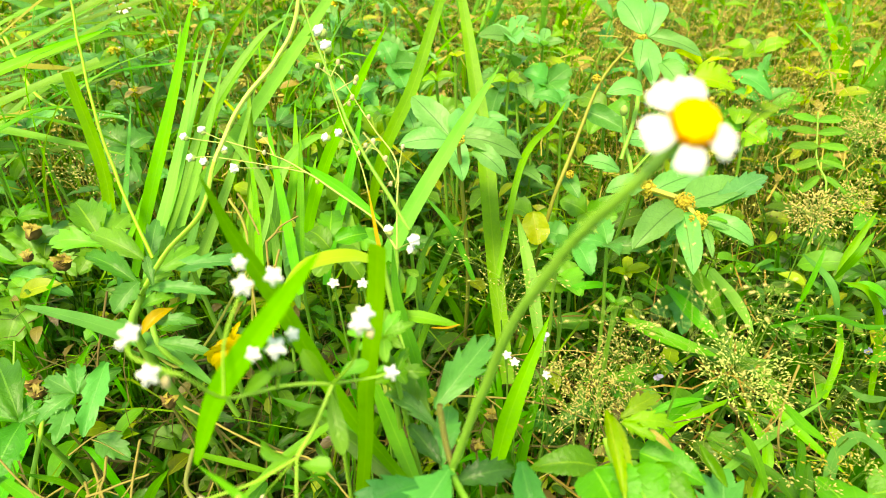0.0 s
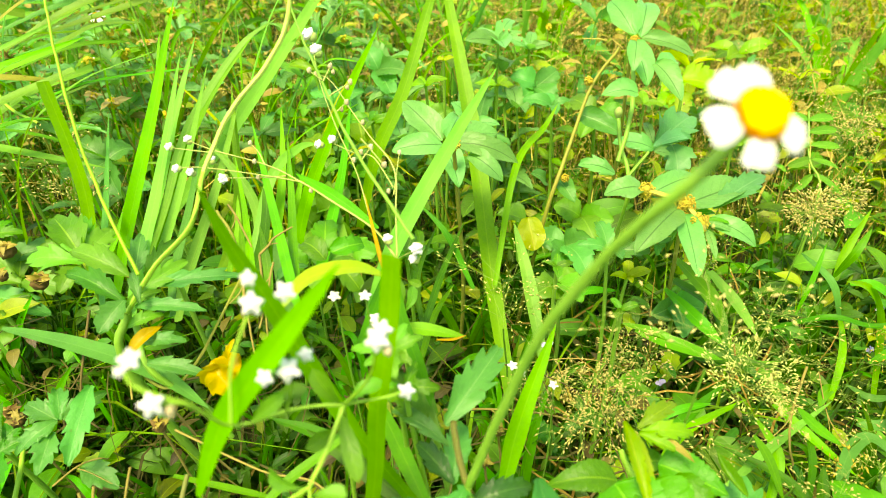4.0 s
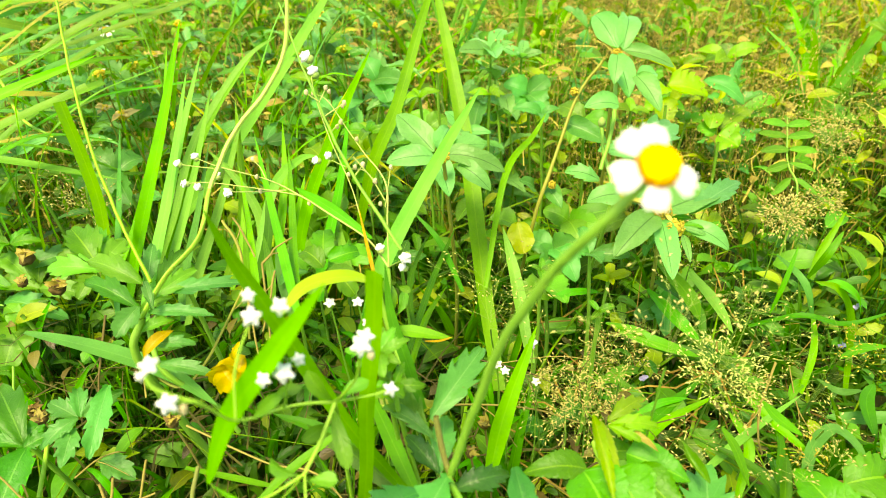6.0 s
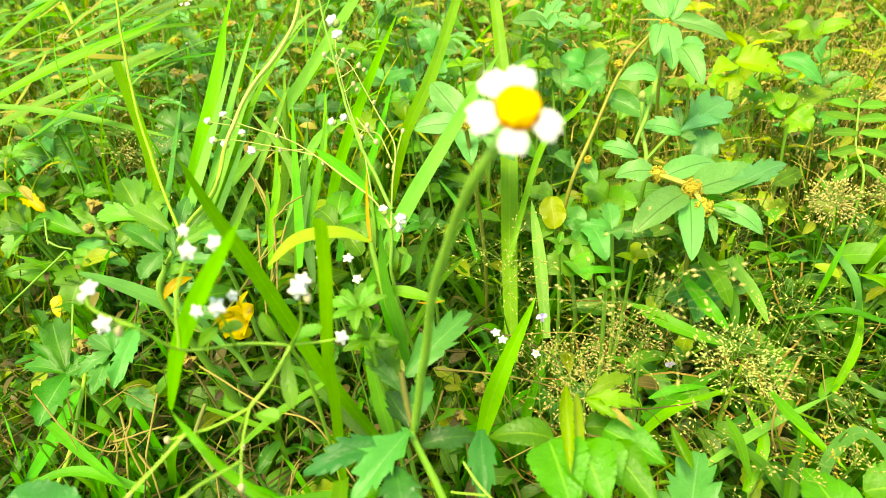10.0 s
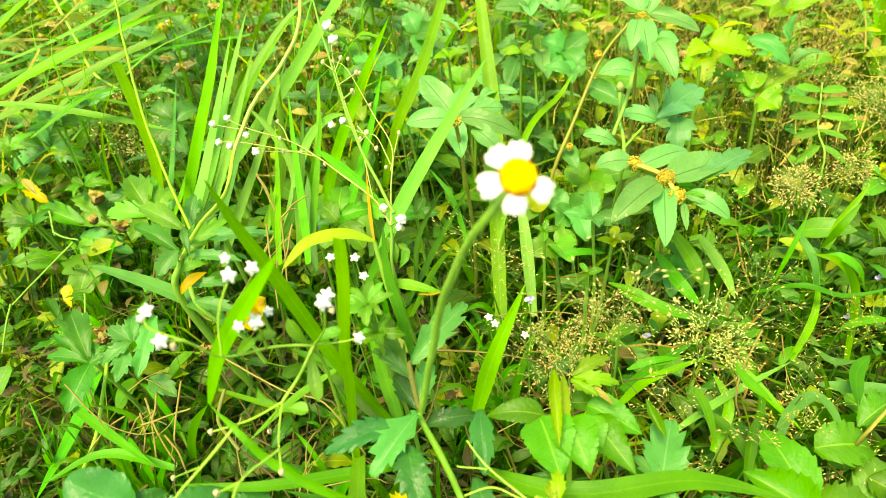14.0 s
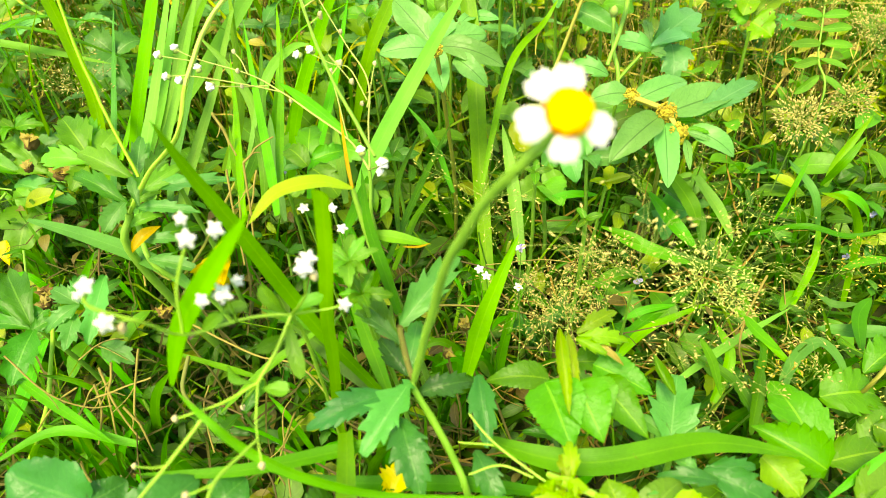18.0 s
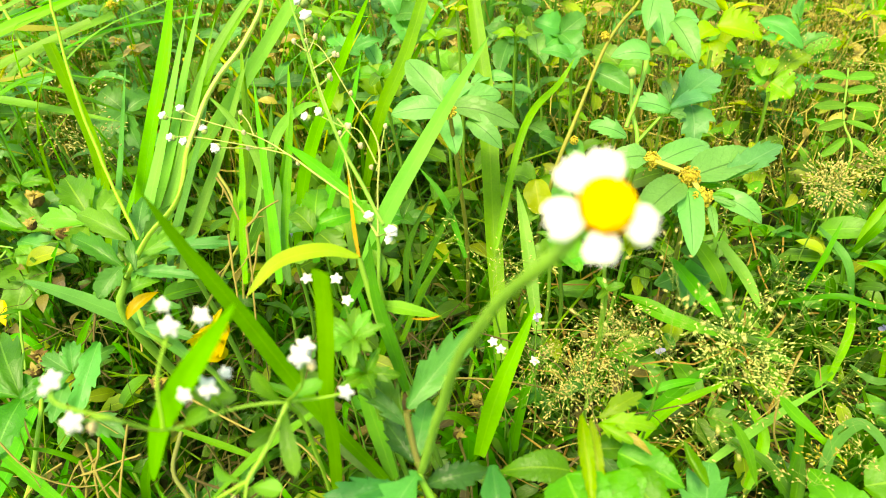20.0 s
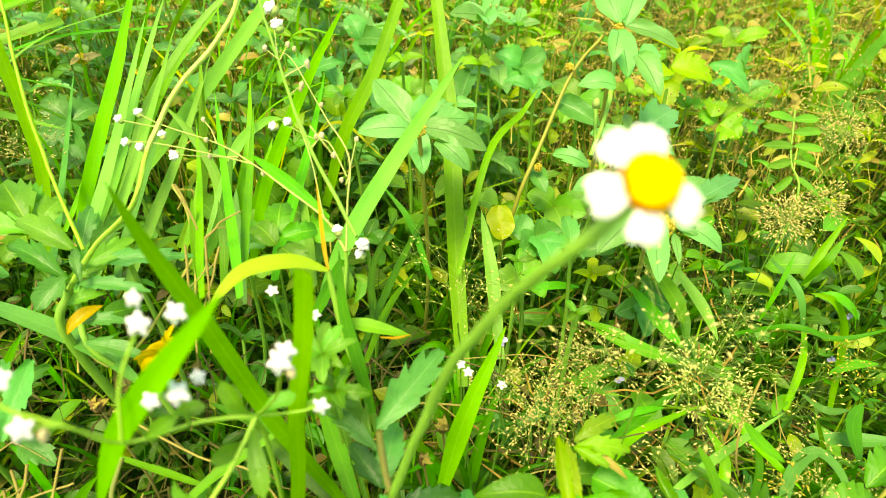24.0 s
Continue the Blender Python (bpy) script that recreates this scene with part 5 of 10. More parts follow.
weed_l1 = thing("leafy_weed", (-0.166, 0.207, 0.000), "leafy weed with a whorl of coarsely toothed strong green leaves", "weed", "leafy weeds")
stem(weed_l1, [(-0.166, 0.207, 0.000), (-0.166, 0.201, 0.051), (-0.172, 0.195, 0.098)], 0.0014, 0.0011, STEM, "stem")
stem(weed_l1, [(-0.162, 0.194, 0.100), (-0.166, 0.183, 0.083), (-0.172, 0.170, 0.063), (-0.188, 0.158, 0.035)], 0.0010, 0.0012, STEM_PALE, "side_stem", hairs=40)
leaf(weed_l1, (-0.173, 0.194, 0.098), (-0.198, 0.224, 0.106), 0.0172, LEAF_STRONG, "coat", 3, 0.30, face=(0.37, -0.34, 0.87), tip_over=0.15)
leaf(weed_l1, (-0.173, 0.194, 0.098), (-0.198, 0.196, 0.099), 0.0092, LEAF_STRONG, "coat", 3, 0.30, face=(0.31, -0.29, 0.91), tip_over=0.15)
leaf(weed_l1, (-0.170, 0.191, 0.100), (-0.170, 0.165, 0.095), 0.0171, LEAF_STRONG, "coat", 5, 0.34, face=(0.31, -0.28, 0.91), tip_over=0.15, sag=0.1)
leaf(weed_l1, (-0.172, 0.192, 0.099), (-0.164, 0.198, 0.100), 0.0092, LEAF_STRONG, "coat", 3, 0.36, face=(0.31, -0.28, 0.91), tip_over=0.15)
leaf(weed_l1, (-0.176, 0.196, 0.097), (-0.169, 0.207, 0.100), 0.0099, LEAF_STRONG, "coat", 3, 0.30, face=(0.31, -0.29, 0.91), tip_over=0.15)
leaf(weed_l1, (-0.178, 0.198, 0.096), (-0.203, 0.211, 0.100), 0.0083, LEAF_STRONG, "coat", 3, 0.30, face=(0.31, -0.29, 0.91), tip_over=0.15)
leaf(weed_l1, (-0.149, 0.200, 0.108), (-0.165, 0.208, 0.110), 0.0107, LEAF_TEAL, "coat", 4, 0.32, face=(0.28, -0.31, 0.91), tip_over=0.15)
leaf(weed_l1, (-0.149, 0.200, 0.108), (-0.160, 0.186, 0.105), 0.0095, LEAF_TEAL, "coat", 4, 0.32, face=(0.28, -0.31, 0.91), tip_over=0.15)
leaf(weed_l1, (-0.150, 0.196, 0.106), (-0.148, 0.178, 0.103), 0.0115, LEAF_TEAL, "coat", 4, 0.40, face=(0.28, -0.30, 0.91), tip_over=0.15)
leaf(weed_l1, (-0.135, 0.207, 0.120), (-0.132, 0.174, 0.113), 0.0112, LEAF_TEAL, "coat", 5, 0.34, face=(0.27, -0.33, 0.90), tip_over=0.15, wave=0.3)
leaf(weed_l1, (-0.148, 0.200, 0.108), (-0.155, 0.215, 0.112), 0.0092, LEAF_TEAL, "coat", 3, 0.32, face=(0.39, -0.43, 0.82), tip_over=0.15)
leaf(weed_l1, (-0.146, 0.199, 0.110), (-0.133, 0.212, 0.112), 0.0096, LEAF_TEAL, "coat", 4, 0.36, face=(0.39, -0.43, 0.82), tip_over=0.15)
leaf(weed_l1, (-0.136, 0.185, 0.098), (-0.119, 0.177, 0.096), 0.0120, LEAF_TEAL, "coat", 4, 0.30, face=(0.26, -0.29, 0.92), tip_over=0.15)

weed_l2 = thing("leafy_weed", (-0.225, 0.310, 0.000), "leafy weed with drooping toothed leaves, one tip turning yellow", "weed", "leafy weeds")
stem(weed_l2, [(-0.225, 0.310, 0.000), (-0.225, 0.304, 0.046), (-0.231, 0.298, 0.087)], 0.0014, 0.0011, STEM, "stem")
leaf(weed_l2, (-0.240, 0.312, 0.073), (-0.243, 0.278, 0.060), 0.0285, LEAF, "coat", 5, 0.30, face=(0.32, -0.37, 0.87), tip_over=0.15, sag=0.1)
leaf(weed_l2, (-0.249, 0.322, 0.088), (-0.288, 0.333, 0.096), 0.0166, LEAF_FRESH, "coat", 3, 0.12, face=(0.33, -0.38, 0.86), tip_over=0.15)
leaf(weed_l2, (-0.249, 0.312, 0.083), (-0.233, 0.301, 0.077), 0.0147, LEAF, "coat", 3, 0.30, face=(0.33, -0.37, 0.87), tip_over=0.15)
leaf(weed_l2, (-0.256, 0.322, 0.080), (-0.217, 0.313, 0.073), 0.0188, LEAF_TEAL, "coat", 4, 0.30, face=(0.34, -0.38, 0.86), tip_over=0.15)

weed_l3 = thing("leafy_weed", (-0.232, 0.339, 0.000), "leafy weed with withered brown flower heads", "weed", "leafy weeds")
stem(weed_l3, [(-0.232, 0.339, 0.000), (-0.232, 0.333, 0.048), (-0.238, 0.327, 0.092)], 0.0014, 0.0011, STEM, "stem")
leaf(weed_l3, (-0.234, 0.325, 0.086), (-0.259, 0.328, 0.090), 0.0151, LEAF, "coat", 4, 0.30, face=(0.32, -0.39, 0.86), tip_over=0.15)
leaf(weed_l3, (-0.234, 0.325, 0.086), (-0.207, 0.323, 0.083), 0.0165, LEAF, "coat", 4, 0.30, face=(0.32, -0.39, 0.86), tip_over=0.15)
leaf(weed_l3, (-0.238, 0.329, 0.085), (-0.243, 0.358, 0.099), 0.0186, LEAF_FRESH, "coat", 4, 0.30, face=(0.38, -0.47, 0.80), tip_over=0.15)
leaf(weed_l3, (-0.241, 0.330, 0.088), (-0.268, 0.348, 0.098), 0.0154, LEAF, "coat", 4, 0.30, face=(0.32, -0.39, 0.86), tip_over=0.15)
leaf(weed_l3, (-0.229, 0.320, 0.082), (-0.236, 0.305, 0.076), 0.0133, LEAF, "coat", 4, 0.30, face=(0.31, -0.38, 0.87), tip_over=0.15)
leaf(weed_l3, (-0.247, 0.337, 0.092), (-0.220, 0.351, 0.096), 0.0170, LEAF_TEAL, "coat", 4, 0.30, face=(0.33, -0.40, 0.86), tip_over=0.15)
withered_head(weed_l3, (-0.240, 0.333, 0.103), 0.0104, 380)
withered_head(weed_l3, (-0.212, 0.309, 0.098), 0.0107, 340)
withered_head(weed_l3, (-0.235, 0.315, 0.098), 0.0068, 280)
withered_head(weed_l3, (-0.200, 0.238, 0.072), 0.0079, 360)
withered_head(weed_l3, (-0.193, 0.233, 0.073), 0.0066, 300)

weed_l4 = thing("leafy_weed", (-0.286, 0.341, 0.000), "leafy weed with plain green leaves and a browned one", "weed", "leafy weeds")
stem(weed_l4, [(-0.286, 0.341, 0.000), (-0.286, 0.335, 0.045), (-0.292, 0.329, 0.087)], 0.0014, 0.0011, STEM, "stem")
leaf(weed_l4, (-0.292, 0.329, 0.087), (-0.316, 0.332, 0.094), 0.0200, LEAF, "lance", 5, 0.36)
leaf(weed_l4, (-0.292, 0.329, 0.087), (-0.308, 0.351, 0.100), 0.0200, LEAF, "lance", 5, 0.36)
leaf(weed_l4, (-0.292, 0.329, 0.087), (-0.300, 0.308, 0.078), 0.0200, LEAF, "lance", 5, 0.36)
leaf(weed_l4, (-0.292, 0.329, 0.087), (-0.283, 0.348, 0.093), 0.0200, LEAF, "lance", 5, 0.36)
leaf(weed_l4, (-0.301, 0.345, 0.107), (-0.279, 0.334, 0.098), 0.0110, LEAF_GOLD, "lance", 5, 0.36)

weed_l5 = thing("leafy_weed", (-0.303, 0.407, 0.000), "leafy weed with broad dusty green leaves", "weed", "leafy weeds")
stem(weed_l5, [(-0.303, 0.407, 0.000), (-0.303, 0.401, 0.056), (-0.309, 0.395, 0.107)], 0.0014, 0.0011, STEM, "stem")
leaf(weed_l5, (-0.309, 0.395, 0.107), (-0.339, 0.382, 0.095), 0.0200, LEAF_TEAL, "lance", 5, 0.36)
leaf(weed_l5, (-0.309, 0.395, 0.107), (-0.337, 0.422, 0.112), 0.0200, LEAF_TEAL, "lance", 5, 0.36)
leaf(weed_l5, (-0.309, 0.395, 0.107), (-0.301, 0.428, 0.114), 0.0200, LEAF_TEAL, "lance", 5, 0.36)
leaf(weed_l5, (-0.309, 0.395, 0.107), (-0.283, 0.392, 0.099), 0.0200, LEAF_TEAL, "lance", 5, 0.36)
leaf(weed_l5, (-0.309, 0.395, 0.107), (-0.335, 0.396, 0.112), 0.0200, LEAF_TEAL, "lance", 5, 0.36)

weed_l6 = thing("leafy_weed", (-0.099, 0.252, 0.000), "coat-button weed with narrow toothed leaves", "weed", "leafy weeds")
stem(weed_l6, [(-0.099, 0.252, 0.000), (-0.099, 0.246, 0.079), (-0.105, 0.240, 0.155)], 0.0014, 0.0011, STEM, "stem")
leaf(weed_l6, (-0.149, 0.254, 0.150), (-0.168, 0.274, 0.161), 0.0181, LEAF_FRESH, "coat", 4, 0.30, face=(0.29, -0.41, 0.86), tip_over=0.15)
leaf(weed_l6, (-0.148, 0.253, 0.149), (-0.174, 0.253, 0.151), 0.0144, LEAF, "coat", 4, 0.30, face=(0.29, -0.41, 0.86), tip_over=0.15)
leaf(weed_l6, (-0.150, 0.255, 0.148), (-0.142, 0.272, 0.155), 0.0135, LEAF, "coat", 4, 0.30, face=(0.38, -0.53, 0.76), tip_over=0.15)
leaf(weed_l6, (-0.150, 0.251, 0.149), (-0.154, 0.238, 0.144), 0.0113, LEAF, "coat", 4, 0.30, face=(0.29, -0.41, 0.86), tip_over=0.15)
leaf(weed_l6, (-0.151, 0.259, 0.147), (-0.159, 0.280, 0.157), 0.0131, LEAF_FRESH, "coat", 4, 0.30, face=(0.29, -0.41, 0.86), tip_over=0.15)

weed_l7 = thing("leafy_weed", (-0.193, 0.403, 0.000), "leafy weed with pale leaves under the grass", "weed", "leafy weeds")
stem(weed_l7, [(-0.193, 0.403, 0.000), (-0.193, 0.397, 0.068), (-0.199, 0.391, 0.131)], 0.0014, 0.0011, STEM, "stem")
leaf(weed_l7, (-0.199, 0.391, 0.131), (-0.216, 0.398, 0.143), 0.0200, LEAF_TEAL, "lance", 5, 0.36)
leaf(weed_l7, (-0.199, 0.391, 0.131), (-0.188, 0.407, 0.134), 0.0200, LEAF_TEAL, "lance", 5, 0.36)
leaf(weed_l7, (-0.199, 0.391, 0.131), (-0.186, 0.369, 0.118), 0.0200, LEAF_TEAL, "lance", 5, 0.36)
leaf(weed_l7, (-0.199, 0.391, 0.131), (-0.210, 0.369, 0.123), 0.0200, LEAF_TEAL, "lance", 5, 0.36)

gold_leaf = thing("fallen_leaf", (-0.109, 0.274, 0.000), "curled golden-yellow dead leaf caught on stems", "leaf")
leaf(gold_leaf, (-0.069, 0.197, 0.144), (-0.081, 0.190, 0.134), 0.0150, LEAF_GOLD, "round", 4, 0.15, sag=0.2, wave=0.45, fold=0.6)
leaf(gold_leaf, (-0.078, 0.193, 0.143), (-0.070, 0.187, 0.135), 0.0120, LEAF_GOLD, "ovate", 3, 0.2, sag=0.3, wave=0.8, fold=0.7)
leaf(gold_leaf, (-0.072, 0.193, 0.146), (-0.070, 0.197, 0.152), 0.0032, LEAF_GOLD, "lance", 3, 0.2, sag=0.4, wave=0.8, fold=0.9)

creeper_mid = thing("creeper", (-0.083, 0.409, 0.000), "creeper with soft lobed light green leaves between the grass blades", "weed", "creepers")
leaf(creeper_mid, (-0.061, 0.323, 0.122), (-0.067, 0.320, 0.134), 0.0180, LEAF, "round", 4, 0.2, lobes=0.35)
leaf(creeper_mid, (-0.061, 0.323, 0.122), (-0.068, 0.297, 0.122), 0.0200, LEAF, "round", 4, 0.2, lobes=0.35)
leaf(creeper_mid, (-0.053, 0.314, 0.126), (-0.038, 0.300, 0.129), 0.0240, LEAF, "round", 4, 0.2, lobes=0.35)
leaf(creeper_mid, (-0.056, 0.328, 0.127), (-0.042, 0.330, 0.143), 0.0240, LEAF, "round", 4, 0.2, lobes=0.35)
leaf(creeper_mid, (-0.067, 0.335, 0.122), (-0.051, 0.333, 0.132), 0.0200, LEAF, "round", 4, 0.2, lobes=0.35)
leaf(creeper_mid, (-0.059, 0.298, 0.122), (-0.041, 0.278, 0.127), 0.0180, LEAF, "round", 4, 0.2, lobes=0.35)
leaf(creeper_mid, (-0.060, 0.284, 0.122), (-0.070, 0.290, 0.130), 0.0160, LEAF, "round", 4, 0.2, lobes=0.35)
leaf(creeper_mid, (-0.039, 0.402, 0.136), (-0.043, 0.415, 0.151), 0.0260, LEAF_LIME, "round", 4, 0.2, lobes=0.35)
leaf(creeper_mid, (-0.035, 0.394, 0.140), (-0.024, 0.401, 0.147), 0.0200, LEAF_LIME, "round", 4, 0.2, lobes=0.35)
leaf(creeper_mid, (-0.060, 0.385, 0.134), (-0.073, 0.402, 0.141), 0.0200, LEAF_LIME, "round", 4, 0.2, lobes=0.35)
leaf(creeper_mid, (-0.041, 0.297, 0.127), (-0.025, 0.283, 0.131), 0.0160, LEAF, "round", 4, 0.2, lobes=0.35)
stem(creeper_mid, [(-0.061, 0.343, 0.000), (-0.061, 0.323, 0.122)], 0.0008, 0.0006, STEM, "stem")
stem(creeper_mid, [(-0.059, 0.317, 0.000), (-0.059, 0.297, 0.121)], 0.0008, 0.0006, STEM, "stem")
stem(creeper_mid, [(-0.036, 0.418, 0.000), (-0.036, 0.398, 0.138)], 0.0008, 0.0006, STEM, "stem")
stem(creeper_mid, [(-0.060, 0.405, 0.000), (-0.060, 0.385, 0.134)], 0.0008, 0.0006, STEM, "stem")

# ---- upright grass ----

tuft_a = thing("grass_tuft", (-0.265, 0.473, 0.000), "tall upright bright grass, one blade cut off blunt", "grass", "grass tufts")
blade(tuft_a, [(-0.170, 0.286, 0.107), (-0.166, 0.301, 0.156), (-0.173, 0.311, 0.210)], 0.0068, GRASS, shape="cut")
blade(tuft_a, [(-0.172, 0.308, 0.090), (-0.159, 0.325, 0.132), (-0.143, 0.347, 0.180), (-0.128, 0.373, 0.232)], 0.0088, GRASS)
blade(tuft_a, [(-0.164, 0.314, 0.096), (-0.149, 0.330, 0.129), (-0.139, 0.366, 0.171), (-0.129, 0.397, 0.207)], 0.0060, GRASS_PALE)
blade(tuft_a, [(-0.159, 0.314, 0.095), (-0.144, 0.331, 0.129), (-0.132, 0.362, 0.165), (-0.105, 0.395, 0.200), (-0.084, 0.408, 0.213)], 0.0055, GRASS_PALE)
blade(tuft_a, [(-0.154, 0.315, 0.095), (-0.145, 0.342, 0.126), (-0.127, 0.379, 0.169), (-0.098, 0.412, 0.205)], 0.0050, GRASS)
blade(tuft_a, [(-0.183, 0.325, 0.096), (-0.168, 0.358, 0.134), (-0.158, 0.390, 0.172), (-0.157, 0.417, 0.204)], 0.0050, GRASS)

tuft_b = thing("grass_tuft", (-0.213, 0.502, 0.000), "tall grass with broad pale leaning blades", "grass", "grass tufts")
blade(tuft_b, [(-0.168, 0.364, 0.093), (-0.140, 0.374, 0.125), (-0.101, 0.398, 0.171), (-0.064, 0.415, 0.218), (-0.044, 0.426, 0.245)], 0.0100, GRASS_PALE)
blade(tuft_b, [(-0.114, 0.310, 0.099), (-0.104, 0.334, 0.127), (-0.109, 0.380, 0.183)], 0.0070, GRASS)
blade(tuft_b, [(-0.084, 0.293, 0.104), (-0.078, 0.315, 0.131), (-0.078, 0.343, 0.149), (-0.079, 0.364, 0.175)], 0.0055, GRASS)
blade(tuft_b, [(-0.086, 0.289, 0.116), (-0.087, 0.310, 0.142), (-0.100, 0.323, 0.160), (-0.115, 0.332, 0.173)], 0.0055, GRASS_PALE)
blade(tuft_b, [(-0.089, 0.274, 0.115), (-0.080, 0.320, 0.152), (-0.065, 0.327, 0.167), (-0.054, 0.325, 0.171)], 0.0060, GRASS_PALE)
blade(tuft_b, [(-0.095, 0.268, 0.124), (-0.093, 0.293, 0.138), (-0.095, 0.310, 0.150)], 0.0040, GRASS)
blade(tuft_b, [(-0.085, 0.257, 0.124), (-0.080, 0.294, 0.137), (-0.085, 0.341, 0.164)], 0.0060, GRASS_DEEP)

blade(tuft_b, [(-0.114, 0.214, 0.147), (-0.121, 0.240, 0.148), (-0.123, 0.298, 0.175), (-0.130, 0.370, 0.205)], 0.0064, GRASS_PALE)
blade(tuft_b, [(-0.113, 0.222, 0.140), (-0.118, 0.248, 0.142), (-0.116, 0.306, 0.168), (-0.119, 0.378, 0.197)], 0.0053, GRASS_PALE)
blade(tuft_b, [(-0.099, 0.217, 0.147), (-0.106, 0.242, 0.149), (-0.110, 0.288, 0.160), (-0.118, 0.346, 0.171)], 0.0045, GRASS_BLUE)
blade(tuft_b, [(-0.108, 0.238, 0.127), (-0.112, 0.265, 0.130), (-0.107, 0.320, 0.152), (-0.107, 0.390, 0.177)], 0.0063, GRASS_PALE)
blade(tuft_b, [(-0.045, 0.199, 0.164), (-0.053, 0.224, 0.164), (-0.067, 0.267, 0.174), (-0.085, 0.323, 0.185)], 0.0047, GRASS_FRESH)
blade(tuft_b, [(-0.049, 0.220, 0.159), (-0.055, 0.246, 0.160), (-0.062, 0.287, 0.165), (-0.072, 0.339, 0.170)], 0.0044, GRASS_FRESH)
blade(tuft_b, [(-0.061, 0.205, 0.158), (-0.069, 0.230, 0.159), (-0.080, 0.270, 0.164), (-0.096, 0.321, 0.168)], 0.0037, GRASS)
blade(tuft_b, [(-0.047, 0.249, 0.130), (-0.049, 0.276, 0.133), (-0.044, 0.328, 0.150), (-0.043, 0.393, 0.169)], 0.0063, GRASS_MID)
blade(tuft_b, [(-0.148, 0.252, 0.120), (-0.158, 0.279, 0.124), (-0.171, 0.330, 0.143), (-0.189, 0.393, 0.163)], 0.0044, GRASS_BLUE)
blade(tuft_b, [(-0.030, 0.249, 0.127), (-0.036, 0.276, 0.129), (-0.047, 0.318, 0.137), (-0.060, 0.371, 0.144)], 0.0049, GRASS_PALE)

tuft_c = thing("grass_tuft", (-0.109, 0.440, -0.000), "grass with strong upright yellow-green blades", "grass", "grass tufts")
blade(tuft_c, [(-0.071, 0.289, 0.098), (-0.059, 0.300, 0.149), (-0.037, 0.305, 0.199), (-0.018, 0.305, 0.235)], 0.0068, GRASS)
blade(tuft_c, [(-0.036, 0.325, 0.120), (-0.025, 0.333, 0.160), (-0.010, 0.346, 0.190), (0.005, 0.369, 0.230), (0.016, 0.379, 0.257)], 0.0078, GRASS)
blade(tuft_c, [(-0.024, 0.232, 0.132), (-0.013, 0.248, 0.157), (0.011, 0.268, 0.194), (0.031, 0.277, 0.225)], 0.0082, GRASS_PALE)
blade(tuft_c, [(-0.081, 0.306, 0.089), (-0.075, 0.330, 0.117), (-0.068, 0.354, 0.145)], 0.0060, GRASS)
blade(tuft_c, [(-0.025, 0.202, 0.143), (-0.018, 0.232, 0.147), (-0.015, 0.247, 0.149)], 0.0050, GRASS_DEEP)

tuft_d = thing("grass_tuft", (0.034, 0.384, 0.000), "grass with a very tall straight broad blade", "grass", "grass tufts")
blade(tuft_d, [(0.040, 0.236, 0.079), (0.036, 0.293, 0.102), (0.032, 0.363, 0.140), (0.026, 0.402, 0.173), (0.018, 0.445, 0.210), (0.011, 0.480, 0.238)], 0.0112, GRASS, fold=0.15)
blade(tuft_d, [(0.057, 0.246, 0.088), (0.052, 0.281, 0.116), (0.047, 0.307, 0.133)], 0.0075, GRASS_PALE)
blade(tuft_d, [(0.036, 0.285, 0.108), (0.052, 0.345, 0.146), (0.073, 0.381, 0.154), (0.082, 0.391, 0.165)], 0.0045, GRASS)
blade(tuft_d, [(0.022, 0.251, 0.132), (0.011, 0.283, 0.141), (-0.003, 0.301, 0.149)], 0.0035, GRASS_DEEP)
blade(tuft_d, [(-0.004, 0.201, 0.138), (0.007, 0.253, 0.137), (0.020, 0.288, 0.146)], 0.0035, GRASS_DEEP)
blade(tuft_d, [(-0.003, 0.205, 0.127), (0.004, 0.242, 0.124), (0.014, 0.268, 0.122)], 0.0035, GRASS)
blade(tuft_d, [(-0.001, 0.215, 0.140), (-0.003, 0.245, 0.144), (0.006, 0.277, 0.150)], 0.0030, GRASS_DEEP)

# ---- weeds to the right ----

daisy_bud = thing("daisy_plant", (0.109, 0.370, 0.000), "young coat-button weed with a closed green bud and toothed leaves", "weed", "coat-button weeds")
stem(daisy_bud, [(0.109, 0.370, 0.000), (0.106, 0.313, 0.130), (0.106, 0.314, 0.155), (0.104, 0.326, 0.165), (0.104, 0.340, 0.177)], 0.0012, 0.0010, STEM, "stem", hairs=90)
stem(daisy_bud, [(0.106, 0.314, 0.155), (0.116, 0.318, 0.167)], 0.0010, 0.0008, STEM, "stem")
leaf(daisy_bud, (0.130, 0.350, 0.154), (0.159, 0.375, 0.164), 0.0255, LEAF_BLUE, "coat", 3, 0.44, face=(-0.19, -0.70, 0.69), tip_over=0.15)
leaf(daisy_bud, (0.129, 0.346, 0.155), (0.107, 0.350, 0.159), 0.0131, LEAF_SPURGE, "coat", 3, 0.20, face=(-0.14, -0.52, 0.85), tip_over=0.15)
leaf(daisy_bud, (0.128, 0.345, 0.157), (0.153, 0.354, 0.159), 0.0105, LEAF_BLUE, "coat", 3, 0.30, face=(-0.14, -0.52, 0.84), tip_over=0.15)
leaf(daisy_bud, (0.105, 0.333, 0.147), (0.086, 0.339, 0.151), 0.0130, LEAF_SPURGE, "coat", 3, 0.30, face=(-0.10, -0.51, 0.86), tip_over=0.15)
leaf(daisy_bud, (0.142, 0.354, 0.154), (0.141, 0.332, 0.143), 0.0196, LEAF_BLUE, "coat", 4, 0.30, face=(-0.15, -0.52, 0.84), tip_over=0.15)
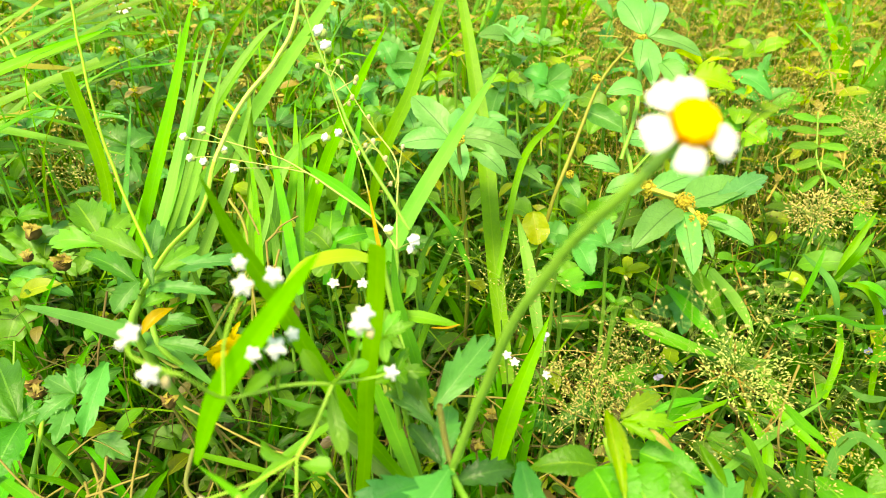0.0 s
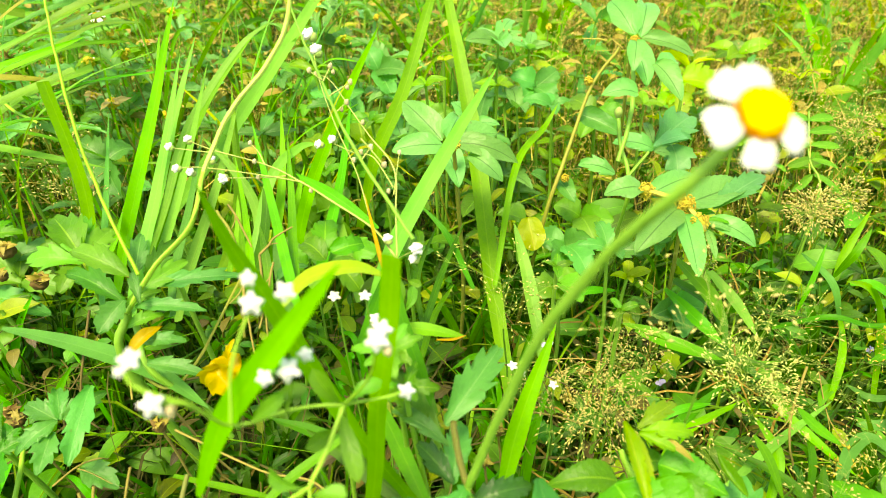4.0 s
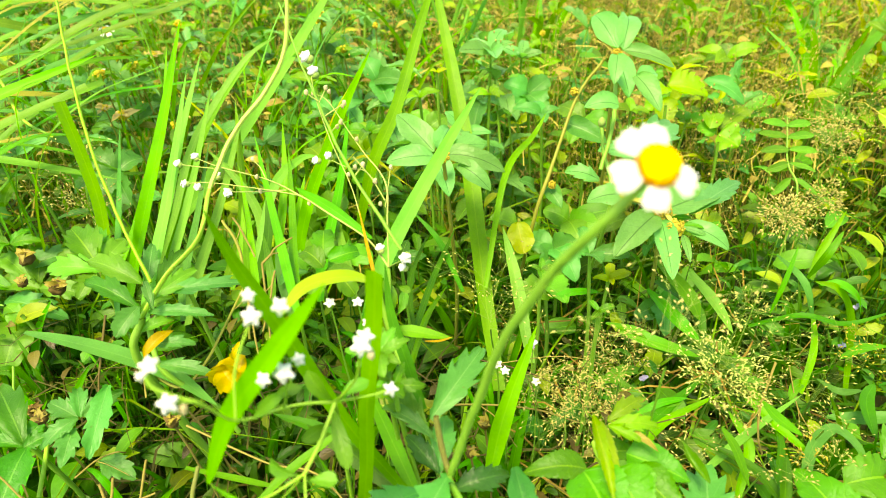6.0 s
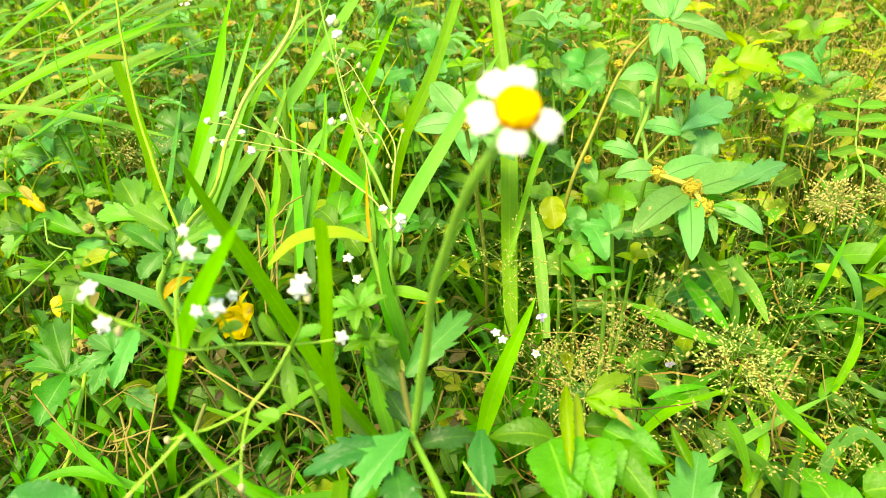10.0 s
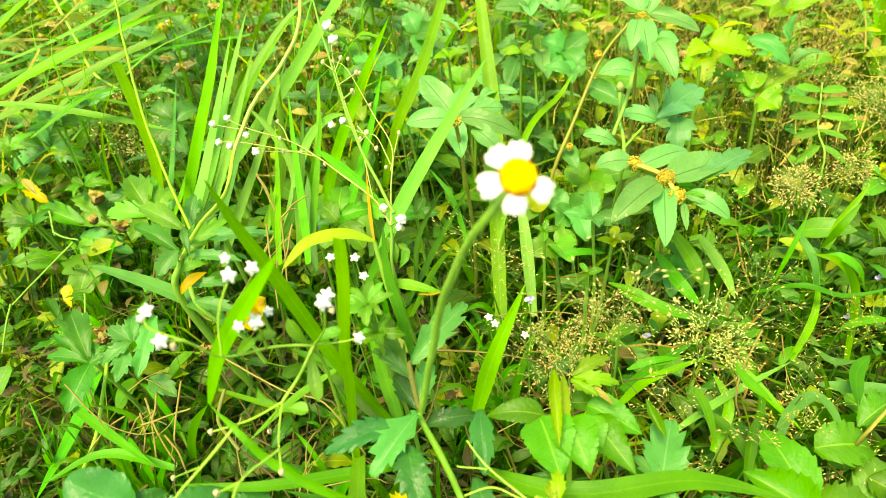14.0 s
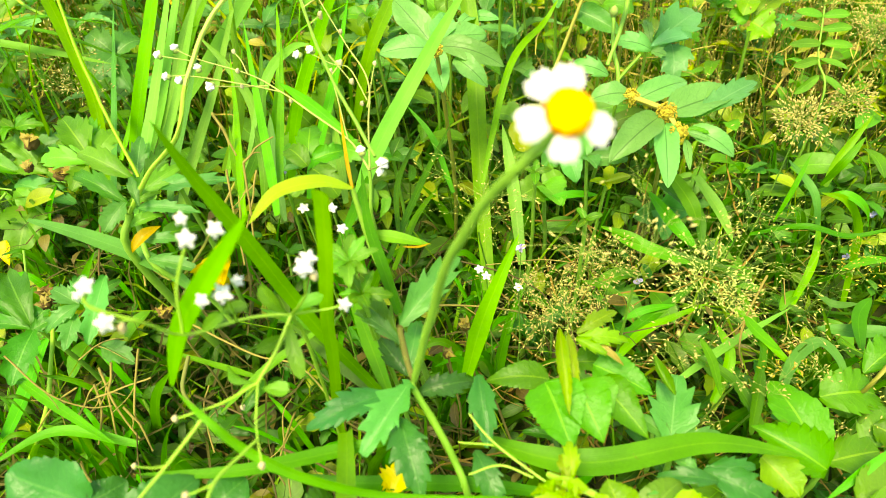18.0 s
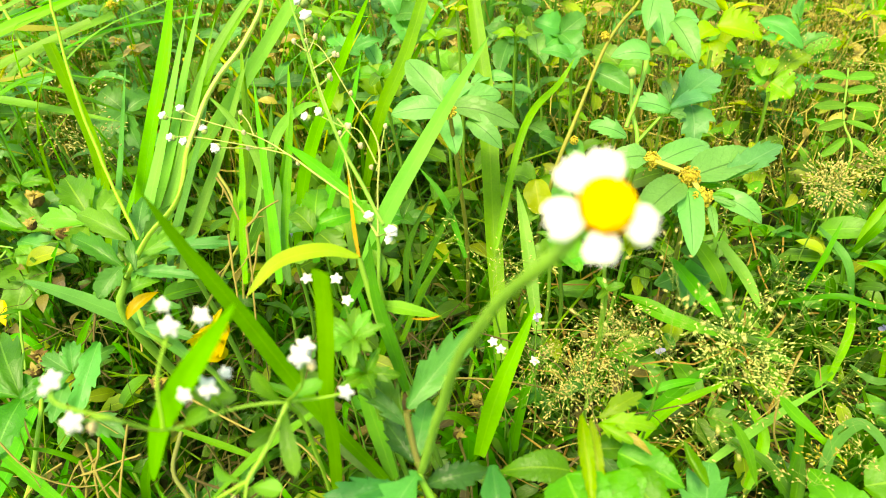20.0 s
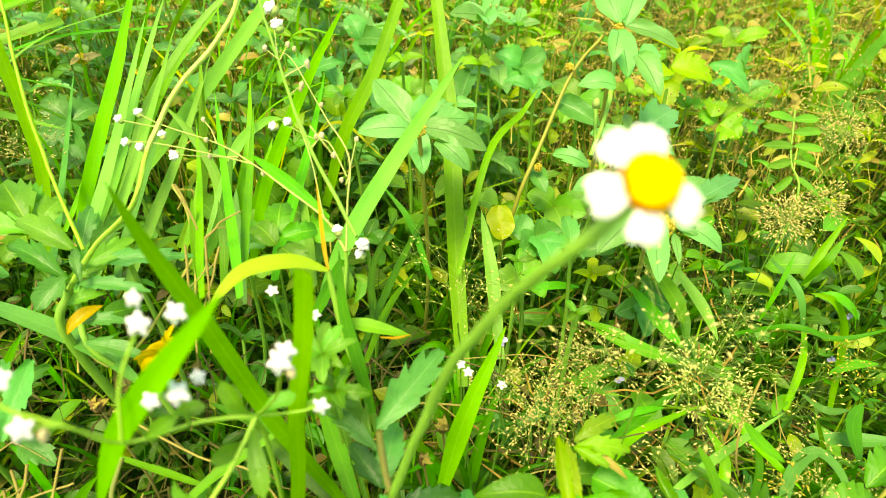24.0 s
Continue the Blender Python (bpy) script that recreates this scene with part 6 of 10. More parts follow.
leaf(daisy_bud, (0.129, 0.348, 0.157), (0.127, 0.363, 0.165), 0.0066, LEAF_SPURGE, "coat", 3, 0.30, face=(-0.21, -0.78, 0.60), tip_over=0.15)
leaf(daisy_bud, (0.128, 0.342, 0.156), (0.136, 0.340, 0.155), 0.0078, LEAF_SPURGE, "coat", 3, 0.40, face=(-0.14, -0.52, 0.85), tip_over=0.15)
closed_bud(daisy_bud, (0.104, 0.340, 0.179), 0.0022)

lime_weed = thing("leafy_weed", (0.175, 0.432, 0.000), "weed with soft bright yellow-green trifoliate leaves", "weed", "leafy weeds")
stem(lime_weed, [(0.175, 0.432, 0.000), (0.175, 0.426, 0.080), (0.169, 0.420, 0.156)], 0.0014, 0.0011, STEM, "stem")
leaf(lime_weed, (0.185, 0.467, 0.153), (0.216, 0.462, 0.147), 0.0261, LEAF_CITRON, "pointed", 6, 0.16, face=(-0.17, -0.55, 0.82), tip_over=0.15)
leaf(lime_weed, (0.184, 0.466, 0.152), (0.169, 0.457, 0.148), 0.0163, LEAF_CITRON, "pointed", 5, 0.16, face=(-0.17, -0.55, 0.82), tip_over=0.15)
leaf(lime_weed, (0.179, 0.456, 0.146), (0.180, 0.440, 0.137), 0.0209, LEAF_CITRON, "round", 4, 0.16, face=(-0.17, -0.54, 0.82), tip_over=0.15)
leaf(lime_weed, (0.176, 0.455, 0.145), (0.167, 0.448, 0.142), 0.0145, LEAF_LIME, "round", 4, 0.16, face=(-0.17, -0.54, 0.82), tip_over=0.15)

lime_weed_b = thing("leafy_weed", (0.225, 0.448, 0.000), "weed with soft yellow-green rounded leaves", "weed", "leafy weeds")
stem(lime_weed_b, [(0.225, 0.448, 0.000), (0.225, 0.442, 0.062), (0.219, 0.436, 0.120)], 0.0014, 0.0011, STEM, "stem")
leaf(lime_weed_b, (0.224, 0.449, 0.121), (0.237, 0.439, 0.115), 0.0260, LEAF_LIME, "pointed", 5, 0.14, face=(-0.21, -0.51, 0.83), tip_over=0.15)
leaf(lime_weed_b, (0.230, 0.461, 0.120), (0.260, 0.482, 0.128), 0.0169, LEAF_LIME, "ovate", 4, 0.14, face=(-0.21, -0.51, 0.83), tip_over=0.15)
leaf(lime_weed_b, (0.226, 0.459, 0.118), (0.213, 0.463, 0.121), 0.0184, LEAF, "ovate", 4, 0.14, face=(-0.21, -0.51, 0.83), tip_over=0.15)
leaf(lime_weed_b, (0.220, 0.456, 0.122), (0.228, 0.471, 0.129), 0.0184, LEAF_LIME, "ovate", 4, 0.14, face=(-0.21, -0.52, 0.83), tip_over=0.15)
leaf(lime_weed_b, (0.216, 0.478, 0.152), (0.245, 0.461, 0.141), 0.0148, LEAF_TEAL, "lance", 4, 0.10, face=(-0.20, -0.54, 0.81), tip_over=0.15)

yellow_weed = thing("leafy_weed", (0.062, 0.350, 0.000), "thin tan-stalked weed with one round yellowing leaf", "weed", "leafy weeds")
stem(yellow_weed, [(0.057, 0.350, 0.000), (0.067, 0.327, 0.121), (0.081, 0.346, 0.157), (0.096, 0.370, 0.184), (0.111, 0.379, 0.202)], 0.0013, 0.0009, STEM_TAN, "stem", hairs=60)
leaf(yellow_weed, (0.058, 0.328, 0.123), (0.061, 0.314, 0.110), 0.0167, LEAF_YELLOWISH, "round", 4, 0.05, face=(-0.05, -0.77, 0.64), tip_over=0.15, sag=0.1)
leaf(yellow_weed, (0.069, 0.341, 0.138), (0.060, 0.334, 0.148), 0.0100, LEAF_TEAL, "ovate")
leaf(yellow_weed, (0.076, 0.342, 0.139), (0.083, 0.326, 0.134), 0.0110, LEAF_TEAL, "ovate")
leaf(yellow_weed, (0.089, 0.368, 0.168), (0.112, 0.353, 0.162), 0.0140, LEAF_TEAL, "ovate")
cluster(yellow_weed, (0.078, 0.334, 0.144), 0.0022)
cluster(yellow_weed, (0.094, 0.371, 0.186), 0.0024)
stem(spurge_c, [(0.116, 0.372, 0.207), (0.108, 0.332, 0.185), (0.099, 0.313, 0.164)], 0.0011, 0.0011, STEM, "side_stalk", hairs=50)

weed_r0 = thing("leafy_weed", (0.066, 0.354, 0.000), "low weed with toothed dull green leaves", "weed", "leafy weeds")
stem(weed_r0, [(0.066, 0.354, 0.000), (0.066, 0.348, 0.057), (0.060, 0.342, 0.110)], 0.0014, 0.0011, STEM, "stem")
leaf(weed_r0, (0.060, 0.342, 0.110), (0.043, 0.345, 0.116), 0.0190, LEAF, "ovate", 5, 0.15)
leaf(weed_r0, (0.060, 0.342, 0.110), (0.075, 0.339, 0.104), 0.0190, LEAF, "ovate", 5, 0.15)
leaf(weed_r0, (0.060, 0.342, 0.110), (0.053, 0.311, 0.106), 0.0190, LEAF, "ovate", 5, 0.15)

weed_r1 = thing("leafy_weed", (0.087, 0.339, 0.000), "low weed with toothed dull green leaves", "weed", "leafy weeds")
stem(weed_r1, [(0.087, 0.339, 0.000), (0.087, 0.333, 0.054), (0.081, 0.327, 0.104)], 0.0014, 0.0011, STEM, "stem")
leaf(weed_r1, (0.081, 0.327, 0.104), (0.064, 0.338, 0.104), 0.0190, LEAF_TEAL, "ovate", 5, 0.15)
leaf(weed_r1, (0.081, 0.327, 0.104), (0.094, 0.322, 0.111), 0.0190, LEAF_TEAL, "ovate", 5, 0.15)
leaf(weed_r1, (0.081, 0.327, 0.104), (0.090, 0.300, 0.102), 0.0190, LEAF_TEAL, "ovate", 5, 0.15)
leaf(weed_r1, (0.081, 0.327, 0.104), (0.072, 0.311, 0.102), 0.0190, LEAF_TEAL, "ovate", 5, 0.15)

weed_r2 = thing("leafy_weed", (0.099, 0.359, 0.000), "low weed with toothed dull green leaves", "weed", "leafy weeds")
stem(weed_r2, [(0.099, 0.359, 0.000), (0.099, 0.353, 0.058), (0.093, 0.347, 0.111)], 0.0014, 0.0011, STEM, "stem")
leaf(weed_r2, (0.093, 0.347, 0.111), (0.078, 0.351, 0.118), 0.0190, LEAF, "ovate", 5, 0.15)
leaf(weed_r2, (0.093, 0.347, 0.111), (0.107, 0.330, 0.119), 0.0190, LEAF, "ovate", 5, 0.15)
leaf(weed_r2, (0.093, 0.347, 0.111), (0.097, 0.320, 0.109), 0.0190, LEAF, "ovate", 5, 0.15)

weed_r3 = thing("leafy_weed", (0.089, 0.490, 0.000), "low weed with toothed dull green leaves", "weed", "leafy weeds")
stem(weed_r3, [(0.089, 0.490, 0.000), (0.089, 0.484, 0.074), (0.083, 0.478, 0.144)], 0.0014, 0.0011, STEM, "stem")
leaf(weed_r3, (0.083, 0.478, 0.144), (0.065, 0.482, 0.152), 0.0190, LEAF_TEAL, "ovate", 5, 0.15)
leaf(weed_r3, (0.083, 0.478, 0.144), (0.100, 0.487, 0.154), 0.0190, LEAF_TEAL, "ovate", 5, 0.15)
leaf(weed_r3, (0.083, 0.478, 0.144), (0.095, 0.458, 0.135), 0.0190, LEAF_TEAL, "ovate", 5, 0.15)
leaf(weed_r3, (0.083, 0.478, 0.144), (0.065, 0.458, 0.139), 0.0190, LEAF_TEAL, "ovate", 5, 0.15)

weed_r4 = thing("leafy_weed", (0.122, 0.441, 0.000), "low weed with toothed dull green leaves", "weed", "leafy weeds")
stem(weed_r4, [(0.122, 0.441, 0.000), (0.122, 0.435, 0.074), (0.116, 0.429, 0.143)], 0.0014, 0.0011, STEM, "stem")
leaf(weed_r4, (0.116, 0.429, 0.143), (0.101, 0.445, 0.149), 0.0190, LEAF, "ovate", 5, 0.15)
leaf(weed_r4, (0.116, 0.429, 0.143), (0.134, 0.419, 0.144), 0.0190, LEAF, "ovate", 5, 0.15)
leaf(weed_r4, (0.116, 0.429, 0.143), (0.103, 0.409, 0.136), 0.0190, LEAF, "ovate", 5, 0.15)

weed_r5 = thing("leafy_weed", (0.055, 0.503, 0.000), "low weed with toothed dull green leaves", "weed", "leafy weeds")
stem(weed_r5, [(0.055, 0.503, 0.000), (0.055, 0.497, 0.069), (0.049, 0.491, 0.135)], 0.0014, 0.0011, STEM, "stem")
leaf(weed_r5, (0.049, 0.491, 0.135), (0.030, 0.495, 0.143), 0.0190, LEAF_TEAL, "ovate", 5, 0.15)
leaf(weed_r5, (0.049, 0.491, 0.135), (0.066, 0.471, 0.139), 0.0190, LEAF_TEAL, "ovate", 5, 0.15)
leaf(weed_r5, (0.049, 0.491, 0.135), (0.040, 0.457, 0.126), 0.0190, LEAF_TEAL, "ovate", 5, 0.15)

weed_r6 = thing("leafy_weed", (0.013, 0.448, 0.000), "low weed with toothed dull green leaves", "weed", "leafy weeds")
stem(weed_r6, [(0.013, 0.448, 0.000), (0.013, 0.442, 0.070), (0.007, 0.436, 0.137)], 0.0014, 0.0011, STEM, "stem")
leaf(weed_r6, (0.007, 0.436, 0.137), (-0.006, 0.442, 0.147), 0.0190, LEAF, "ovate", 5, 0.15)
leaf(weed_r6, (0.007, 0.436, 0.137), (0.019, 0.442, 0.143), 0.0190, LEAF, "ovate", 5, 0.15)
leaf(weed_r6, (0.007, 0.436, 0.137), (-0.000, 0.418, 0.132), 0.0190, LEAF, "ovate", 5, 0.15)

weed_r7 = thing("leafy_weed", (-0.027, 0.507, 0.000), "low weed with toothed dull green leaves", "weed", "leafy weeds")
stem(weed_r7, [(-0.027, 0.507, 0.000), (-0.027, 0.501, 0.078), (-0.033, 0.495, 0.153)], 0.0014, 0.0011, STEM, "stem")
leaf(weed_r7, (-0.033, 0.495, 0.153), (-0.042, 0.506, 0.167), 0.0190, LEAF_TEAL, "ovate", 5, 0.15)
leaf(weed_r7, (-0.033, 0.495, 0.153), (-0.012, 0.477, 0.159), 0.0190, LEAF_TEAL, "ovate", 5, 0.15)
leaf(weed_r7, (-0.033, 0.495, 0.153), (-0.021, 0.463, 0.143), 0.0190, LEAF_TEAL, "ovate", 5, 0.15)

weed_r8 = thing("leafy_weed", (0.075, 0.300, 0.000), "low weed with toothed dull green leaves", "weed", "leafy weeds")
stem(weed_r8, [(0.075, 0.300, 0.000), (0.075, 0.294, 0.055), (0.069, 0.288, 0.107)], 0.0014, 0.0011, STEM, "stem")
leaf(weed_r8, (0.069, 0.288, 0.107), (0.055, 0.275, 0.109), 0.0190, LEAF, "ovate", 5, 0.15)
leaf(weed_r8, (0.069, 0.288, 0.107), (0.082, 0.292, 0.108), 0.0190, LEAF, "ovate", 5, 0.15)
leaf(weed_r8, (0.069, 0.288, 0.107), (0.077, 0.268, 0.111), 0.0190, LEAF, "ovate", 5, 0.15)

weed_r9 = thing("leafy_weed", (0.146, 0.314, 0.000), "low weed with toothed dull green leaves", "weed", "leafy weeds")
stem(weed_r9, [(0.146, 0.314, 0.000), (0.146, 0.308, 0.042), (0.140, 0.302, 0.080)], 0.0014, 0.0011, STEM, "stem")
leaf(weed_r9, (0.140, 0.302, 0.080), (0.122, 0.281, 0.089), 0.0190, LEAF_TEAL, "ovate", 5, 0.15)
leaf(weed_r9, (0.140, 0.302, 0.080), (0.154, 0.293, 0.083), 0.0190, LEAF_TEAL, "ovate", 5, 0.15)
leaf(weed_r9, (0.140, 0.302, 0.080), (0.138, 0.276, 0.080), 0.0190, LEAF_TEAL, "ovate", 5, 0.15)

pinnate_weed = thing("pinnate_weed", (0.237, 0.355, 0.000), "small weed with a pinnate leaf of paired narrow leaflets", "weed")
stem(pinnate_weed, [(0.237, 0.355, 0.000), (0.233, 0.345, 0.118), (0.231, 0.363, 0.139), (0.233, 0.382, 0.162)], 0.0008, 0.0005, STEM, "stem")
leaf(pinnate_weed, (0.232, 0.378, 0.158), (0.215, 0.376, 0.162), 0.0062, LEAF, "ellipse", name="leaflet", sag=0.03, wave=0.02)
leaf(pinnate_weed, (0.232, 0.378, 0.158), (0.247, 0.378, 0.159), 0.0062, LEAF, "ellipse", name="leaflet", sag=0.03, wave=0.02)
leaf(pinnate_weed, (0.232, 0.374, 0.152), (0.212, 0.372, 0.156), 0.0062, LEAF, "ellipse", name="leaflet", sag=0.03, wave=0.02)
leaf(pinnate_weed, (0.232, 0.374, 0.152), (0.249, 0.374, 0.153), 0.0062, LEAF, "ellipse", name="leaflet", sag=0.03, wave=0.02)
leaf(pinnate_weed, (0.232, 0.368, 0.146), (0.212, 0.364, 0.148), 0.0062, LEAF, "ellipse", name="leaflet", sag=0.03, wave=0.02)
leaf(pinnate_weed, (0.232, 0.368, 0.146), (0.250, 0.367, 0.145), 0.0062, LEAF, "ellipse", name="leaflet", sag=0.03, wave=0.02)
leaf(pinnate_weed, (0.232, 0.363, 0.139), (0.215, 0.357, 0.138), 0.0062, LEAF, "ellipse", name="leaflet", sag=0.03, wave=0.02)
leaf(pinnate_weed, (0.232, 0.363, 0.139), (0.248, 0.359, 0.135), 0.0062, LEAF, "ellipse", name="leaflet", sag=0.03, wave=0.02)
leaf(pinnate_weed, (0.232, 0.357, 0.132), (0.216, 0.347, 0.126), 0.0062, LEAF, "ellipse", name="leaflet", sag=0.03, wave=0.02)
leaf(pinnate_weed, (0.232, 0.357, 0.132), (0.247, 0.349, 0.124), 0.0062, LEAF, "ellipse", name="leaflet", sag=0.03, wave=0.02)

tuft_r = thing("grass_tuft", (0.246, 0.341, 0.000), "sprawling grass with arching thin blades", "grass", "grass tufts")
blade(tuft_r, [(0.230, 0.246, 0.060), (0.226, 0.258, 0.100), (0.208, 0.252, 0.126), (0.192, 0.249, 0.134)], 0.0055, GRASS)
blade(tuft_r, [(0.177, 0.265, 0.092), (0.196, 0.254, 0.108), (0.217, 0.249, 0.106), (0.243, 0.251, 0.113)], 0.0042, GRASS_DEEP, face=(0,-0.2,1))
blade(tuft_r, [(0.117, 0.265, 0.087), (0.141, 0.250, 0.088), (0.170, 0.237, 0.091)], 0.0075, GRASS_DEEP, face=(0,-0.2,1))
blade(tuft_r, [(0.120, 0.263, 0.083), (0.148, 0.248, 0.085), (0.172, 0.243, 0.090)], 0.0050, GRASS_MID, face=(0,-0.2,1))
blade(tuft_r, [(0.141, 0.177, 0.070), (0.150, 0.194, 0.082), (0.144, 0.208, 0.091)], 0.0060, GRASS)
blade(tuft_r, [(0.158, 0.219, 0.087), (0.168, 0.204, 0.083), (0.183, 0.187, 0.076)], 0.0060, GRASS, face=(0,-0.2,1))
blade(tuft_r, [(0.095, 0.186, 0.089), (0.114, 0.206, 0.086), (0.146, 0.220, 0.090)], 0.0050, GRASS, face=(0,-0.2,1))
blade(tuft_r, [(0.099, 0.198, 0.087), (0.119, 0.217, 0.083), (0.142, 0.232, 0.089)], 0.0060, GRASS_DEEP, face=(0,-0.2,1))
blade(tuft_r, [(0.227, 0.300, 0.096), (0.236, 0.312, 0.108), (0.254, 0.328, 0.125)], 0.0060, GRASS)
blade(tuft_r, [(0.137, 0.302, 0.097), (0.151, 0.278, 0.096), (0.152, 0.258, 0.088)], 0.0090, GRASS_DEEP, face=(0,-0.2,1))
blade(tuft_r, [(0.154, 0.298, 0.105), (0.164, 0.279, 0.096), (0.168, 0.262, 0.090)], 0.0080, GRASS_PALE, face=(0,-0.2,1))
blade(tuft_r, [(0.205, 0.222, 0.068), (0.221, 0.216, 0.073), (0.240, 0.211, 0.080)], 0.0075, GRASS_BLUE, face=(0,-0.2,1), shape="both")
blade(tuft_r, [(0.160, 0.162, 0.081), (0.174, 0.187, 0.085), (0.189, 0.198, 0.088), (0.194, 0.186, 0.089), (0.191, 0.170, 0.085)], 0.0062, GRASS_BLUE, face=(0,-0.2,1))
blade(tuft_r, [(0.153, 0.172, 0.078), (0.166, 0.196, 0.081), (0.169, 0.218, 0.084)], 0.0045, GRASS_DEEP)
blade(tuft_r, [(0.186, 0.222, 0.086), (0.204, 0.248, 0.092), (0.214, 0.276, 0.100)], 0.0050, GRASS)
blade(tuft_r, [(0.153, 0.151, 0.084), (0.145, 0.178, 0.087), (0.125, 0.196, 0.087)], 0.0055, GRASS_DEEP, face=(0,-0.2,1))
blade(tuft_r, [(0.124, 0.182, 0.079), (0.150, 0.198, 0.086), (0.184, 0.218, 0.089)], 0.0045, GRASS_PALE, face=(0,-0.2,1))

# ---- seeding grasses ----
panicle((0.046, 0.262, 0.000), (0.034, 0.232, 0.142), 0.026, 130, 0.0009, SEED, 0.10, 1, "", 26, 0.80, 0.30)
panicle((0.078, 0.233, 0.000), (0.066, 0.203, 0.113), 0.023, 240, 0.0010, SEED_TAN, 0.50, 2, "", 26, 0.80, 0.30)
panicle((0.084, 0.221, 0.000), (0.072, 0.191, 0.114), 0.016, 190, 0.0010, SEED_TAN, 0.50, 3, "", 22, 0.80, 0.30)
panicle((0.109, 0.256, 0.000), (0.097, 0.226, 0.106), 0.020, 170, 0.0010, SEED_TAN, 0.40, 4, "", 22, 0.80, 0.30)
panicle((0.160, 0.235, 0.000), (0.148, 0.205, 0.103), 0.014, 130, 0.0010, SEED_TAN, 0.30, 5, "", 26, 0.80, 0.30)
panicle((0.066, 0.240, 0.000), (0.054, 0.210, 0.109), 0.019, 130, 0.0010, SEED_TAN, 0.40, 6, "", 18, 0.80, 0.30)
panicle((0.094, 0.182, 0.000), (0.082, 0.152, 0.200), 0.034, 64, 0.0012, SEED_PALE, 0.45, 7, "loose drooping seeding grass with large pale grains", 14, 0.80, 0.30)
panicle((0.149, 0.243, 0.000), (0.137, 0.213, 0.110), 0.022, 330, 0.0011, SEED_GREEN, 0.10, 8, "dense seeding grass head of pale green grains", 40, 0.80, 0.30)
panicle((0.178, 0.262, 0.000), (0.166, 0.232, 0.102), 0.026, 64, 0.0011, SEED, 0.30, 9, "", 24, 0.80, 0.30)
panicle((0.204, 0.261, 0.000), (0.192, 0.231, 0.096), 0.026, 60, 0.0011, SEED, 0.30, 10, "", 22, 0.80, 0.30)
panicle((0.189, 0.304, 0.000), (0.177, 0.274, 0.104), 0.026, 90, 0.0011, SEED, 0.30, 11, "", 24, 0.80, 0.30)
starburst((0.199, 0.309, 0.000), (0.193, 0.289, 0.146), 0.0165, 112)
starburst((0.259, 0.369, 0.000), (0.253, 0.349, 0.120), 0.0140, 67)
starburst((0.277, 0.407, 0.000), (0.271, 0.387, 0.146), 0.0160, 75)
panicle((0.245, 0.276, 0.000), (0.233, 0.246, 0.091), 0.018, 80, 0.0011, OCHRE, 0.30, 12, "", 16, 0.80, 0.30)
panicle((0.280, 0.419, 0.000), (0.268, 0.389, 0.149), 0.028, 150, 0.0011, SEED, 0.20, 13, "", 24, 0.80, 0.30)
panicle((0.261, 0.381, 0.000), (0.249, 0.351, 0.122), 0.022, 90, 0.0011, SEED, 0.20, 14, "", 20, 0.80, 0.30)
panicle((0.203, 0.224, 0.000), (0.191, 0.194, 0.075), 0.018, 80, 0.0010, SEED_PALE, 0.40, 15, "", 16, 0.80, 0.30)
panicle((0.136, 0.219, 0.000), (0.124, 0.189, 0.087), 0.020, 70, 0.0011, SEED_PALE, 0.50, 16, "", 16, 0.80, 0.30)
panicle((0.101, 0.257, 0.000), (0.089, 0.227, 0.108), 0.023, 130, 0.0011, SEED_TAN, 0.40, 17, "", 18, 0.80, 0.30)
panicle((0.179, 0.356, 0.000), (0.167, 0.326, 0.105), 0.020, 70, 0.0010, SEED_PALE, 0.30, 18, "", 16, 0.80, 0.30)
panicle((-0.194, 0.389, 0.000), (-0.206, 0.359, 0.142), 0.028, 150, 0.0012, SEED_PALE, 0.20, 19, "", 20, 0.80, 0.30)
panicle((-0.175, 0.359, 0.000), (-0.187, 0.329, 0.134), 0.024, 90, 0.0011, SEED_PALE, 0.10, 20, "thin brown seeding grass with wiry branches", 14, 0.80, 0.30)
panicle((0.215, 0.203, 0.000), (0.203, 0.173, 0.072), 0.020, 75, 0.0011, SEED, 0.30, 21, "", 18, 0.80, 0.30)
panicle((-0.261, 0.583, 0.000), (-0.273, 0.553, 0.134), 0.030, 80, 0.0011, SEED, 0.20, 22, "", 18, 0.80, 0.30)
panicle((-0.201, 0.608, 0.000), (-0.213, 0.578, 0.124), 0.030, 80, 0.0011, SEED, 0.20, 23, "", 18, 0.80, 0.30)
panicle((0.268, 0.512, 0.000), (0.256, 0.482, 0.122), 0.030, 110, 0.0011, SEED, 0.20, 24, "", 20, 0.80, 0.30)
panicle((0.209, 0.426, 0.000), (0.197, 0.396, 0.090), 0.030, 90, 0.0010, SEED, 0.20, 25, "", 20, 0.80, 0.30)

# ---- low plants along the near edge ----

creeper_front = thing("creeper", (0.090, 0.100, 0.000), "creeping vine with soft toothed yellow-green leaves and pale shoots", "weed", "creepers")
stem(creeper_front, [(0.095, 0.090, 0.000), (0.113, 0.090, 0.098), (0.086, 0.090, 0.134), (0.072, 0.093, 0.148), (0.058, 0.096, 0.156), (0.053, 0.100, 0.153)], 0.0013, 0.0010, STEM_PALE, "stem")
stem(creeper_front, [(0.030, 0.114, 0.162), (0.037, 0.106, 0.160), (0.050, 0.097, 0.157), (0.058, 0.092, 0.156)], 0.0003, 0.0004, STEM_PALE, "tendril")
stem(creeper_front, [(0.027, 0.108, 0.156), (0.037, 0.105, 0.160)], 0.0003, 0.0003, STEM_PALE, "tendril")
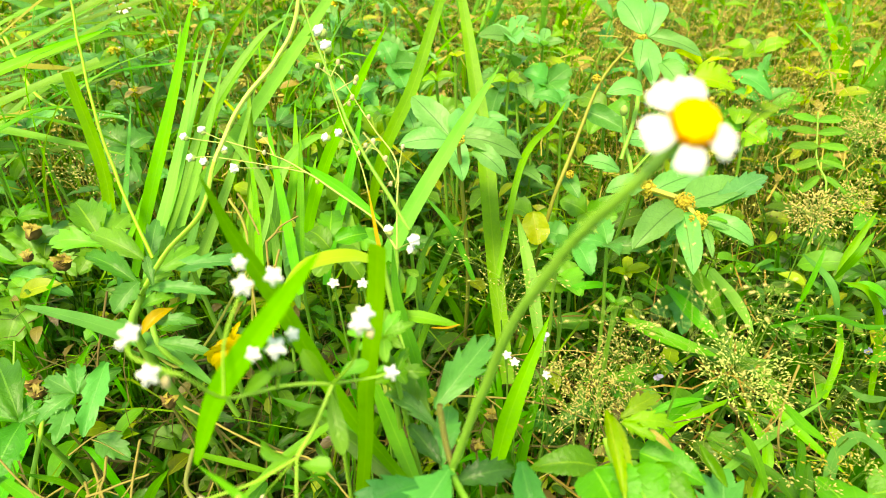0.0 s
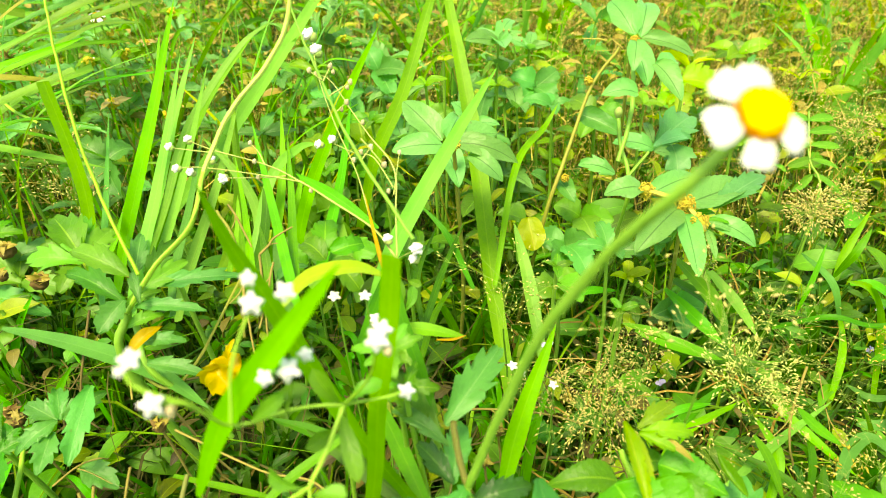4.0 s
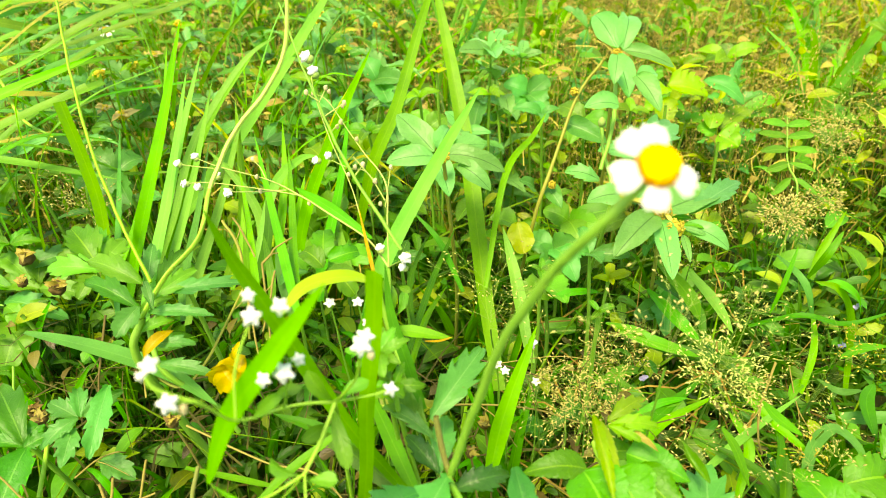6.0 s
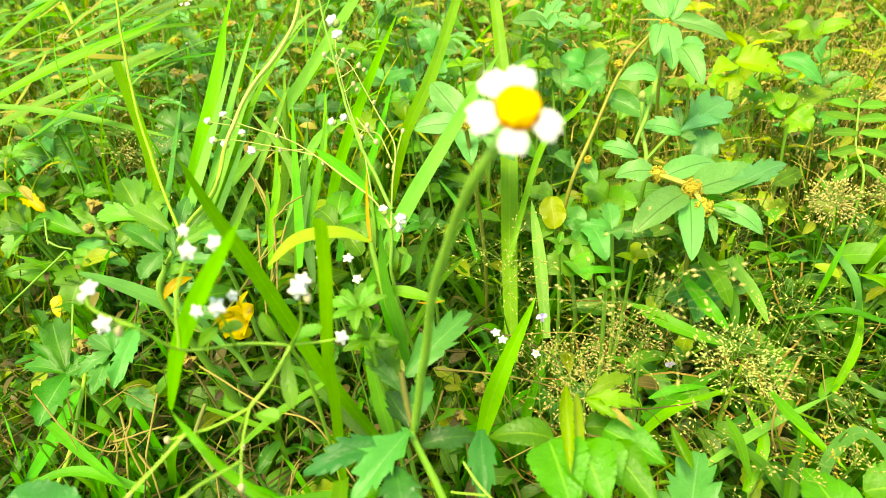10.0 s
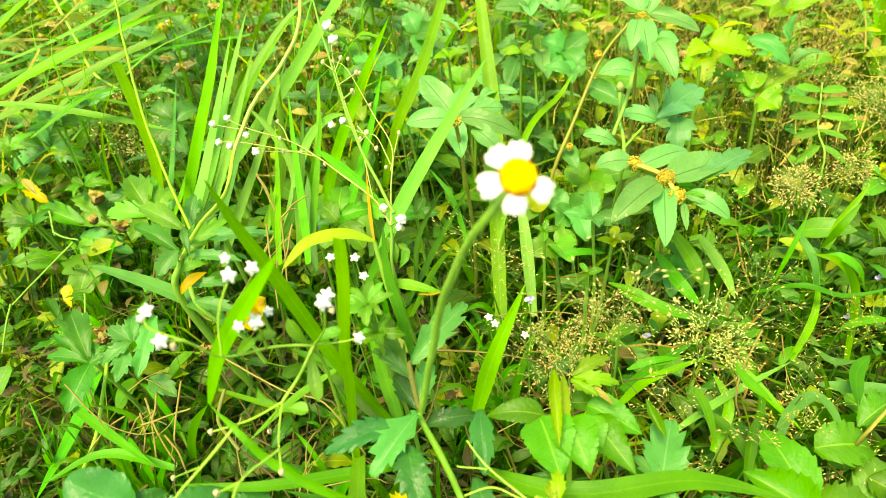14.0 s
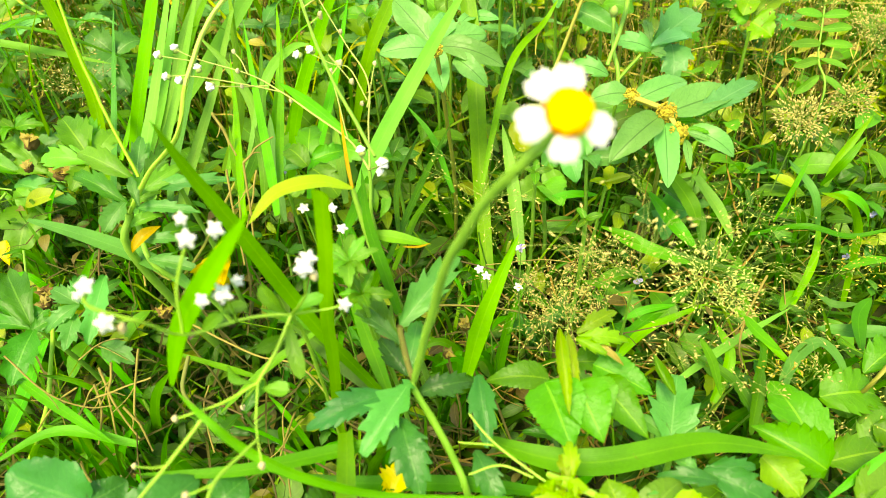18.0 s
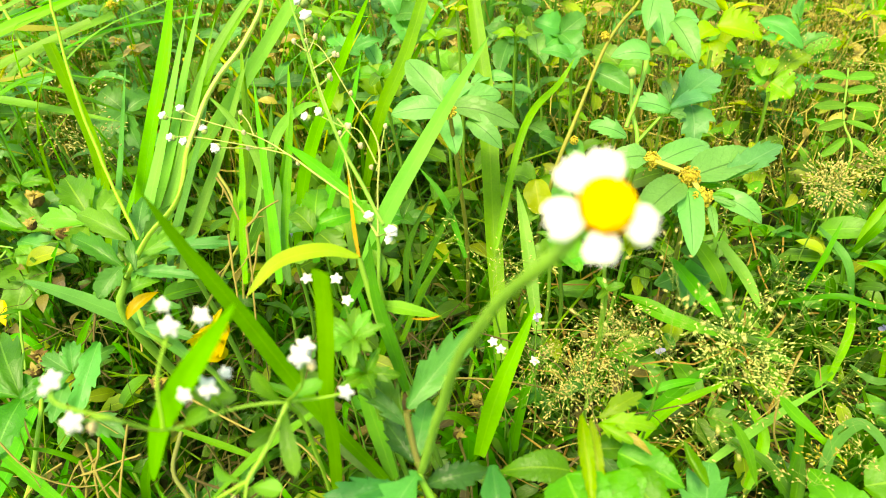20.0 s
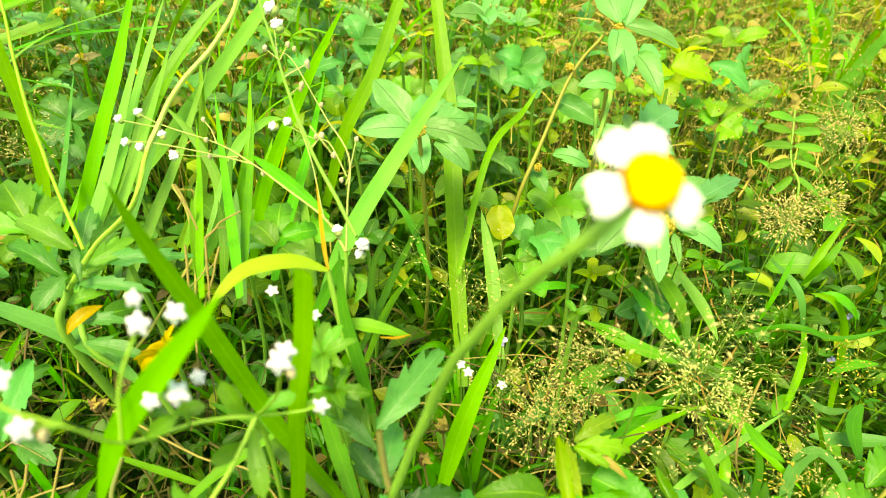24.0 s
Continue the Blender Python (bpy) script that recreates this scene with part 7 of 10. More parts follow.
stem(creeper_front, [(0.030, 0.099, 0.154), (0.039, 0.100, 0.158), (0.048, 0.097, 0.157)], 0.0003, 0.0003, STEM_PALE, "tendril")
stem(creeper_front, [(0.075, 0.130, 0.000), (0.067, 0.130, 0.126), (0.064, 0.155, 0.137)], 0.0013, 0.0010, STEM_PALE, "stem")
leaf(creeper_front, (0.055, 0.134, 0.149), (0.062, 0.112, 0.145), 0.0195, LEAF_FRESH, "pointed", 11, 0.09, face=(-0.06, -0.30, 0.95), tip_over=0.15, sag=0.12, fold=0.15)
leaf(creeper_front, (0.065, 0.134, 0.149), (0.072, 0.115, 0.145), 0.0173, LEAF_FRESH, "pointed", 11, 0.09, face=(-0.08, -0.30, 0.95), tip_over=0.15, sag=0.12, fold=0.2)
leaf(creeper_front, (0.057, 0.137, 0.146), (0.035, 0.136, 0.147), 0.0102, LEAF_FRESH, "pointed", 11, 0.09, face=(-0.05, -0.24, 0.97), tip_over=0.15)
leaf(creeper_front, (0.060, 0.149, 0.158), (0.061, 0.120, 0.153), 0.0051, LEAF_SHOOT, "lance", 9, 0.16, face=(-0.12, -0.58, 0.81), tip_over=0.15, fold=0.45, wave=0.3)
leaf(creeper_front, (0.064, 0.152, 0.152), (0.065, 0.124, 0.147), 0.0046, LEAF_SHOOT, "lance", 9, 0.16, face=(-0.13, -0.57, 0.81), tip_over=0.15, fold=0.45, wave=0.3)
leaf(creeper_front, (0.068, 0.153, 0.148), (0.086, 0.153, 0.147), 0.0074, LEAF_LIME, "coat", 4, 0.36, face=(-0.08, -0.33, 0.94), tip_over=0.15)
leaf(creeper_front, (0.068, 0.156, 0.147), (0.083, 0.165, 0.149), 0.0071, LEAF_LIME, "coat", 4, 0.36, face=(-0.10, -0.39, 0.91), tip_over=0.15)
leaf(creeper_front, (0.067, 0.152, 0.149), (0.077, 0.146, 0.148), 0.0061, LEAF_LIME, "coat", 3, 0.36, face=(-0.08, -0.33, 0.94), tip_over=0.15)
leaf(creeper_front, (0.074, 0.149, 0.138), (0.094, 0.139, 0.135), 0.0144, LEAF_FRESH, "pointed", 11, 0.09, face=(-0.09, -0.31, 0.95), tip_over=0.15, sag=0.1)
leaf(creeper_front, (0.075, 0.143, 0.137), (0.090, 0.123, 0.133), 0.0132, LEAF_FRESH, "pointed", 11, 0.09, face=(-0.10, -0.30, 0.95), tip_over=0.15, sag=0.1)
leaf(creeper_front, (0.068, 0.152, 0.135), (0.079, 0.153, 0.134), 0.0085, LEAF_FRESH, "pointed", 11, 0.09, face=(-0.08, -0.31, 0.95), tip_over=0.15)
leaf(creeper_front, (0.073, 0.142, 0.139), (0.078, 0.129, 0.136), 0.0112, LEAF, "pointed", 11, 0.09, face=(-0.09, -0.30, 0.95), tip_over=0.15)
leaf(creeper_front, (0.060, 0.100, 0.151), (0.060, 0.111, 0.153), 0.0059, LEAF_SHOOT, "coat", 4, 0.36, face=(-0.09, -0.28, 0.96), tip_over=0.15)
leaf(creeper_front, (0.059, 0.099, 0.151), (0.057, 0.107, 0.152), 0.0045, LEAF_SHOOT, "coat", 3, 0.36, face=(-0.10, -0.32, 0.94), tip_over=0.15)
leaf(creeper_front, (0.073, 0.090, 0.149), (0.070, 0.100, 0.151), 0.0118, LEAF_LIME, "pointed", 9, 0.06, face=(-0.11, -0.21, 0.97), tip_over=0.15)
leaf(creeper_front, (0.078, 0.089, 0.149), (0.092, 0.101, 0.150), 0.0108, LEAF, "pointed", 9, 0.06, face=(-0.12, -0.21, 0.97), tip_over=0.15)
leaf(creeper_front, (0.085, 0.089, 0.153), (0.099, 0.091, 0.153), 0.0101, LEAF_SHOOT, "pointed", 5, 0.20, face=(-0.16, -0.25, 0.95), tip_over=0.15)
leaf(creeper_front, (0.086, 0.093, 0.149), (0.077, 0.091, 0.149), 0.0083, LEAF_TEAL, "pointed", 4, 0.20, face=(-0.13, -0.22, 0.97), tip_over=0.15)
leaf(creeper_front, (0.060, 0.093, 0.156), (0.039, 0.086, 0.156), 0.0055, LEAF_SHOOT, "coat", 6, 0.34, face=(-0.08, -0.23, 0.97), tip_over=0.15)
leaf(creeper_front, (0.060, 0.093, 0.156), (0.049, 0.084, 0.155), 0.0042, LEAF_SHOOT, "coat", 4, 0.34, face=(-0.08, -0.23, 0.97), tip_over=0.15)
leaf(creeper_front, (0.060, 0.092, 0.157), (0.057, 0.083, 0.156), 0.0038, LEAF_SHOOT, "coat", 4, 0.34, face=(-0.08, -0.22, 0.97), tip_over=0.15)
leaf(creeper_front, (0.063, 0.094, 0.157), (0.053, 0.096, 0.158), 0.0043, LEAF_SHOOT, "coat", 4, 0.34, face=(-0.08, -0.23, 0.97), tip_over=0.15)
leaf(creeper_front, (0.065, 0.093, 0.156), (0.070, 0.088, 0.155), 0.0049, LEAF_SHOOT, "coat", 4, 0.34, face=(-0.09, -0.22, 0.97), tip_over=0.15)
leaf(creeper_front, (0.059, 0.096, 0.158), (0.059, 0.091, 0.158), 0.0019, LEAF_SHOOT, "lance", 3, 0.2, name="young_leaf", wave=0.3)
leaf(creeper_front, (0.059, 0.096, 0.157), (0.059, 0.091, 0.158), 0.0024, LEAF_SHOOT, "lance", 3, 0.2, name="young_leaf", wave=0.3)
leaf(creeper_front, (0.055, 0.096, 0.157), (0.050, 0.093, 0.160), 0.0019, LEAF_SHOOT, "lance", 3, 0.2, name="young_leaf", wave=0.3)
leaf(creeper_front, (0.050, 0.095, 0.157), (0.050, 0.091, 0.159), 0.0029, LEAF_SHOOT, "lance", 3, 0.2, name="young_leaf", wave=0.3)
leaf(creeper_front, (0.051, 0.095, 0.157), (0.047, 0.091, 0.159), 0.0019, LEAF_SHOOT, "lance", 3, 0.2, name="young_leaf", wave=0.3)
leaf(creeper_front, (0.054, 0.094, 0.156), (0.051, 0.093, 0.161), 0.0026, LEAF_SHOOT, "lance", 3, 0.2, name="young_leaf", wave=0.3)
leaf(creeper_front, (0.056, 0.093, 0.155), (0.052, 0.091, 0.159), 0.0020, LEAF_SHOOT, "lance", 3, 0.2, name="young_leaf", wave=0.3)
leaf(creeper_front, (0.059, 0.095, 0.156), (0.061, 0.092, 0.159), 0.0029, LEAF_SHOOT, "lance", 3, 0.2, name="young_leaf", wave=0.3)
leaf(creeper_front, (0.057, 0.093, 0.155), (0.054, 0.092, 0.160), 0.0022, LEAF_SHOOT, "lance", 3, 0.2, name="young_leaf", wave=0.3)
leaf(creeper_front, (0.051, 0.093, 0.156), (0.053, 0.093, 0.160), 0.0026, LEAF_SHOOT, "lance", 3, 0.2, name="young_leaf", wave=0.3)
leaf(creeper_front, (0.059, 0.093, 0.155), (0.057, 0.094, 0.161), 0.0020, LEAF_SHOOT, "lance", 3, 0.2, name="young_leaf", wave=0.3)
leaf(creeper_front, (0.055, 0.094, 0.156), (0.056, 0.091, 0.159), 0.0029, LEAF_SHOOT, "lance", 3, 0.2, name="young_leaf", wave=0.3)
leaf(creeper_front, (0.056, 0.096, 0.157), (0.053, 0.094, 0.161), 0.0018, LEAF_SHOOT, "lance", 3, 0.2, name="young_leaf", wave=0.3)
leaf(creeper_front, (0.053, 0.095, 0.157), (0.050, 0.091, 0.159), 0.0028, LEAF_SHOOT, "lance", 3, 0.2, name="young_leaf", wave=0.3)
leaf(creeper_front, (0.052, 0.095, 0.157), (0.053, 0.094, 0.162), 0.0026, LEAF_SHOOT, "lance", 3, 0.2, name="young_leaf", wave=0.3)
leaf(creeper_front, (0.052, 0.093, 0.155), (0.054, 0.092, 0.160), 0.0018, LEAF_SHOOT, "lance", 3, 0.2, name="young_leaf", wave=0.3)

weed_n1 = thing("leafy_weed", (0.110, 0.144, 0.000), "coat-button weed with upright toothed blue-green leaves", "weed", "leafy weeds")
stem(weed_n1, [(0.110, 0.144, 0.000), (0.110, 0.138, 0.061), (0.104, 0.132, 0.119)], 0.0014, 0.0011, STEM, "stem")
leaf(weed_n1, (0.104, 0.133, 0.108), (0.112, 0.162, 0.114), 0.0207, LEAF_TEAL, "coat", 4, 0.42, face=(-0.15, -0.24, 0.96), tip_over=0.15)
leaf(weed_n1, (0.105, 0.145, 0.125), (0.099, 0.160, 0.129), 0.0046, LEAF_FRESH, "lance", 3, 0.10, face=(-0.15, -0.27, 0.95), tip_over=0.15, sag=-0.15, fold=0.9)
leaf(weed_n1, (0.107, 0.135, 0.110), (0.124, 0.138, 0.110), 0.0088, LEAF_TEAL, "coat", 3, 0.30, face=(-0.15, -0.24, 0.96), tip_over=0.15)
leaf(weed_n1, (0.106, 0.135, 0.107), (0.095, 0.146, 0.110), 0.0085, LEAF_TEAL, "coat", 3, 0.30, face=(-0.15, -0.24, 0.96), tip_over=0.15)

weed_n2 = thing("leafy_weed", (0.126, 0.128, 0.000), "weed with narrow toothed blue-green leaves near the soil", "weed", "leafy weeds")
stem(weed_n2, [(0.126, 0.128, 0.000), (0.126, 0.122, 0.063), (0.120, 0.116, 0.123)], 0.0014, 0.0011, STEM, "stem")
leaf(weed_n2, (0.107, 0.115, 0.127), (0.130, 0.103, 0.125), 0.0125, LEAF_GLOSS, "coat", 4, 0.30, face=(-0.16, -0.23, 0.96), tip_over=0.15)
leaf(weed_n2, (0.109, 0.117, 0.124), (0.127, 0.119, 0.123), 0.0079, LEAF_GLOSS, "coat", 4, 0.34, face=(-0.16, -0.23, 0.96), tip_over=0.15)
leaf(weed_n2, (0.109, 0.109, 0.132), (0.090, 0.110, 0.133), 0.0067, LEAF_GLOSS, "coat", 3, 0.30, face=(-0.17, -0.23, 0.96), tip_over=0.15)
leaf(weed_n2, (0.105, 0.114, 0.127), (0.098, 0.119, 0.128), 0.0070, LEAF_TEAL, "coat", 3, 0.30, face=(-0.16, -0.23, 0.96), tip_over=0.15)
leaf(weed_n2, (0.119, 0.105, 0.125), (0.113, 0.109, 0.125), 0.0113, LEAF, "ovate", 4, 0.15, face=(-0.18, -0.21, 0.96), tip_over=0.15)

weed_n3 = thing("leafy_weed", (0.174, 0.148, 0.000), "broad-leaved weed with large scalloped light green leaves", "weed", "leafy weeds")
stem(weed_n3, [(0.174, 0.148, 0.000), (0.174, 0.142, 0.047), (0.168, 0.136, 0.091)], 0.0014, 0.0011, STEM, "stem")
leaf(weed_n3, (0.165, 0.136, 0.093), (0.155, 0.170, 0.100), 0.0208, LEAF_FRESH, "ovate", 7, 0.09, face=(-0.24, -0.22, 0.95), tip_over=0.15, sag=0.16)
leaf(weed_n3, (0.165, 0.132, 0.096), (0.141, 0.148, 0.100), 0.0178, LEAF_FRESH, "pointed", 8, 0.14, face=(-0.24, -0.21, 0.95), tip_over=0.15, fold=0.5)
leaf(weed_n3, (0.138, 0.132, 0.105), (0.148, 0.118, 0.103), 0.0172, LEAF_LIME, "coat", 5, 0.25, face=(-0.20, -0.23, 0.95), tip_over=0.15)
leaf(weed_n3, (0.166, 0.136, 0.093), (0.191, 0.142, 0.093), 0.0184, LEAF_FRESH, "coat", 5, 0.24, face=(-0.24, -0.22, 0.95), tip_over=0.15)
leaf(weed_n3, (0.181, 0.171, 0.085), (0.208, 0.174, 0.084), 0.0244, LEAF_FRESH, "ovate", 6, 0.14, face=(-0.24, -0.26, 0.93), tip_over=0.15)
leaf(weed_n3, (0.199, 0.170, 0.069), (0.198, 0.192, 0.073), 0.0180, LEAF, "ovate", 6, 0.12, face=(-0.26, -0.24, 0.94), tip_over=0.15)

weed_n4 = thing("leafy_weed", (0.204, 0.176, 0.000), "broad-leaved weed with rounded scalloped leaves", "weed", "leafy weeds")
stem(weed_n4, [(0.204, 0.176, 0.000), (0.204, 0.170, 0.046), (0.198, 0.164, 0.088)], 0.0014, 0.0011, STEM, "stem")
leaf(weed_n4, (0.200, 0.157, 0.069), (0.220, 0.174, 0.072), 0.0213, LEAF, "coat", 6, 0.20, face=(-0.26, -0.22, 0.94), tip_over=0.15)
leaf(weed_n4, (0.203, 0.182, 0.087), (0.225, 0.197, 0.090), 0.0176, LEAF_FRESH, "coat", 6, 0.20, face=(-0.27, -0.27, 0.92), tip_over=0.15)
leaf(weed_n4, (0.204, 0.163, 0.076), (0.217, 0.153, 0.074), 0.0205, LEAF_FRESH, "coat", 6, 0.20, face=(-0.27, -0.24, 0.93), tip_over=0.15)

weed_n5 = thing("leafy_weed", (0.187, 0.132, 0.000), "broad-leaved weed speckled with pale dots", "weed", "leafy weeds")
stem(weed_n5, [(0.187, 0.132, 0.000), (0.187, 0.126, 0.053), (0.181, 0.120, 0.103)], 0.0014, 0.0011, STEM, "stem")
leaf(weed_n5, (0.168, 0.117, 0.100), (0.191, 0.128, 0.101), 0.0212, LEAF, "round", 9, 0.14, face=(-0.25, -0.20, 0.95), tip_over=0.15)
leaf(weed_n5, (0.169, 0.115, 0.101), (0.184, 0.111, 0.100), 0.0185, LEAF, "round", 9, 0.14, face=(-0.25, -0.20, 0.95), tip_over=0.15)
stem(weed_n4, [(0.209, 0.187, 0.052), (0.198, 0.171, 0.095), (0.221, 0.190, 0.106)], 0.0009, 0.0009, STEM_TAN, "runner")

weed_n6 = thing("leafy_weed", (-0.079, 0.106, 0.000), "mallow weed with a broad heart-shaped scalloped leaf", "weed", "leafy weeds")
stem(weed_n6, [(-0.079, 0.106, 0.000), (-0.079, 0.100, 0.073), (-0.085, 0.094, 0.141)], 0.0014, 0.0011, STEM, "stem")
leaf(weed_n6, (-0.085, 0.094, 0.141), (-0.110, 0.099, 0.149), 0.0235, LEAF_GLOSS, "heart", 8, 0.09, face=(0.1, -0.62, 0.78), sag=0.05, tip_over=0.0, fold=0.12)
leaf(weed_n6, (-0.085, 0.094, 0.141), (-0.077, 0.102, 0.139), 0.0120, LEAF_GLOSS, "heart", 8, 0.09, face=(0.1, -0.62, 0.78), sag=0.05, tip_over=0.0, fold=0.12)

weed_n7 = thing("leafy_weed", (-0.063, 0.090, 0.000), "weed with a large dark oval finely toothed leaf", "weed", "leafy weeds")
stem(weed_n7, [(-0.063, 0.090, 0.000), (-0.063, 0.084, 0.075), (-0.069, 0.078, 0.146)], 0.0014, 0.0011, STEM, "stem")
leaf(weed_n7, (-0.069, 0.078, 0.146), (-0.050, 0.098, 0.151), 0.0210, LEAF_GLOSS, "ovate", 10, 0.1, tip_over=0.3, face=(0, -0.6, 0.8))
leaf(weed_n7, (-0.069, 0.078, 0.146), (-0.057, 0.087, 0.154), 0.0120, LEAF_GLOSS, "ovate", 10, 0.1, tip_over=0.3, face=(0, -0.6, 0.8))
leaf(weed_n7, (-0.049, 0.085, 0.145), (-0.026, 0.091, 0.142), 0.0190, LEAF_GLOSS, "ovate", 9, 0.1, tip_over=0.2)
leaf(weed_n7, (-0.047, 0.094, 0.140), (-0.039, 0.103, 0.141), 0.0160, LEAF_GLOSS, "ovate", 9, 0.1, tip_over=0.2)

weed_n8 = thing("leafy_weed", (-0.010, 0.101, 0.000), "weed with green leaves near the soil, coloured dark for shade", "weed", "leafy weeds")
stem(weed_n8, [(-0.010, 0.101, 0.000), (-0.010, 0.095, 0.072), (-0.016, 0.089, 0.140)], 0.0014, 0.0011, STEM, "stem")
leaf(weed_n8, (-0.016, 0.089, 0.140), (-0.029, 0.082, 0.148), 0.0200, LEAF_SHADED, "ovate", 6, 0.1)
leaf(weed_n8, (-0.016, 0.089, 0.140), (-0.011, 0.100, 0.136), 0.0180, LEAF_SHADED, "ovate", 6, 0.1)
leaf(weed_n8, (-0.016, 0.089, 0.140), (-0.002, 0.089, 0.138), 0.0180, LEAF_SHADED, "ovate", 6, 0.1)

tuft_n = thing("grass_tuft", (-0.009, 0.157, 0.000), "low grass with long blades lying flat near the soil", "grass", "grass tufts")
blade(tuft_n, [(0.034, 0.127, 0.125), (0.054, 0.118, 0.129), (0.074, 0.115, 0.132), (0.111, 0.123, 0.131), (0.147, 0.126, 0.117)], 0.0090, GRASS_MID, face=(0,-0.2,1), shape="both", fold=0.12)
blade(tuft_n, [(0.006, 0.118, 0.139), (-0.013, 0.112, 0.141), (-0.041, 0.102, 0.147), (-0.068, 0.098, 0.152)], 0.0052, GRASS_MID, face=(0,-0.2,1))
blade(tuft_n, [(-0.010, 0.119, 0.141), (-0.007, 0.102, 0.145), (-0.005, 0.081, 0.145)], 0.0060, GRASS_FRESH, shape="cut")
blade(tuft_n, [(0.092, 0.086, 0.144), (0.115, 0.093, 0.143), (0.136, 0.098, 0.139), (0.157, 0.092, 0.132)], 0.0058, GRASS_LIGHT, face=(0,-0.2,1))
blade(tuft_n, [(0.058, 0.116, 0.106), (0.028, 0.115, 0.114), (-0.016, 0.112, 0.120), (-0.040, 0.114, 0.124)], 0.0060, GRASS_DEEP, face=(0,-0.2,1))
blade(tuft_n, [(-0.199, 0.221, 0.056), (-0.197, 0.179, 0.049), (-0.192, 0.141, 0.053)], 0.0095, GRASS_MID)
blade(tuft_n, [(-0.176, 0.173, 0.091), (-0.142, 0.153, 0.097), (-0.107, 0.133, 0.104)], 0.0050, GRASS_MID, face=(0,-0.2,1))
blade(tuft_n, [(-0.103, 0.138, 0.095), (-0.136, 0.141, 0.099), (-0.157, 0.125, 0.099)], 0.0050, GRASS_MID, face=(0,-0.2,1))
blade(tuft_n, [(-0.028, 0.160, 0.140), (-0.046, 0.150, 0.131), (-0.063, 0.137, 0.120)], 0.0040, GRASS_FRESH, face=(0,-0.2,1))
blade(tuft_n, [(-0.100, 0.182, 0.095), (-0.067, 0.166, 0.106), (-0.052, 0.158, 0.112)], 0.0030, GRASS_FRESH, face=(0,-0.2,1))
blade(tuft_n, [(-0.013, 0.154, 0.119), (-0.036, 0.179, 0.117), (-0.061, 0.191, 0.117)], 0.0070, GRASS_DEEP, face=(0,-0.2,1))
blade(tuft_n, [(-0.000, 0.145, 0.124), (-0.011, 0.170, 0.128), (-0.021, 0.193, 0.130)], 0.0070, GRASS_MID)
blade(tuft_n, [(-0.002, 0.144, 0.123), (-0.022, 0.160, 0.126), (-0.043, 0.175, 0.128)], 0.0080, GRASS_DEEP)
blade(tuft_n, [(0.215, 0.159, 0.083), (0.185, 0.127, 0.095), (0.154, 0.108, 0.106)], 0.0060, GRASS_MID, face=(0,-0.2,1))
leaf(weed_n8, (0.004, 0.110, 0.117), (0.008, 0.120, 0.119), 0.0140, LEAF_GOLD, "lance", 5, 0.36)


# ---- weed tops and flowers farther back ----

rosette((-0.249, 0.376, 0.152), 0.0248, LEAF_SPURGE, 3, 101, "pale blue-green weed with broad toothed leaves among the grass", "coat", 4, 0.30)
rosette((-0.279, 0.373, 0.137), 0.0225, LEAF_STRONG, 5, 102, "deep green weed with spreading toothed leaves", "coat", 4, 0.30)
rosette((-0.212, 0.411, 0.125), 0.0174, LEAF_TEAL, 5, 103, "pale blue-green weed with broad toothed leaves among the grass", "coat", 4, 0.30)
rosette((-0.154, 0.464, 0.150), 0.0190, LEAF_SPURGE, 4, 104, "pale blue-green weed with broad toothed leaves among the grass", "coat", 4, 0.30)
rosette((-0.143, 0.431, 0.138), 0.0218, LEAF_TEAL, 5, 105, "pale blue-green weed with broad toothed leaves among the grass", "coat", 4, 0.30)
rosette((-0.105, 0.412, 0.139), 0.0200, LEAF_TEAL, 4, 106, "pale blue-green weed with broad toothed leaves among the grass", "coat", 4, 0.30)
rosette((-0.062, 0.447, 0.144), 0.0244, LEAF_TEAL, 5, 107, "pale blue-green weed with broad toothed leaves among the grass", "coat", 4, 0.30)
rosette((-0.106, 0.494, 0.147), 0.0235, LEAF_TEAL, 4, 108, "pale blue-green weed with broad toothed leaves among the grass", "coat", 4, 0.30)
rosette((-0.066, 0.553, 0.152), 0.0303, LEAF_STRONG, 4, 109, "deep green weed with long drooping leaves", "lance", 4, 0.10)
rosette((-0.030, 0.376, 0.160), 0.0172, LEAF_FRESH, 4, 110, "soft bright green weed with broad leaves between the blades", "round", 5, 0.10)
rosette((0.002, 0.383, 0.180), 0.0146, LEAF_LIME, 3, 111, "lime-green weed with three pleated leaflets", "ovate", 7, 0.08)
rosette((0.013, 0.414, 0.185), 0.0069, LEAF_YELLOWISH, 3, 112, "small yellowing weed tip", "ovate", 3, 0.10)
rosette((0.054, 0.477, 0.178), 0.0256, LEAF_SPURGE, 5, 113, "grey-green spurge weed with oval leaves", "ovate", 8, 0.04)
rosette((0.081, 0.508, 0.163), 0.0208, LEAF_SPURGE, 4, 114, "grey-green spurge weed with oval leaves", "ovate", 8, 0.04)
rosette((0.031, 0.391, 0.153), 0.0214, LEAF_SPURGE, 3, 115, "pale blue-green weed with broad toothed leaves among the grass", "ovate", 8, 0.04)
rosette((0.083, 0.413, 0.155), 0.0180, LEAF_TEAL, 4, 116, "pale blue-green weed with broad toothed leaves among the grass", "ovate", 6, 0.08)
rosette((0.049, 0.428, 0.163), 0.0144, LEAF_LIME, 5, 117, "yellow-green weed with soft pointed leaves", "lance", 4, 0.10)
rosette((0.149, 0.431, 0.148), 0.0152, LEAF_LIME, 4, 118, "yellow-green weed with soft pointed leaves", "ovate", 5, 0.10)
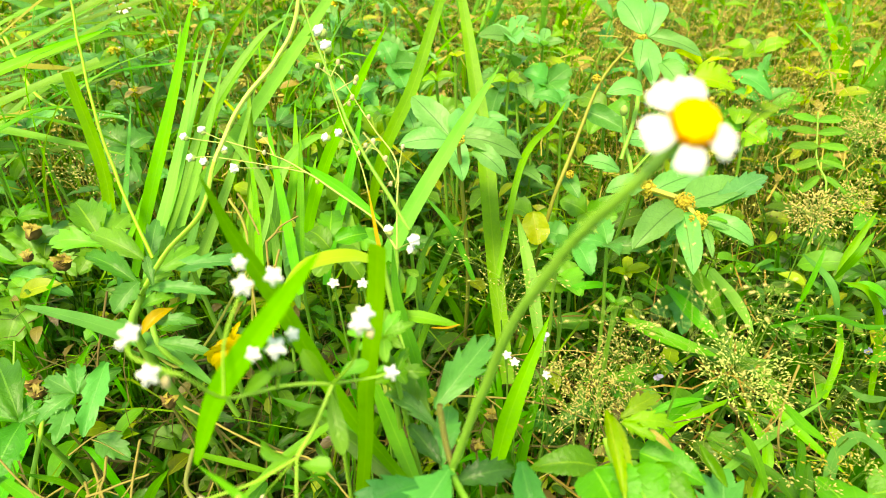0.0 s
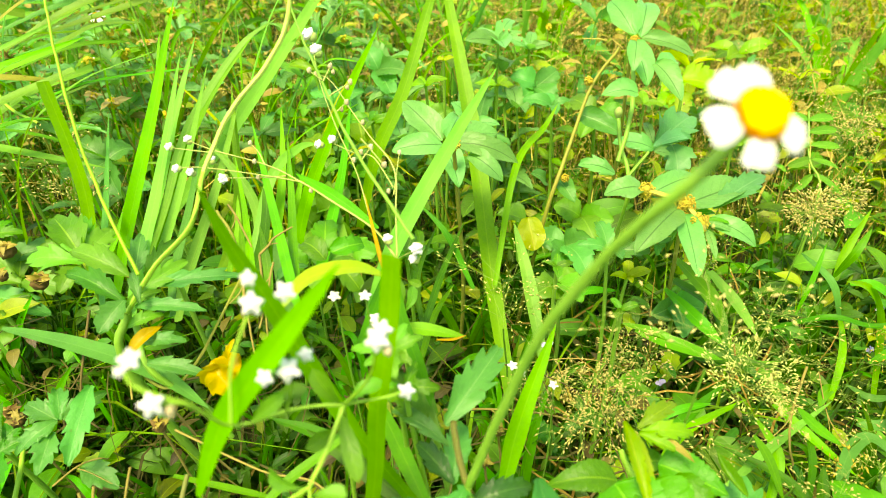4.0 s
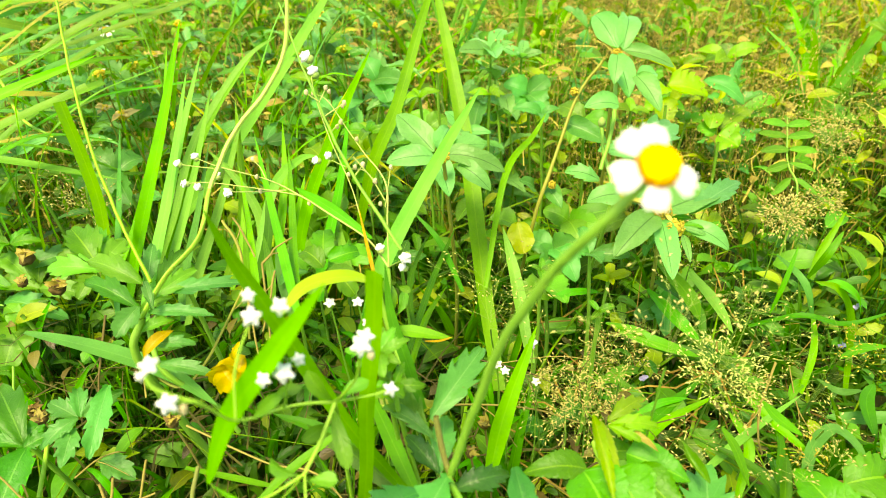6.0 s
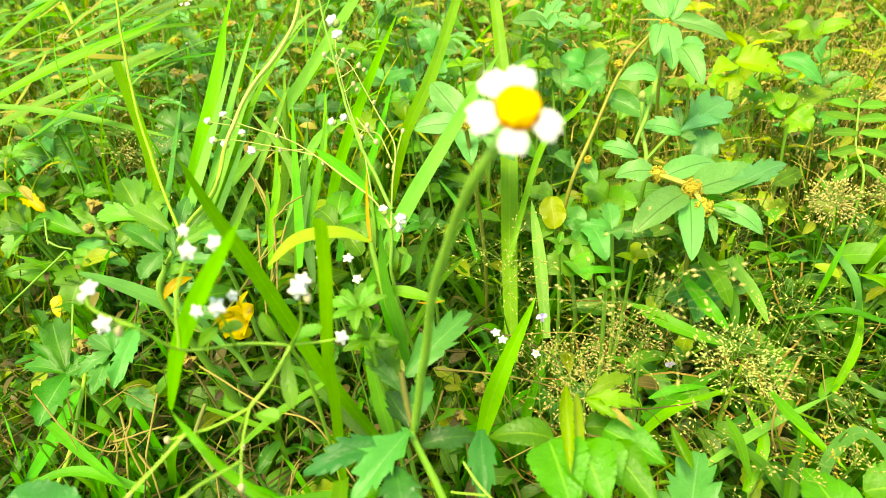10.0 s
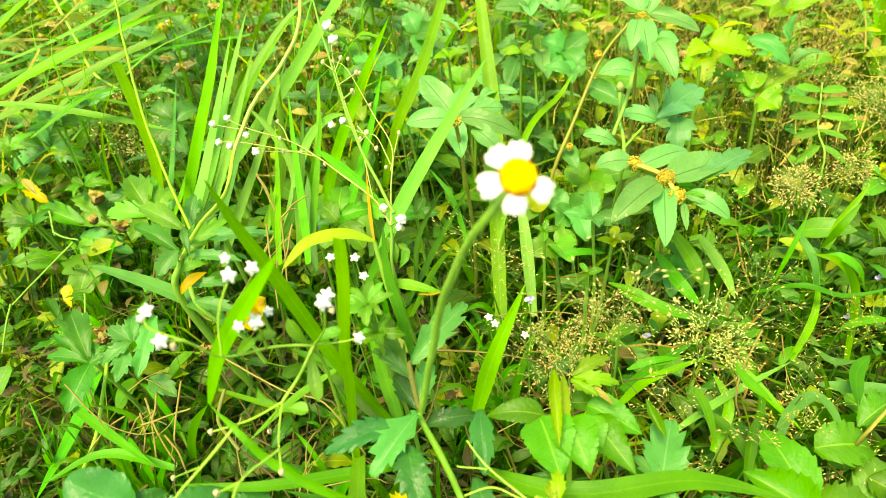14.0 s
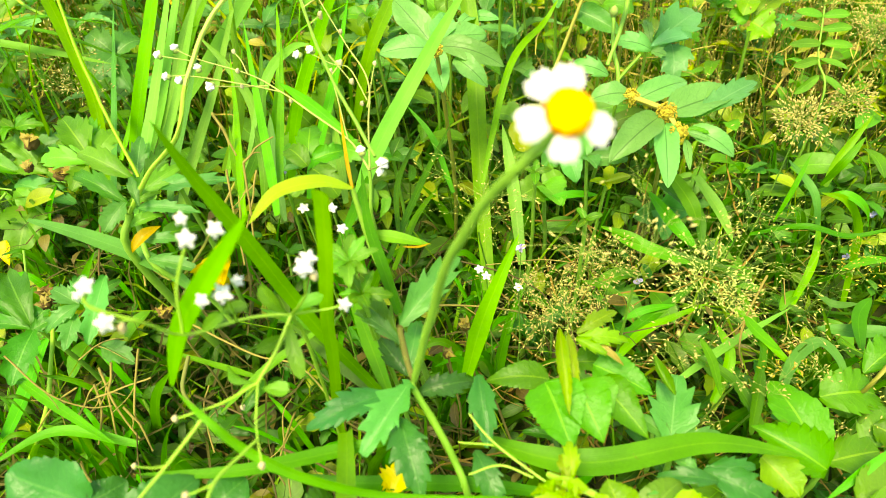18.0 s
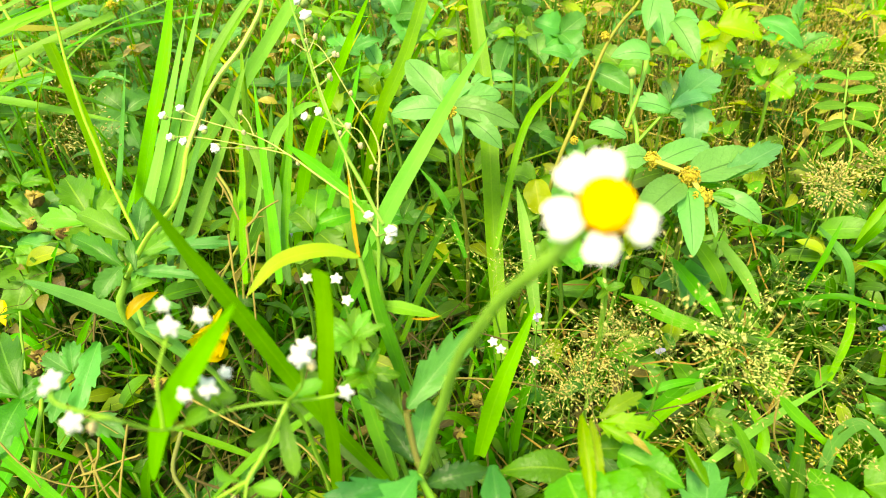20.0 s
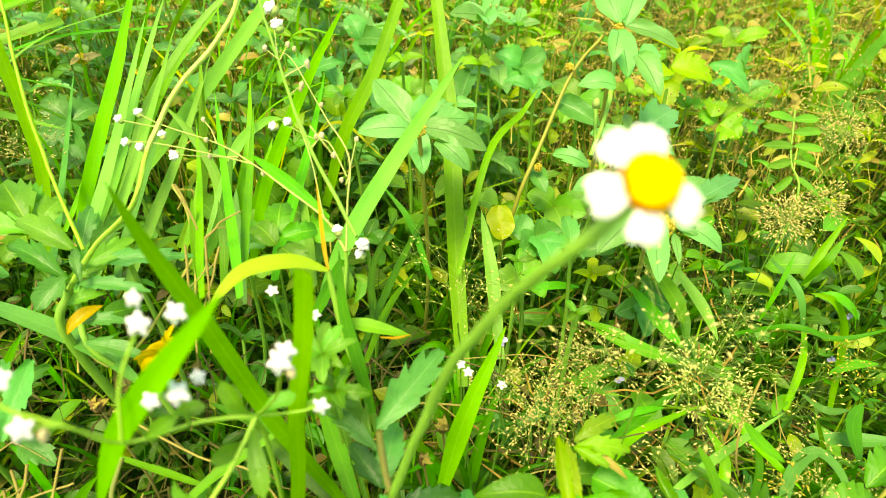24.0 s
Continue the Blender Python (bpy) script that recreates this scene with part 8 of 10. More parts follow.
rosette((0.247, 0.602, 0.122), 0.0230, LEAF_LIME, 4, 119, "olive weed with soft leaves", "ovate", 5, 0.10)
rosette((0.272, 0.568, 0.139), 0.0292, LEAF_LIME, 3, 120, "olive weed with long leaves", "lance", 4, 0.10)
rosette((0.206, 0.469, 0.122), 0.0157, LEAF, 5, 121, "dull green weed under the seeding stalks", "ovate", 5, 0.10)
rosette((0.175, 0.569, 0.160), 0.0146, LEAF_YELLOWISH, 4, 122, "small yellowing weed tip", "ovate", 3, 0.10)
rosette((-0.318, 0.368, 0.122), 0.0209, LEAF, 5, 123, "dull green weed with toothed leaves", "coat", 4, 0.30)
rosette((-0.155, 0.350, 0.133), 0.0138, LEAF_TEAL, 5, 124, "pale blue-green weed with broad toothed leaves among the grass", "coat", 4, 0.30)
rosette((-0.055, 0.347, 0.144), 0.0132, LEAF_FRESH, 5, 125, "soft bright green weed with broad leaves between the blades", "round", 5, 0.10)
bloom((-0.241, 0.538, 0.165), 0.0111, LEAF_LIME, 131, "ochre flower head with spread bracts on a thin stalk")
bloom((-0.223, 0.512, 0.160), 0.0088, LEAF_LIME, 132, "ochre flower head with spread bracts on a thin stalk")
bloom((-0.244, 0.495, 0.159), 0.0096, LEAF_LIME, 133, "ochre flower head with spread bracts on a thin stalk")
bloom((-0.213, 0.451, 0.145), 0.0090, BLUSH, 134, "faded ochre flower head with dry pinkish bracts")
bloom((-0.205, 0.575, 0.174), 0.0104, LEAF_LIME, 135, "ochre flower head with spread bracts on a thin stalk")
bloom((-0.392, 0.559, 0.188), 0.0104, LEAF_LIME, 136, "ochre flower head with spread bracts on a thin stalk")
bloom((-0.080, 0.549, 0.182), 0.0146, LEAF_SPURGE, 137, "orange-yellow flower over a ring of green leaves")
bloom((-0.236, 0.472, 0.143), 0.0058, BLUSH, 138, "faded ochre flower head with dry pinkish bracts")
bloom((-0.225, 0.559, 0.156), 0.0052, BLUSH, 139, "faded ochre flower head with dry pinkish bracts")
bloom((-0.329, 0.479, 0.171), 0.0041, BLUSH, 140, "faded ochre flower head with dry pinkish bracts")
bloom((-0.197, 0.582, 0.147), 0.0097, LEAF_LIME, 141, "ochre flower head with spread bracts on a thin stalk")
bloom((-0.062, 0.537, 0.163), 0.0068, LEAF_LIME, 142, "ochre flower head with spread bracts on a thin stalk")

# ---- blades, sticks and soft leaves in the gaps ----
blade(tuft_r, [(0.202, 0.258, 0.125), (0.209, 0.254, 0.128), (0.218, 0.251, 0.122), (0.226, 0.253, 0.108)], 0.0049, GRASS_MID, face=(0, -0.45, 0.9), shape="both", fold=0.15)
blade(tuft_r, [(0.128, 0.290, 0.100), (0.136, 0.264, 0.100), (0.147, 0.254, 0.092)], 0.0079, GRASS_MID, face=(0, -0.45, 0.9), shape="both", fold=0.15)
blade(tuft_r, [(0.133, 0.298, 0.115), (0.143, 0.271, 0.110), (0.148, 0.262, 0.100)], 0.0088, GRASS_MID, face=(0, -0.45, 0.9), shape="both", fold=0.15)
blade(tuft_r, [(0.197, 0.292, 0.120), (0.204, 0.271, 0.115), (0.212, 0.263, 0.090)], 0.0046, GRASS_BLUE, face=(0, -0.45, 0.9), shape="both", fold=0.15)
blade(tuft_r, [(0.166, 0.241, 0.080), (0.167, 0.220, 0.082), (0.168, 0.203, 0.078)], 0.0044, GRASS_MID, face=(0, -0.45, 0.9), shape="both", fold=0.15)
blade(tuft_r, [(0.180, 0.219, 0.085), (0.185, 0.225, 0.088), (0.196, 0.231, 0.085)], 0.0052, GRASS_MID, face=(0, -0.45, 0.9), shape="both", fold=0.15)
blade(tuft_r, [(0.204, 0.237, 0.080), (0.209, 0.226, 0.082), (0.223, 0.228, 0.080)], 0.0038, GRASS_BLUE, face=(0, -0.45, 0.9), shape="both", fold=0.15)
blade(tuft_r, [(0.219, 0.246, 0.085), (0.232, 0.250, 0.088), (0.249, 0.254, 0.085)], 0.0048, GRASS_MID, face=(0, -0.45, 0.9), shape="both", fold=0.15)
blade(tuft_r, [(0.103, 0.257, 0.100), (0.118, 0.247, 0.100), (0.141, 0.240, 0.095)], 0.0073, GRASS_MID, face=(0, -0.45, 0.9), shape="both", fold=0.15)
blade(tuft_r, [(0.098, 0.262, 0.100), (0.113, 0.252, 0.102), (0.128, 0.246, 0.095)], 0.0043, GRASS_MID, face=(0, -0.45, 0.9), shape="both", fold=0.15)
blade(tuft_r, [(0.069, 0.272, 0.110), (0.083, 0.274, 0.112), (0.097, 0.276, 0.110)], 0.0044, GRASS_MID, face=(0, -0.45, 0.9), shape="both", fold=0.15)
blade(tuft_r, [(0.086, 0.233, 0.090), (0.096, 0.228, 0.092), (0.105, 0.223, 0.090)], 0.0036, GRASS_MID, face=(0, -0.45, 0.9), shape="both", fold=0.15)
blade(tuft_r, [(0.105, 0.217, 0.080), (0.116, 0.219, 0.085), (0.131, 0.222, 0.085)], 0.0038, GRASS_MID, face=(0, -0.45, 0.9), shape="both", fold=0.15)
blade(tuft_r, [(0.107, 0.208, 0.075), (0.116, 0.215, 0.080), (0.127, 0.219, 0.085)], 0.0047, GRASS_MID, face=(0, -0.45, 0.9), shape="both", fold=0.15)
blade(tuft_r, [(0.222, 0.296, 0.100), (0.225, 0.291, 0.120), (0.235, 0.299, 0.130)], 0.0044, GRASS_MID, face=(0, -0.45, 0.9), shape="both", fold=0.15)
blade(tuft_r, [(0.187, 0.266, 0.100), (0.192, 0.270, 0.120), (0.198, 0.278, 0.135)], 0.0027, GRASS_MID, face=(0, -0.45, 0.9), shape="both", fold=0.15)
blade(tuft_r, [(0.212, 0.199, 0.080), (0.216, 0.216, 0.085), (0.227, 0.228, 0.085)], 0.0073, GRASS_DEEP, face=(0, -0.45, 0.9), shape="both", fold=0.15)
blade(tuft_b, [(-0.075, 0.236, 0.140), (-0.076, 0.243, 0.155), (-0.077, 0.252, 0.170)], 0.0032, GRASS_FRESH, face=(0, -0.45, 0.9), shape="both", fold=0.15)
blade(tuft_b, [(-0.060, 0.244, 0.120), (-0.067, 0.264, 0.135), (-0.072, 0.292, 0.150)], 0.0062, GRASS_BLUE, face=(0, -0.45, 0.9), shape="both", fold=0.15)
blade(tuft_b, [(-0.071, 0.248, 0.120), (-0.075, 0.271, 0.130), (-0.080, 0.288, 0.145)], 0.0044, GRASS_MID, face=(0, -0.45, 0.9), shape="both", fold=0.15)
twig([(-0.062, 0.221, 0.173), (-0.061, 0.215, 0.165), (-0.060, 0.209, 0.157), (-0.058, 0.195, 0.140)], 0.0005, TWIG)
twig([(-0.057, 0.220, 0.170), (-0.058, 0.216, 0.166), (-0.059, 0.213, 0.161), (-0.062, 0.204, 0.151)], 0.0005, TWIG)
twig([(-0.069, 0.219, 0.171), (-0.068, 0.214, 0.164), (-0.067, 0.209, 0.158), (-0.063, 0.195, 0.140)], 0.0005, TWIG)
twig([(-0.074, 0.233, 0.188), (-0.071, 0.230, 0.185), (-0.069, 0.228, 0.181), (-0.065, 0.223, 0.175)], 0.0005, TWIG)
twig([(-0.062, 0.221, 0.173), (-0.059, 0.224, 0.175), (-0.057, 0.226, 0.177), (-0.050, 0.229, 0.180)], 0.0005, TWIG)
leaf(creeper_mid, (-0.040, 0.234, 0.161), (-0.050, 0.243, 0.165), 0.0111, LEAF_FRESH, "round", 4, 0.15, face=(0.14, -0.43, 0.89), tip_over=0.15)
leaf(creeper_mid, (-0.038, 0.236, 0.163), (-0.025, 0.242, 0.164), 0.0105, LEAF_FRESH, "round", 4, 0.15, face=(0.14, -0.44, 0.89), tip_over=0.15)
leaf(creeper_mid, (-0.037, 0.230, 0.163), (-0.025, 0.219, 0.158), 0.0123, LEAF_FRESH, "round", 4, 0.15, face=(0.14, -0.43, 0.89), tip_over=0.15)
leaf(creeper_mid, (-0.041, 0.240, 0.161), (-0.042, 0.256, 0.167), 0.0124, LEAF_FRESH, "round", 4, 0.15, face=(0.15, -0.44, 0.89), tip_over=0.15)
leaf(creeper_mid, (-0.036, 0.220, 0.166), (-0.042, 0.211, 0.164), 0.0088, LEAF, "round", 4, 0.15, face=(0.14, -0.43, 0.89), tip_over=0.15)
rosette((-0.010, 0.161, 0.177), 0.0111, LEAF, 8, 151, "feverfew weed base with narrow pale leaves", "lance", 3, 0.25)
rosette((-0.006, 0.154, 0.169), 0.0094, LEAF_FRESH, 6, 152, "feverfew weed base with narrow pale leaves", "lance", 3, 0.25)
rosette((0.086, 0.267, 0.141), 0.0177, LEAF_TEAL, 4, 153, "blue-green weed with lobed leaves under the spurge", "coat", 4, 0.30)
rosette((0.098, 0.268, 0.124), 0.0122, LEAF_YELLOWISH, 4, 154, "yellow-brown dying weed under the spurge", "ovate", 4, 0.10)
rosette((0.079, 0.218, 0.145), 0.0063, LEAF_FRESH, 3, 155, "small round-leaved green seedling near the soil", "round", 3, 0.05)
rosette((0.061, 0.260, 0.137), 0.0101, LEAF_FRESH, 4, 156, "soft green weed at the foot of the grass", "ovate", 4, 0.10)
rosette((-0.305, 0.343, 0.106), 0.0192, LEAF_FRESH, 4, 157, "bright weed with pointed leaves beside the cut grass", "coat", 4, 0.30)
rosette((-0.278, 0.312, 0.095), 0.0176, LEAF_STRONG, 5, 158, "deep green weed with toothed leaves", "coat", 4, 0.30)
rosette((-0.257, 0.347, 0.104), 0.0176, LEAF_FRESH, 5, 159, "soft green weed with toothed leaves", "coat", 4, 0.30)
rosette((-0.181, 0.299, 0.128), 0.0153, LEAF, 5, 160, "soft green weed with toothed leaves", "coat", 4, 0.30)
rosette((-0.009, 0.276, 0.135), 0.0125, LEAF_STRONG, 5, 161, "deep green weed between the blades", "ovate", 5, 0.10)
rosette((-0.064, 0.267, 0.133), 0.0113, LEAF_TEAL, 4, 162, "blue-green weed between the blades", "ovate", 5, 0.10)
stem(weed_l2, [(-0.258, 0.303, 0.097), (-0.250, 0.301, 0.094), (-0.241, 0.301, 0.092)], 0.0007, 0.0006, STEM, "runner")
stem(weed_l2, [(-0.238, 0.293, 0.097), (-0.255, 0.280, 0.084), (-0.276, 0.263, 0.068)], 0.0007, 0.0006, STEM, "runner")
stem(weed_l2, [(-0.273, 0.260, 0.072), (-0.276, 0.252, 0.062), (-0.278, 0.240, 0.048)], 0.0007, 0.0006, STEM, "runner")
stem(weed_l2, [(-0.217, 0.259, 0.084), (-0.216, 0.250, 0.073), (-0.214, 0.239, 0.060)], 0.0007, 0.0006, STEM, "runner")
stem(weed_l2, [(-0.262, 0.313, 0.107), (-0.260, 0.308, 0.101), (-0.258, 0.303, 0.094)], 0.0007, 0.0006, STEM, "runner")
leaf(weed_l4, (-0.286, 0.331, 0.120), (-0.272, 0.321, 0.115), 0.0060, DRY_LEAF, "lance", 3, 0.10, face=(0.37, -0.38, 0.85), tip_over=0.15)

leaf(creeper_front, (0.073, 0.153, 0.147), (0.083, 0.144, 0.145), 0.0027, DRY_LEAF, "lance", 0, 0.00, face=(-0.10, -0.32, 0.94), tip_over=0.15)
blade(tuft_r, [(0.182, 0.132, 0.110), (0.171, 0.126, 0.104), (0.159, 0.119, 0.097)], 0.0039, GRASS_MID, face=(0, -0.45, 0.9), shape="tip", fold=0.15)
blade(tuft_r, [(0.126, 0.181, 0.112), (0.131, 0.174, 0.105), (0.135, 0.164, 0.094)], 0.0040, GRASS_MID, face=(0, -0.45, 0.9), shape="both", fold=0.15)
blade(tuft_r, [(0.147, 0.153, 0.083), (0.150, 0.165, 0.095), (0.152, 0.173, 0.103)], 0.0052, GRASS_DEEP, face=(0, -0.45, 0.9), shape="both", fold=0.15)
blade(tuft_r, [(0.142, 0.185, 0.122), (0.148, 0.180, 0.117), (0.157, 0.175, 0.112)], 0.0046, GRASS_MID, face=(0, -0.45, 0.9), shape="both", fold=0.15)
panicle((0.175, 0.203, 0.000), (0.163, 0.173, 0.102), 0.0099, 46, 0.0011, OCHRE, 0.35, 31, "dried ochre seeding grass under an arched blade", 12)
panicle((0.164, 0.191, 0.000), (0.152, 0.161, 0.102), 0.0078, 30, 0.0009, SEED_TAN, 0.35, 32, "", 12)
panicle((0.184, 0.200, 0.000), (0.172, 0.170, 0.106), 0.0088, 30, 0.0009, SEED_TAN, 0.35, 33, "", 12)
panicle((0.142, 0.183, 0.000), (0.130, 0.153, 0.095), 0.0078, 34, 0.0009, SEED_TAN, 0.35, 34, "", 12)
panicle((0.153, 0.199, 0.000), (0.141, 0.169, 0.100), 0.0070, 26, 0.0009, SEED_TAN, 0.35, 35, "", 12)
panicle((0.190, 0.220, 0.000), (0.178, 0.190, 0.104), 0.0107, 40, 0.0009, SEED_TAN, 0.35, 36, "", 12)
panicle((0.190, 0.179, 0.000), (0.178, 0.149, 0.088), 0.0078, 26, 0.0009, SEED_TAN, 0.35, 37, "", 12)
twig([(-0.127, 0.167, 0.106), (-0.124, 0.162, 0.100), (-0.120, 0.156, 0.094), (-0.110, 0.147, 0.083)], 0.0006, TWIG)
twig([(-0.122, 0.169, 0.107), (-0.122, 0.164, 0.102), (-0.123, 0.159, 0.097), (-0.120, 0.147, 0.083)], 0.0006, TWIG)
twig([(-0.128, 0.158, 0.097), (-0.122, 0.160, 0.098), (-0.117, 0.162, 0.099), (-0.105, 0.165, 0.102)], 0.0006, TWIG)
twig([(-0.117, 0.156, 0.093), (-0.113, 0.153, 0.090), (-0.110, 0.151, 0.087), (-0.105, 0.144, 0.078)], 0.0006, TWIG)
twig([(-0.129, 0.162, 0.101), (-0.127, 0.158, 0.096), (-0.126, 0.154, 0.092), (-0.128, 0.145, 0.081)], 0.0006, TWIG)

# ---- cut grass lying behind ----

lying_grass = thing("lying_grass", (-0.492, 0.720, 0.030), "heap of long cut grass blades lying flat, yellow-green and straw", "grass")
blade(lying_grass, [(-0.311, 0.347, 0.150), (-0.255, 0.374, 0.170), (-0.207, 0.403, 0.185)], 0.0071, GRASS_DULL, face=(0, -0.4, 0.9), shape="cut")
blade(lying_grass, [(-0.306, 0.362, 0.150), (-0.288, 0.374, 0.170), (-0.271, 0.382, 0.190)], 0.0034, GRASS_STRAW, face=(0, -0.4, 0.9), shape="cut")
blade(lying_grass, [(-0.299, 0.452, 0.170), (-0.257, 0.451, 0.180), (-0.227, 0.460, 0.190)], 0.0085, GRASS_BLUE, face=(0, -0.4, 0.9), shape="cut")
blade(lying_grass, [(-0.326, 0.378, 0.150), (-0.278, 0.381, 0.155), (-0.222, 0.398, 0.160)], 0.0035, GRASS_STRAW, face=(0, -0.4, 0.9), shape="both")
blade(lying_grass, [(-0.368, 0.448, 0.170), (-0.331, 0.445, 0.172), (-0.302, 0.438, 0.175)], 0.0034, GRASS_STRAW, face=(0, -0.4, 0.9), shape="both")
blade(lying_grass, [(-0.309, 0.463, 0.141), (-0.235, 0.492, 0.149), (-0.160, 0.531, 0.160)], 0.0036, GRASS_BLUE, face=(0,-0.2,1), shape="both", twist=-1.1)
blade(lying_grass, [(-0.356, 0.487, 0.205), (-0.282, 0.516, 0.213), (-0.206, 0.536, 0.201)], 0.0058, GRASS_DULL, face=(0,-0.2,1), shape="both", twist=0.6)
blade(lying_grass, [(-0.394, 0.606, 0.185), (-0.333, 0.672, 0.240), (-0.271, 0.721, 0.266)], 0.0036, GRASS_STRAW, face=(0,-0.2,1), shape="cut", twist=-0.4)
blade(lying_grass, [(-0.321, 0.528, 0.163), (-0.255, 0.566, 0.184), (-0.189, 0.602, 0.193)], 0.0054, GRASS_DULL, face=(0,-0.2,1), shape="both", twist=-0.0)
blade(lying_grass, [(-0.376, 0.403, 0.156), (-0.303, 0.473, 0.214), (-0.229, 0.542, 0.262)], 0.0058, GRASS_LIGHT, face=(0,-0.2,1), shape="cut", twist=0.8)
blade(lying_grass, [(-0.287, 0.441, 0.176), (-0.230, 0.486, 0.205), (-0.171, 0.524, 0.219)], 0.0070, GRASS_DULL, face=(0,-0.2,1), shape="both", twist=0.7)
blade(lying_grass, [(-0.299, 0.383, 0.131), (-0.261, 0.424, 0.159), (-0.223, 0.457, 0.169)], 0.0058, GRASS_DULL, face=(0,-0.2,1), shape="cut", twist=0.5)
blade(lying_grass, [(-0.350, 0.538, 0.201), (-0.265, 0.584, 0.228), (-0.179, 0.626, 0.241)], 0.0027, GRASS_STRAW, face=(0,-0.2,1), shape="both", twist=-1.1)
blade(lying_grass, [(-0.245, 0.405, 0.184), (-0.216, 0.429, 0.192), (-0.189, 0.449, 0.189)], 0.0036, GRASS_MID, face=(0,-0.2,1), shape="both", twist=0.8)
blade(lying_grass, [(-0.304, 0.324, 0.167), (-0.249, 0.363, 0.190), (-0.194, 0.402, 0.205)], 0.0070, GRASS_LIGHT, face=(0,-0.2,1), shape="both", twist=0.9)
blade(lying_grass, [(-0.302, 0.489, 0.172), (-0.230, 0.526, 0.190), (-0.156, 0.569, 0.207)], 0.0058, GRASS_DULL, face=(0,-0.2,1), shape="both", twist=0.6)
blade(lying_grass, [(-0.367, 0.434, 0.143), (-0.288, 0.468, 0.156), (-0.208, 0.494, 0.151)], 0.0054, GRASS_BLUE, face=(0,-0.2,1), shape="cut", twist=-0.5)
blade(lying_grass, [(-0.282, 0.393, 0.186), (-0.253, 0.406, 0.180), (-0.225, 0.422, 0.172)], 0.0058, GRASS_STRAW, face=(0,-0.2,1), shape="both", twist=0.3)
blade(lying_grass, [(-0.302, 0.380, 0.131), (-0.230, 0.429, 0.164), (-0.157, 0.461, 0.167)], 0.0036, GRASS_MID, face=(0,-0.2,1), shape="cut", twist=-0.1)
blade(lying_grass, [(-0.318, 0.373, 0.177), (-0.265, 0.404, 0.191), (-0.212, 0.447, 0.211)], 0.0027, GRASS_DULL, face=(0,-0.2,1), shape="both", twist=1.1)
blade(lying_grass, [(-0.346, 0.470, 0.192), (-0.316, 0.495, 0.202), (-0.287, 0.510, 0.192)], 0.0070, GRASS_DULL, face=(0,-0.2,1), shape="cut", twist=1.1)
blade(lying_grass, [(-0.337, 0.447, 0.198), (-0.308, 0.471, 0.208), (-0.280, 0.498, 0.212)], 0.0070, GRASS_BLUE, face=(0,-0.2,1), shape="both", twist=1.1)
blade(lying_grass, [(-0.304, 0.396, 0.117), (-0.260, 0.416, 0.119), (-0.218, 0.436, 0.112)], 0.0054, GRASS_DULL, face=(0,-0.2,1), shape="both", twist=0.9)
blade(lying_grass, [(-0.245, 0.309, 0.164), (-0.210, 0.339, 0.179), (-0.175, 0.355, 0.169)], 0.0070, GRASS_MID, face=(0,-0.2,1), shape="both", twist=-0.6)
blade(lying_grass, [(-0.469, 0.583, 0.199), (-0.414, 0.626, 0.226), (-0.360, 0.655, 0.230)], 0.0054, GRASS_DULL, face=(0,-0.2,1), shape="both", twist=0.5)
blade(lying_grass, [(-0.305, 0.434, 0.203), (-0.231, 0.492, 0.245), (-0.155, 0.537, 0.264)], 0.0054, GRASS_LIGHT, face=(0,-0.2,1), shape="cut", twist=0.5)
blade(lying_grass, [(-0.325, 0.416, 0.120), (-0.299, 0.427, 0.113), (-0.276, 0.440, 0.102)], 0.0058, GRASS_BLUE, face=(0,-0.2,1), shape="both", twist=-0.3)
blade(lying_grass, [(-0.364, 0.399, 0.134), (-0.325, 0.409, 0.124), (-0.287, 0.418, 0.105)], 0.0058, GRASS_DULL, face=(0,-0.2,1), shape="cut", twist=-0.9)
blade(lying_grass, [(-0.282, 0.400, 0.188), (-0.237, 0.447, 0.221), (-0.191, 0.484, 0.236)], 0.0027, GRASS_STRAW, face=(0,-0.2,1), shape="both", twist=0.4)
blade(lying_grass, [(-0.261, 0.360, 0.133), (-0.218, 0.411, 0.171), (-0.175, 0.445, 0.183)], 0.0027, GRASS_DULL, face=(0,-0.2,1), shape="cut", twist=-0.3)
blade(lying_grass, [(-0.401, 0.486, 0.219), (-0.345, 0.515, 0.230), (-0.290, 0.551, 0.241)], 0.0058, GRASS_LIGHT, face=(0,-0.2,1), shape="both", twist=-0.4)
blade(lying_grass, [(-0.284, 0.466, 0.133), (-0.249, 0.493, 0.144), (-0.215, 0.519, 0.148)], 0.0070, GRASS_DULL, face=(0,-0.2,1), shape="both", twist=-0.6)
blade(lying_grass, [(-0.368, 0.529, 0.162), (-0.338, 0.557, 0.176), (-0.309, 0.581, 0.177)], 0.0054, GRASS_DULL, face=(0,-0.2,1), shape="both", twist=0.7)
blade(lying_grass, [(-0.360, 0.591, 0.195), (-0.327, 0.640, 0.234), (-0.295, 0.668, 0.239)], 0.0058, GRASS_STRAW, face=(0,-0.2,1), shape="both", twist=-0.9)
blade(lying_grass, [(-0.324, 0.404, 0.167), (-0.291, 0.427, 0.174), (-0.258, 0.456, 0.181)], 0.0054, GRASS_MID, face=(0,-0.2,1), shape="cut", twist=-0.5)
blade(lying_grass, [(-0.343, 0.614, 0.187), (-0.277, 0.638, 0.190), (-0.211, 0.651, 0.172)], 0.0058, GRASS_LIGHT, face=(0,-0.2,1), shape="both", twist=-0.7)
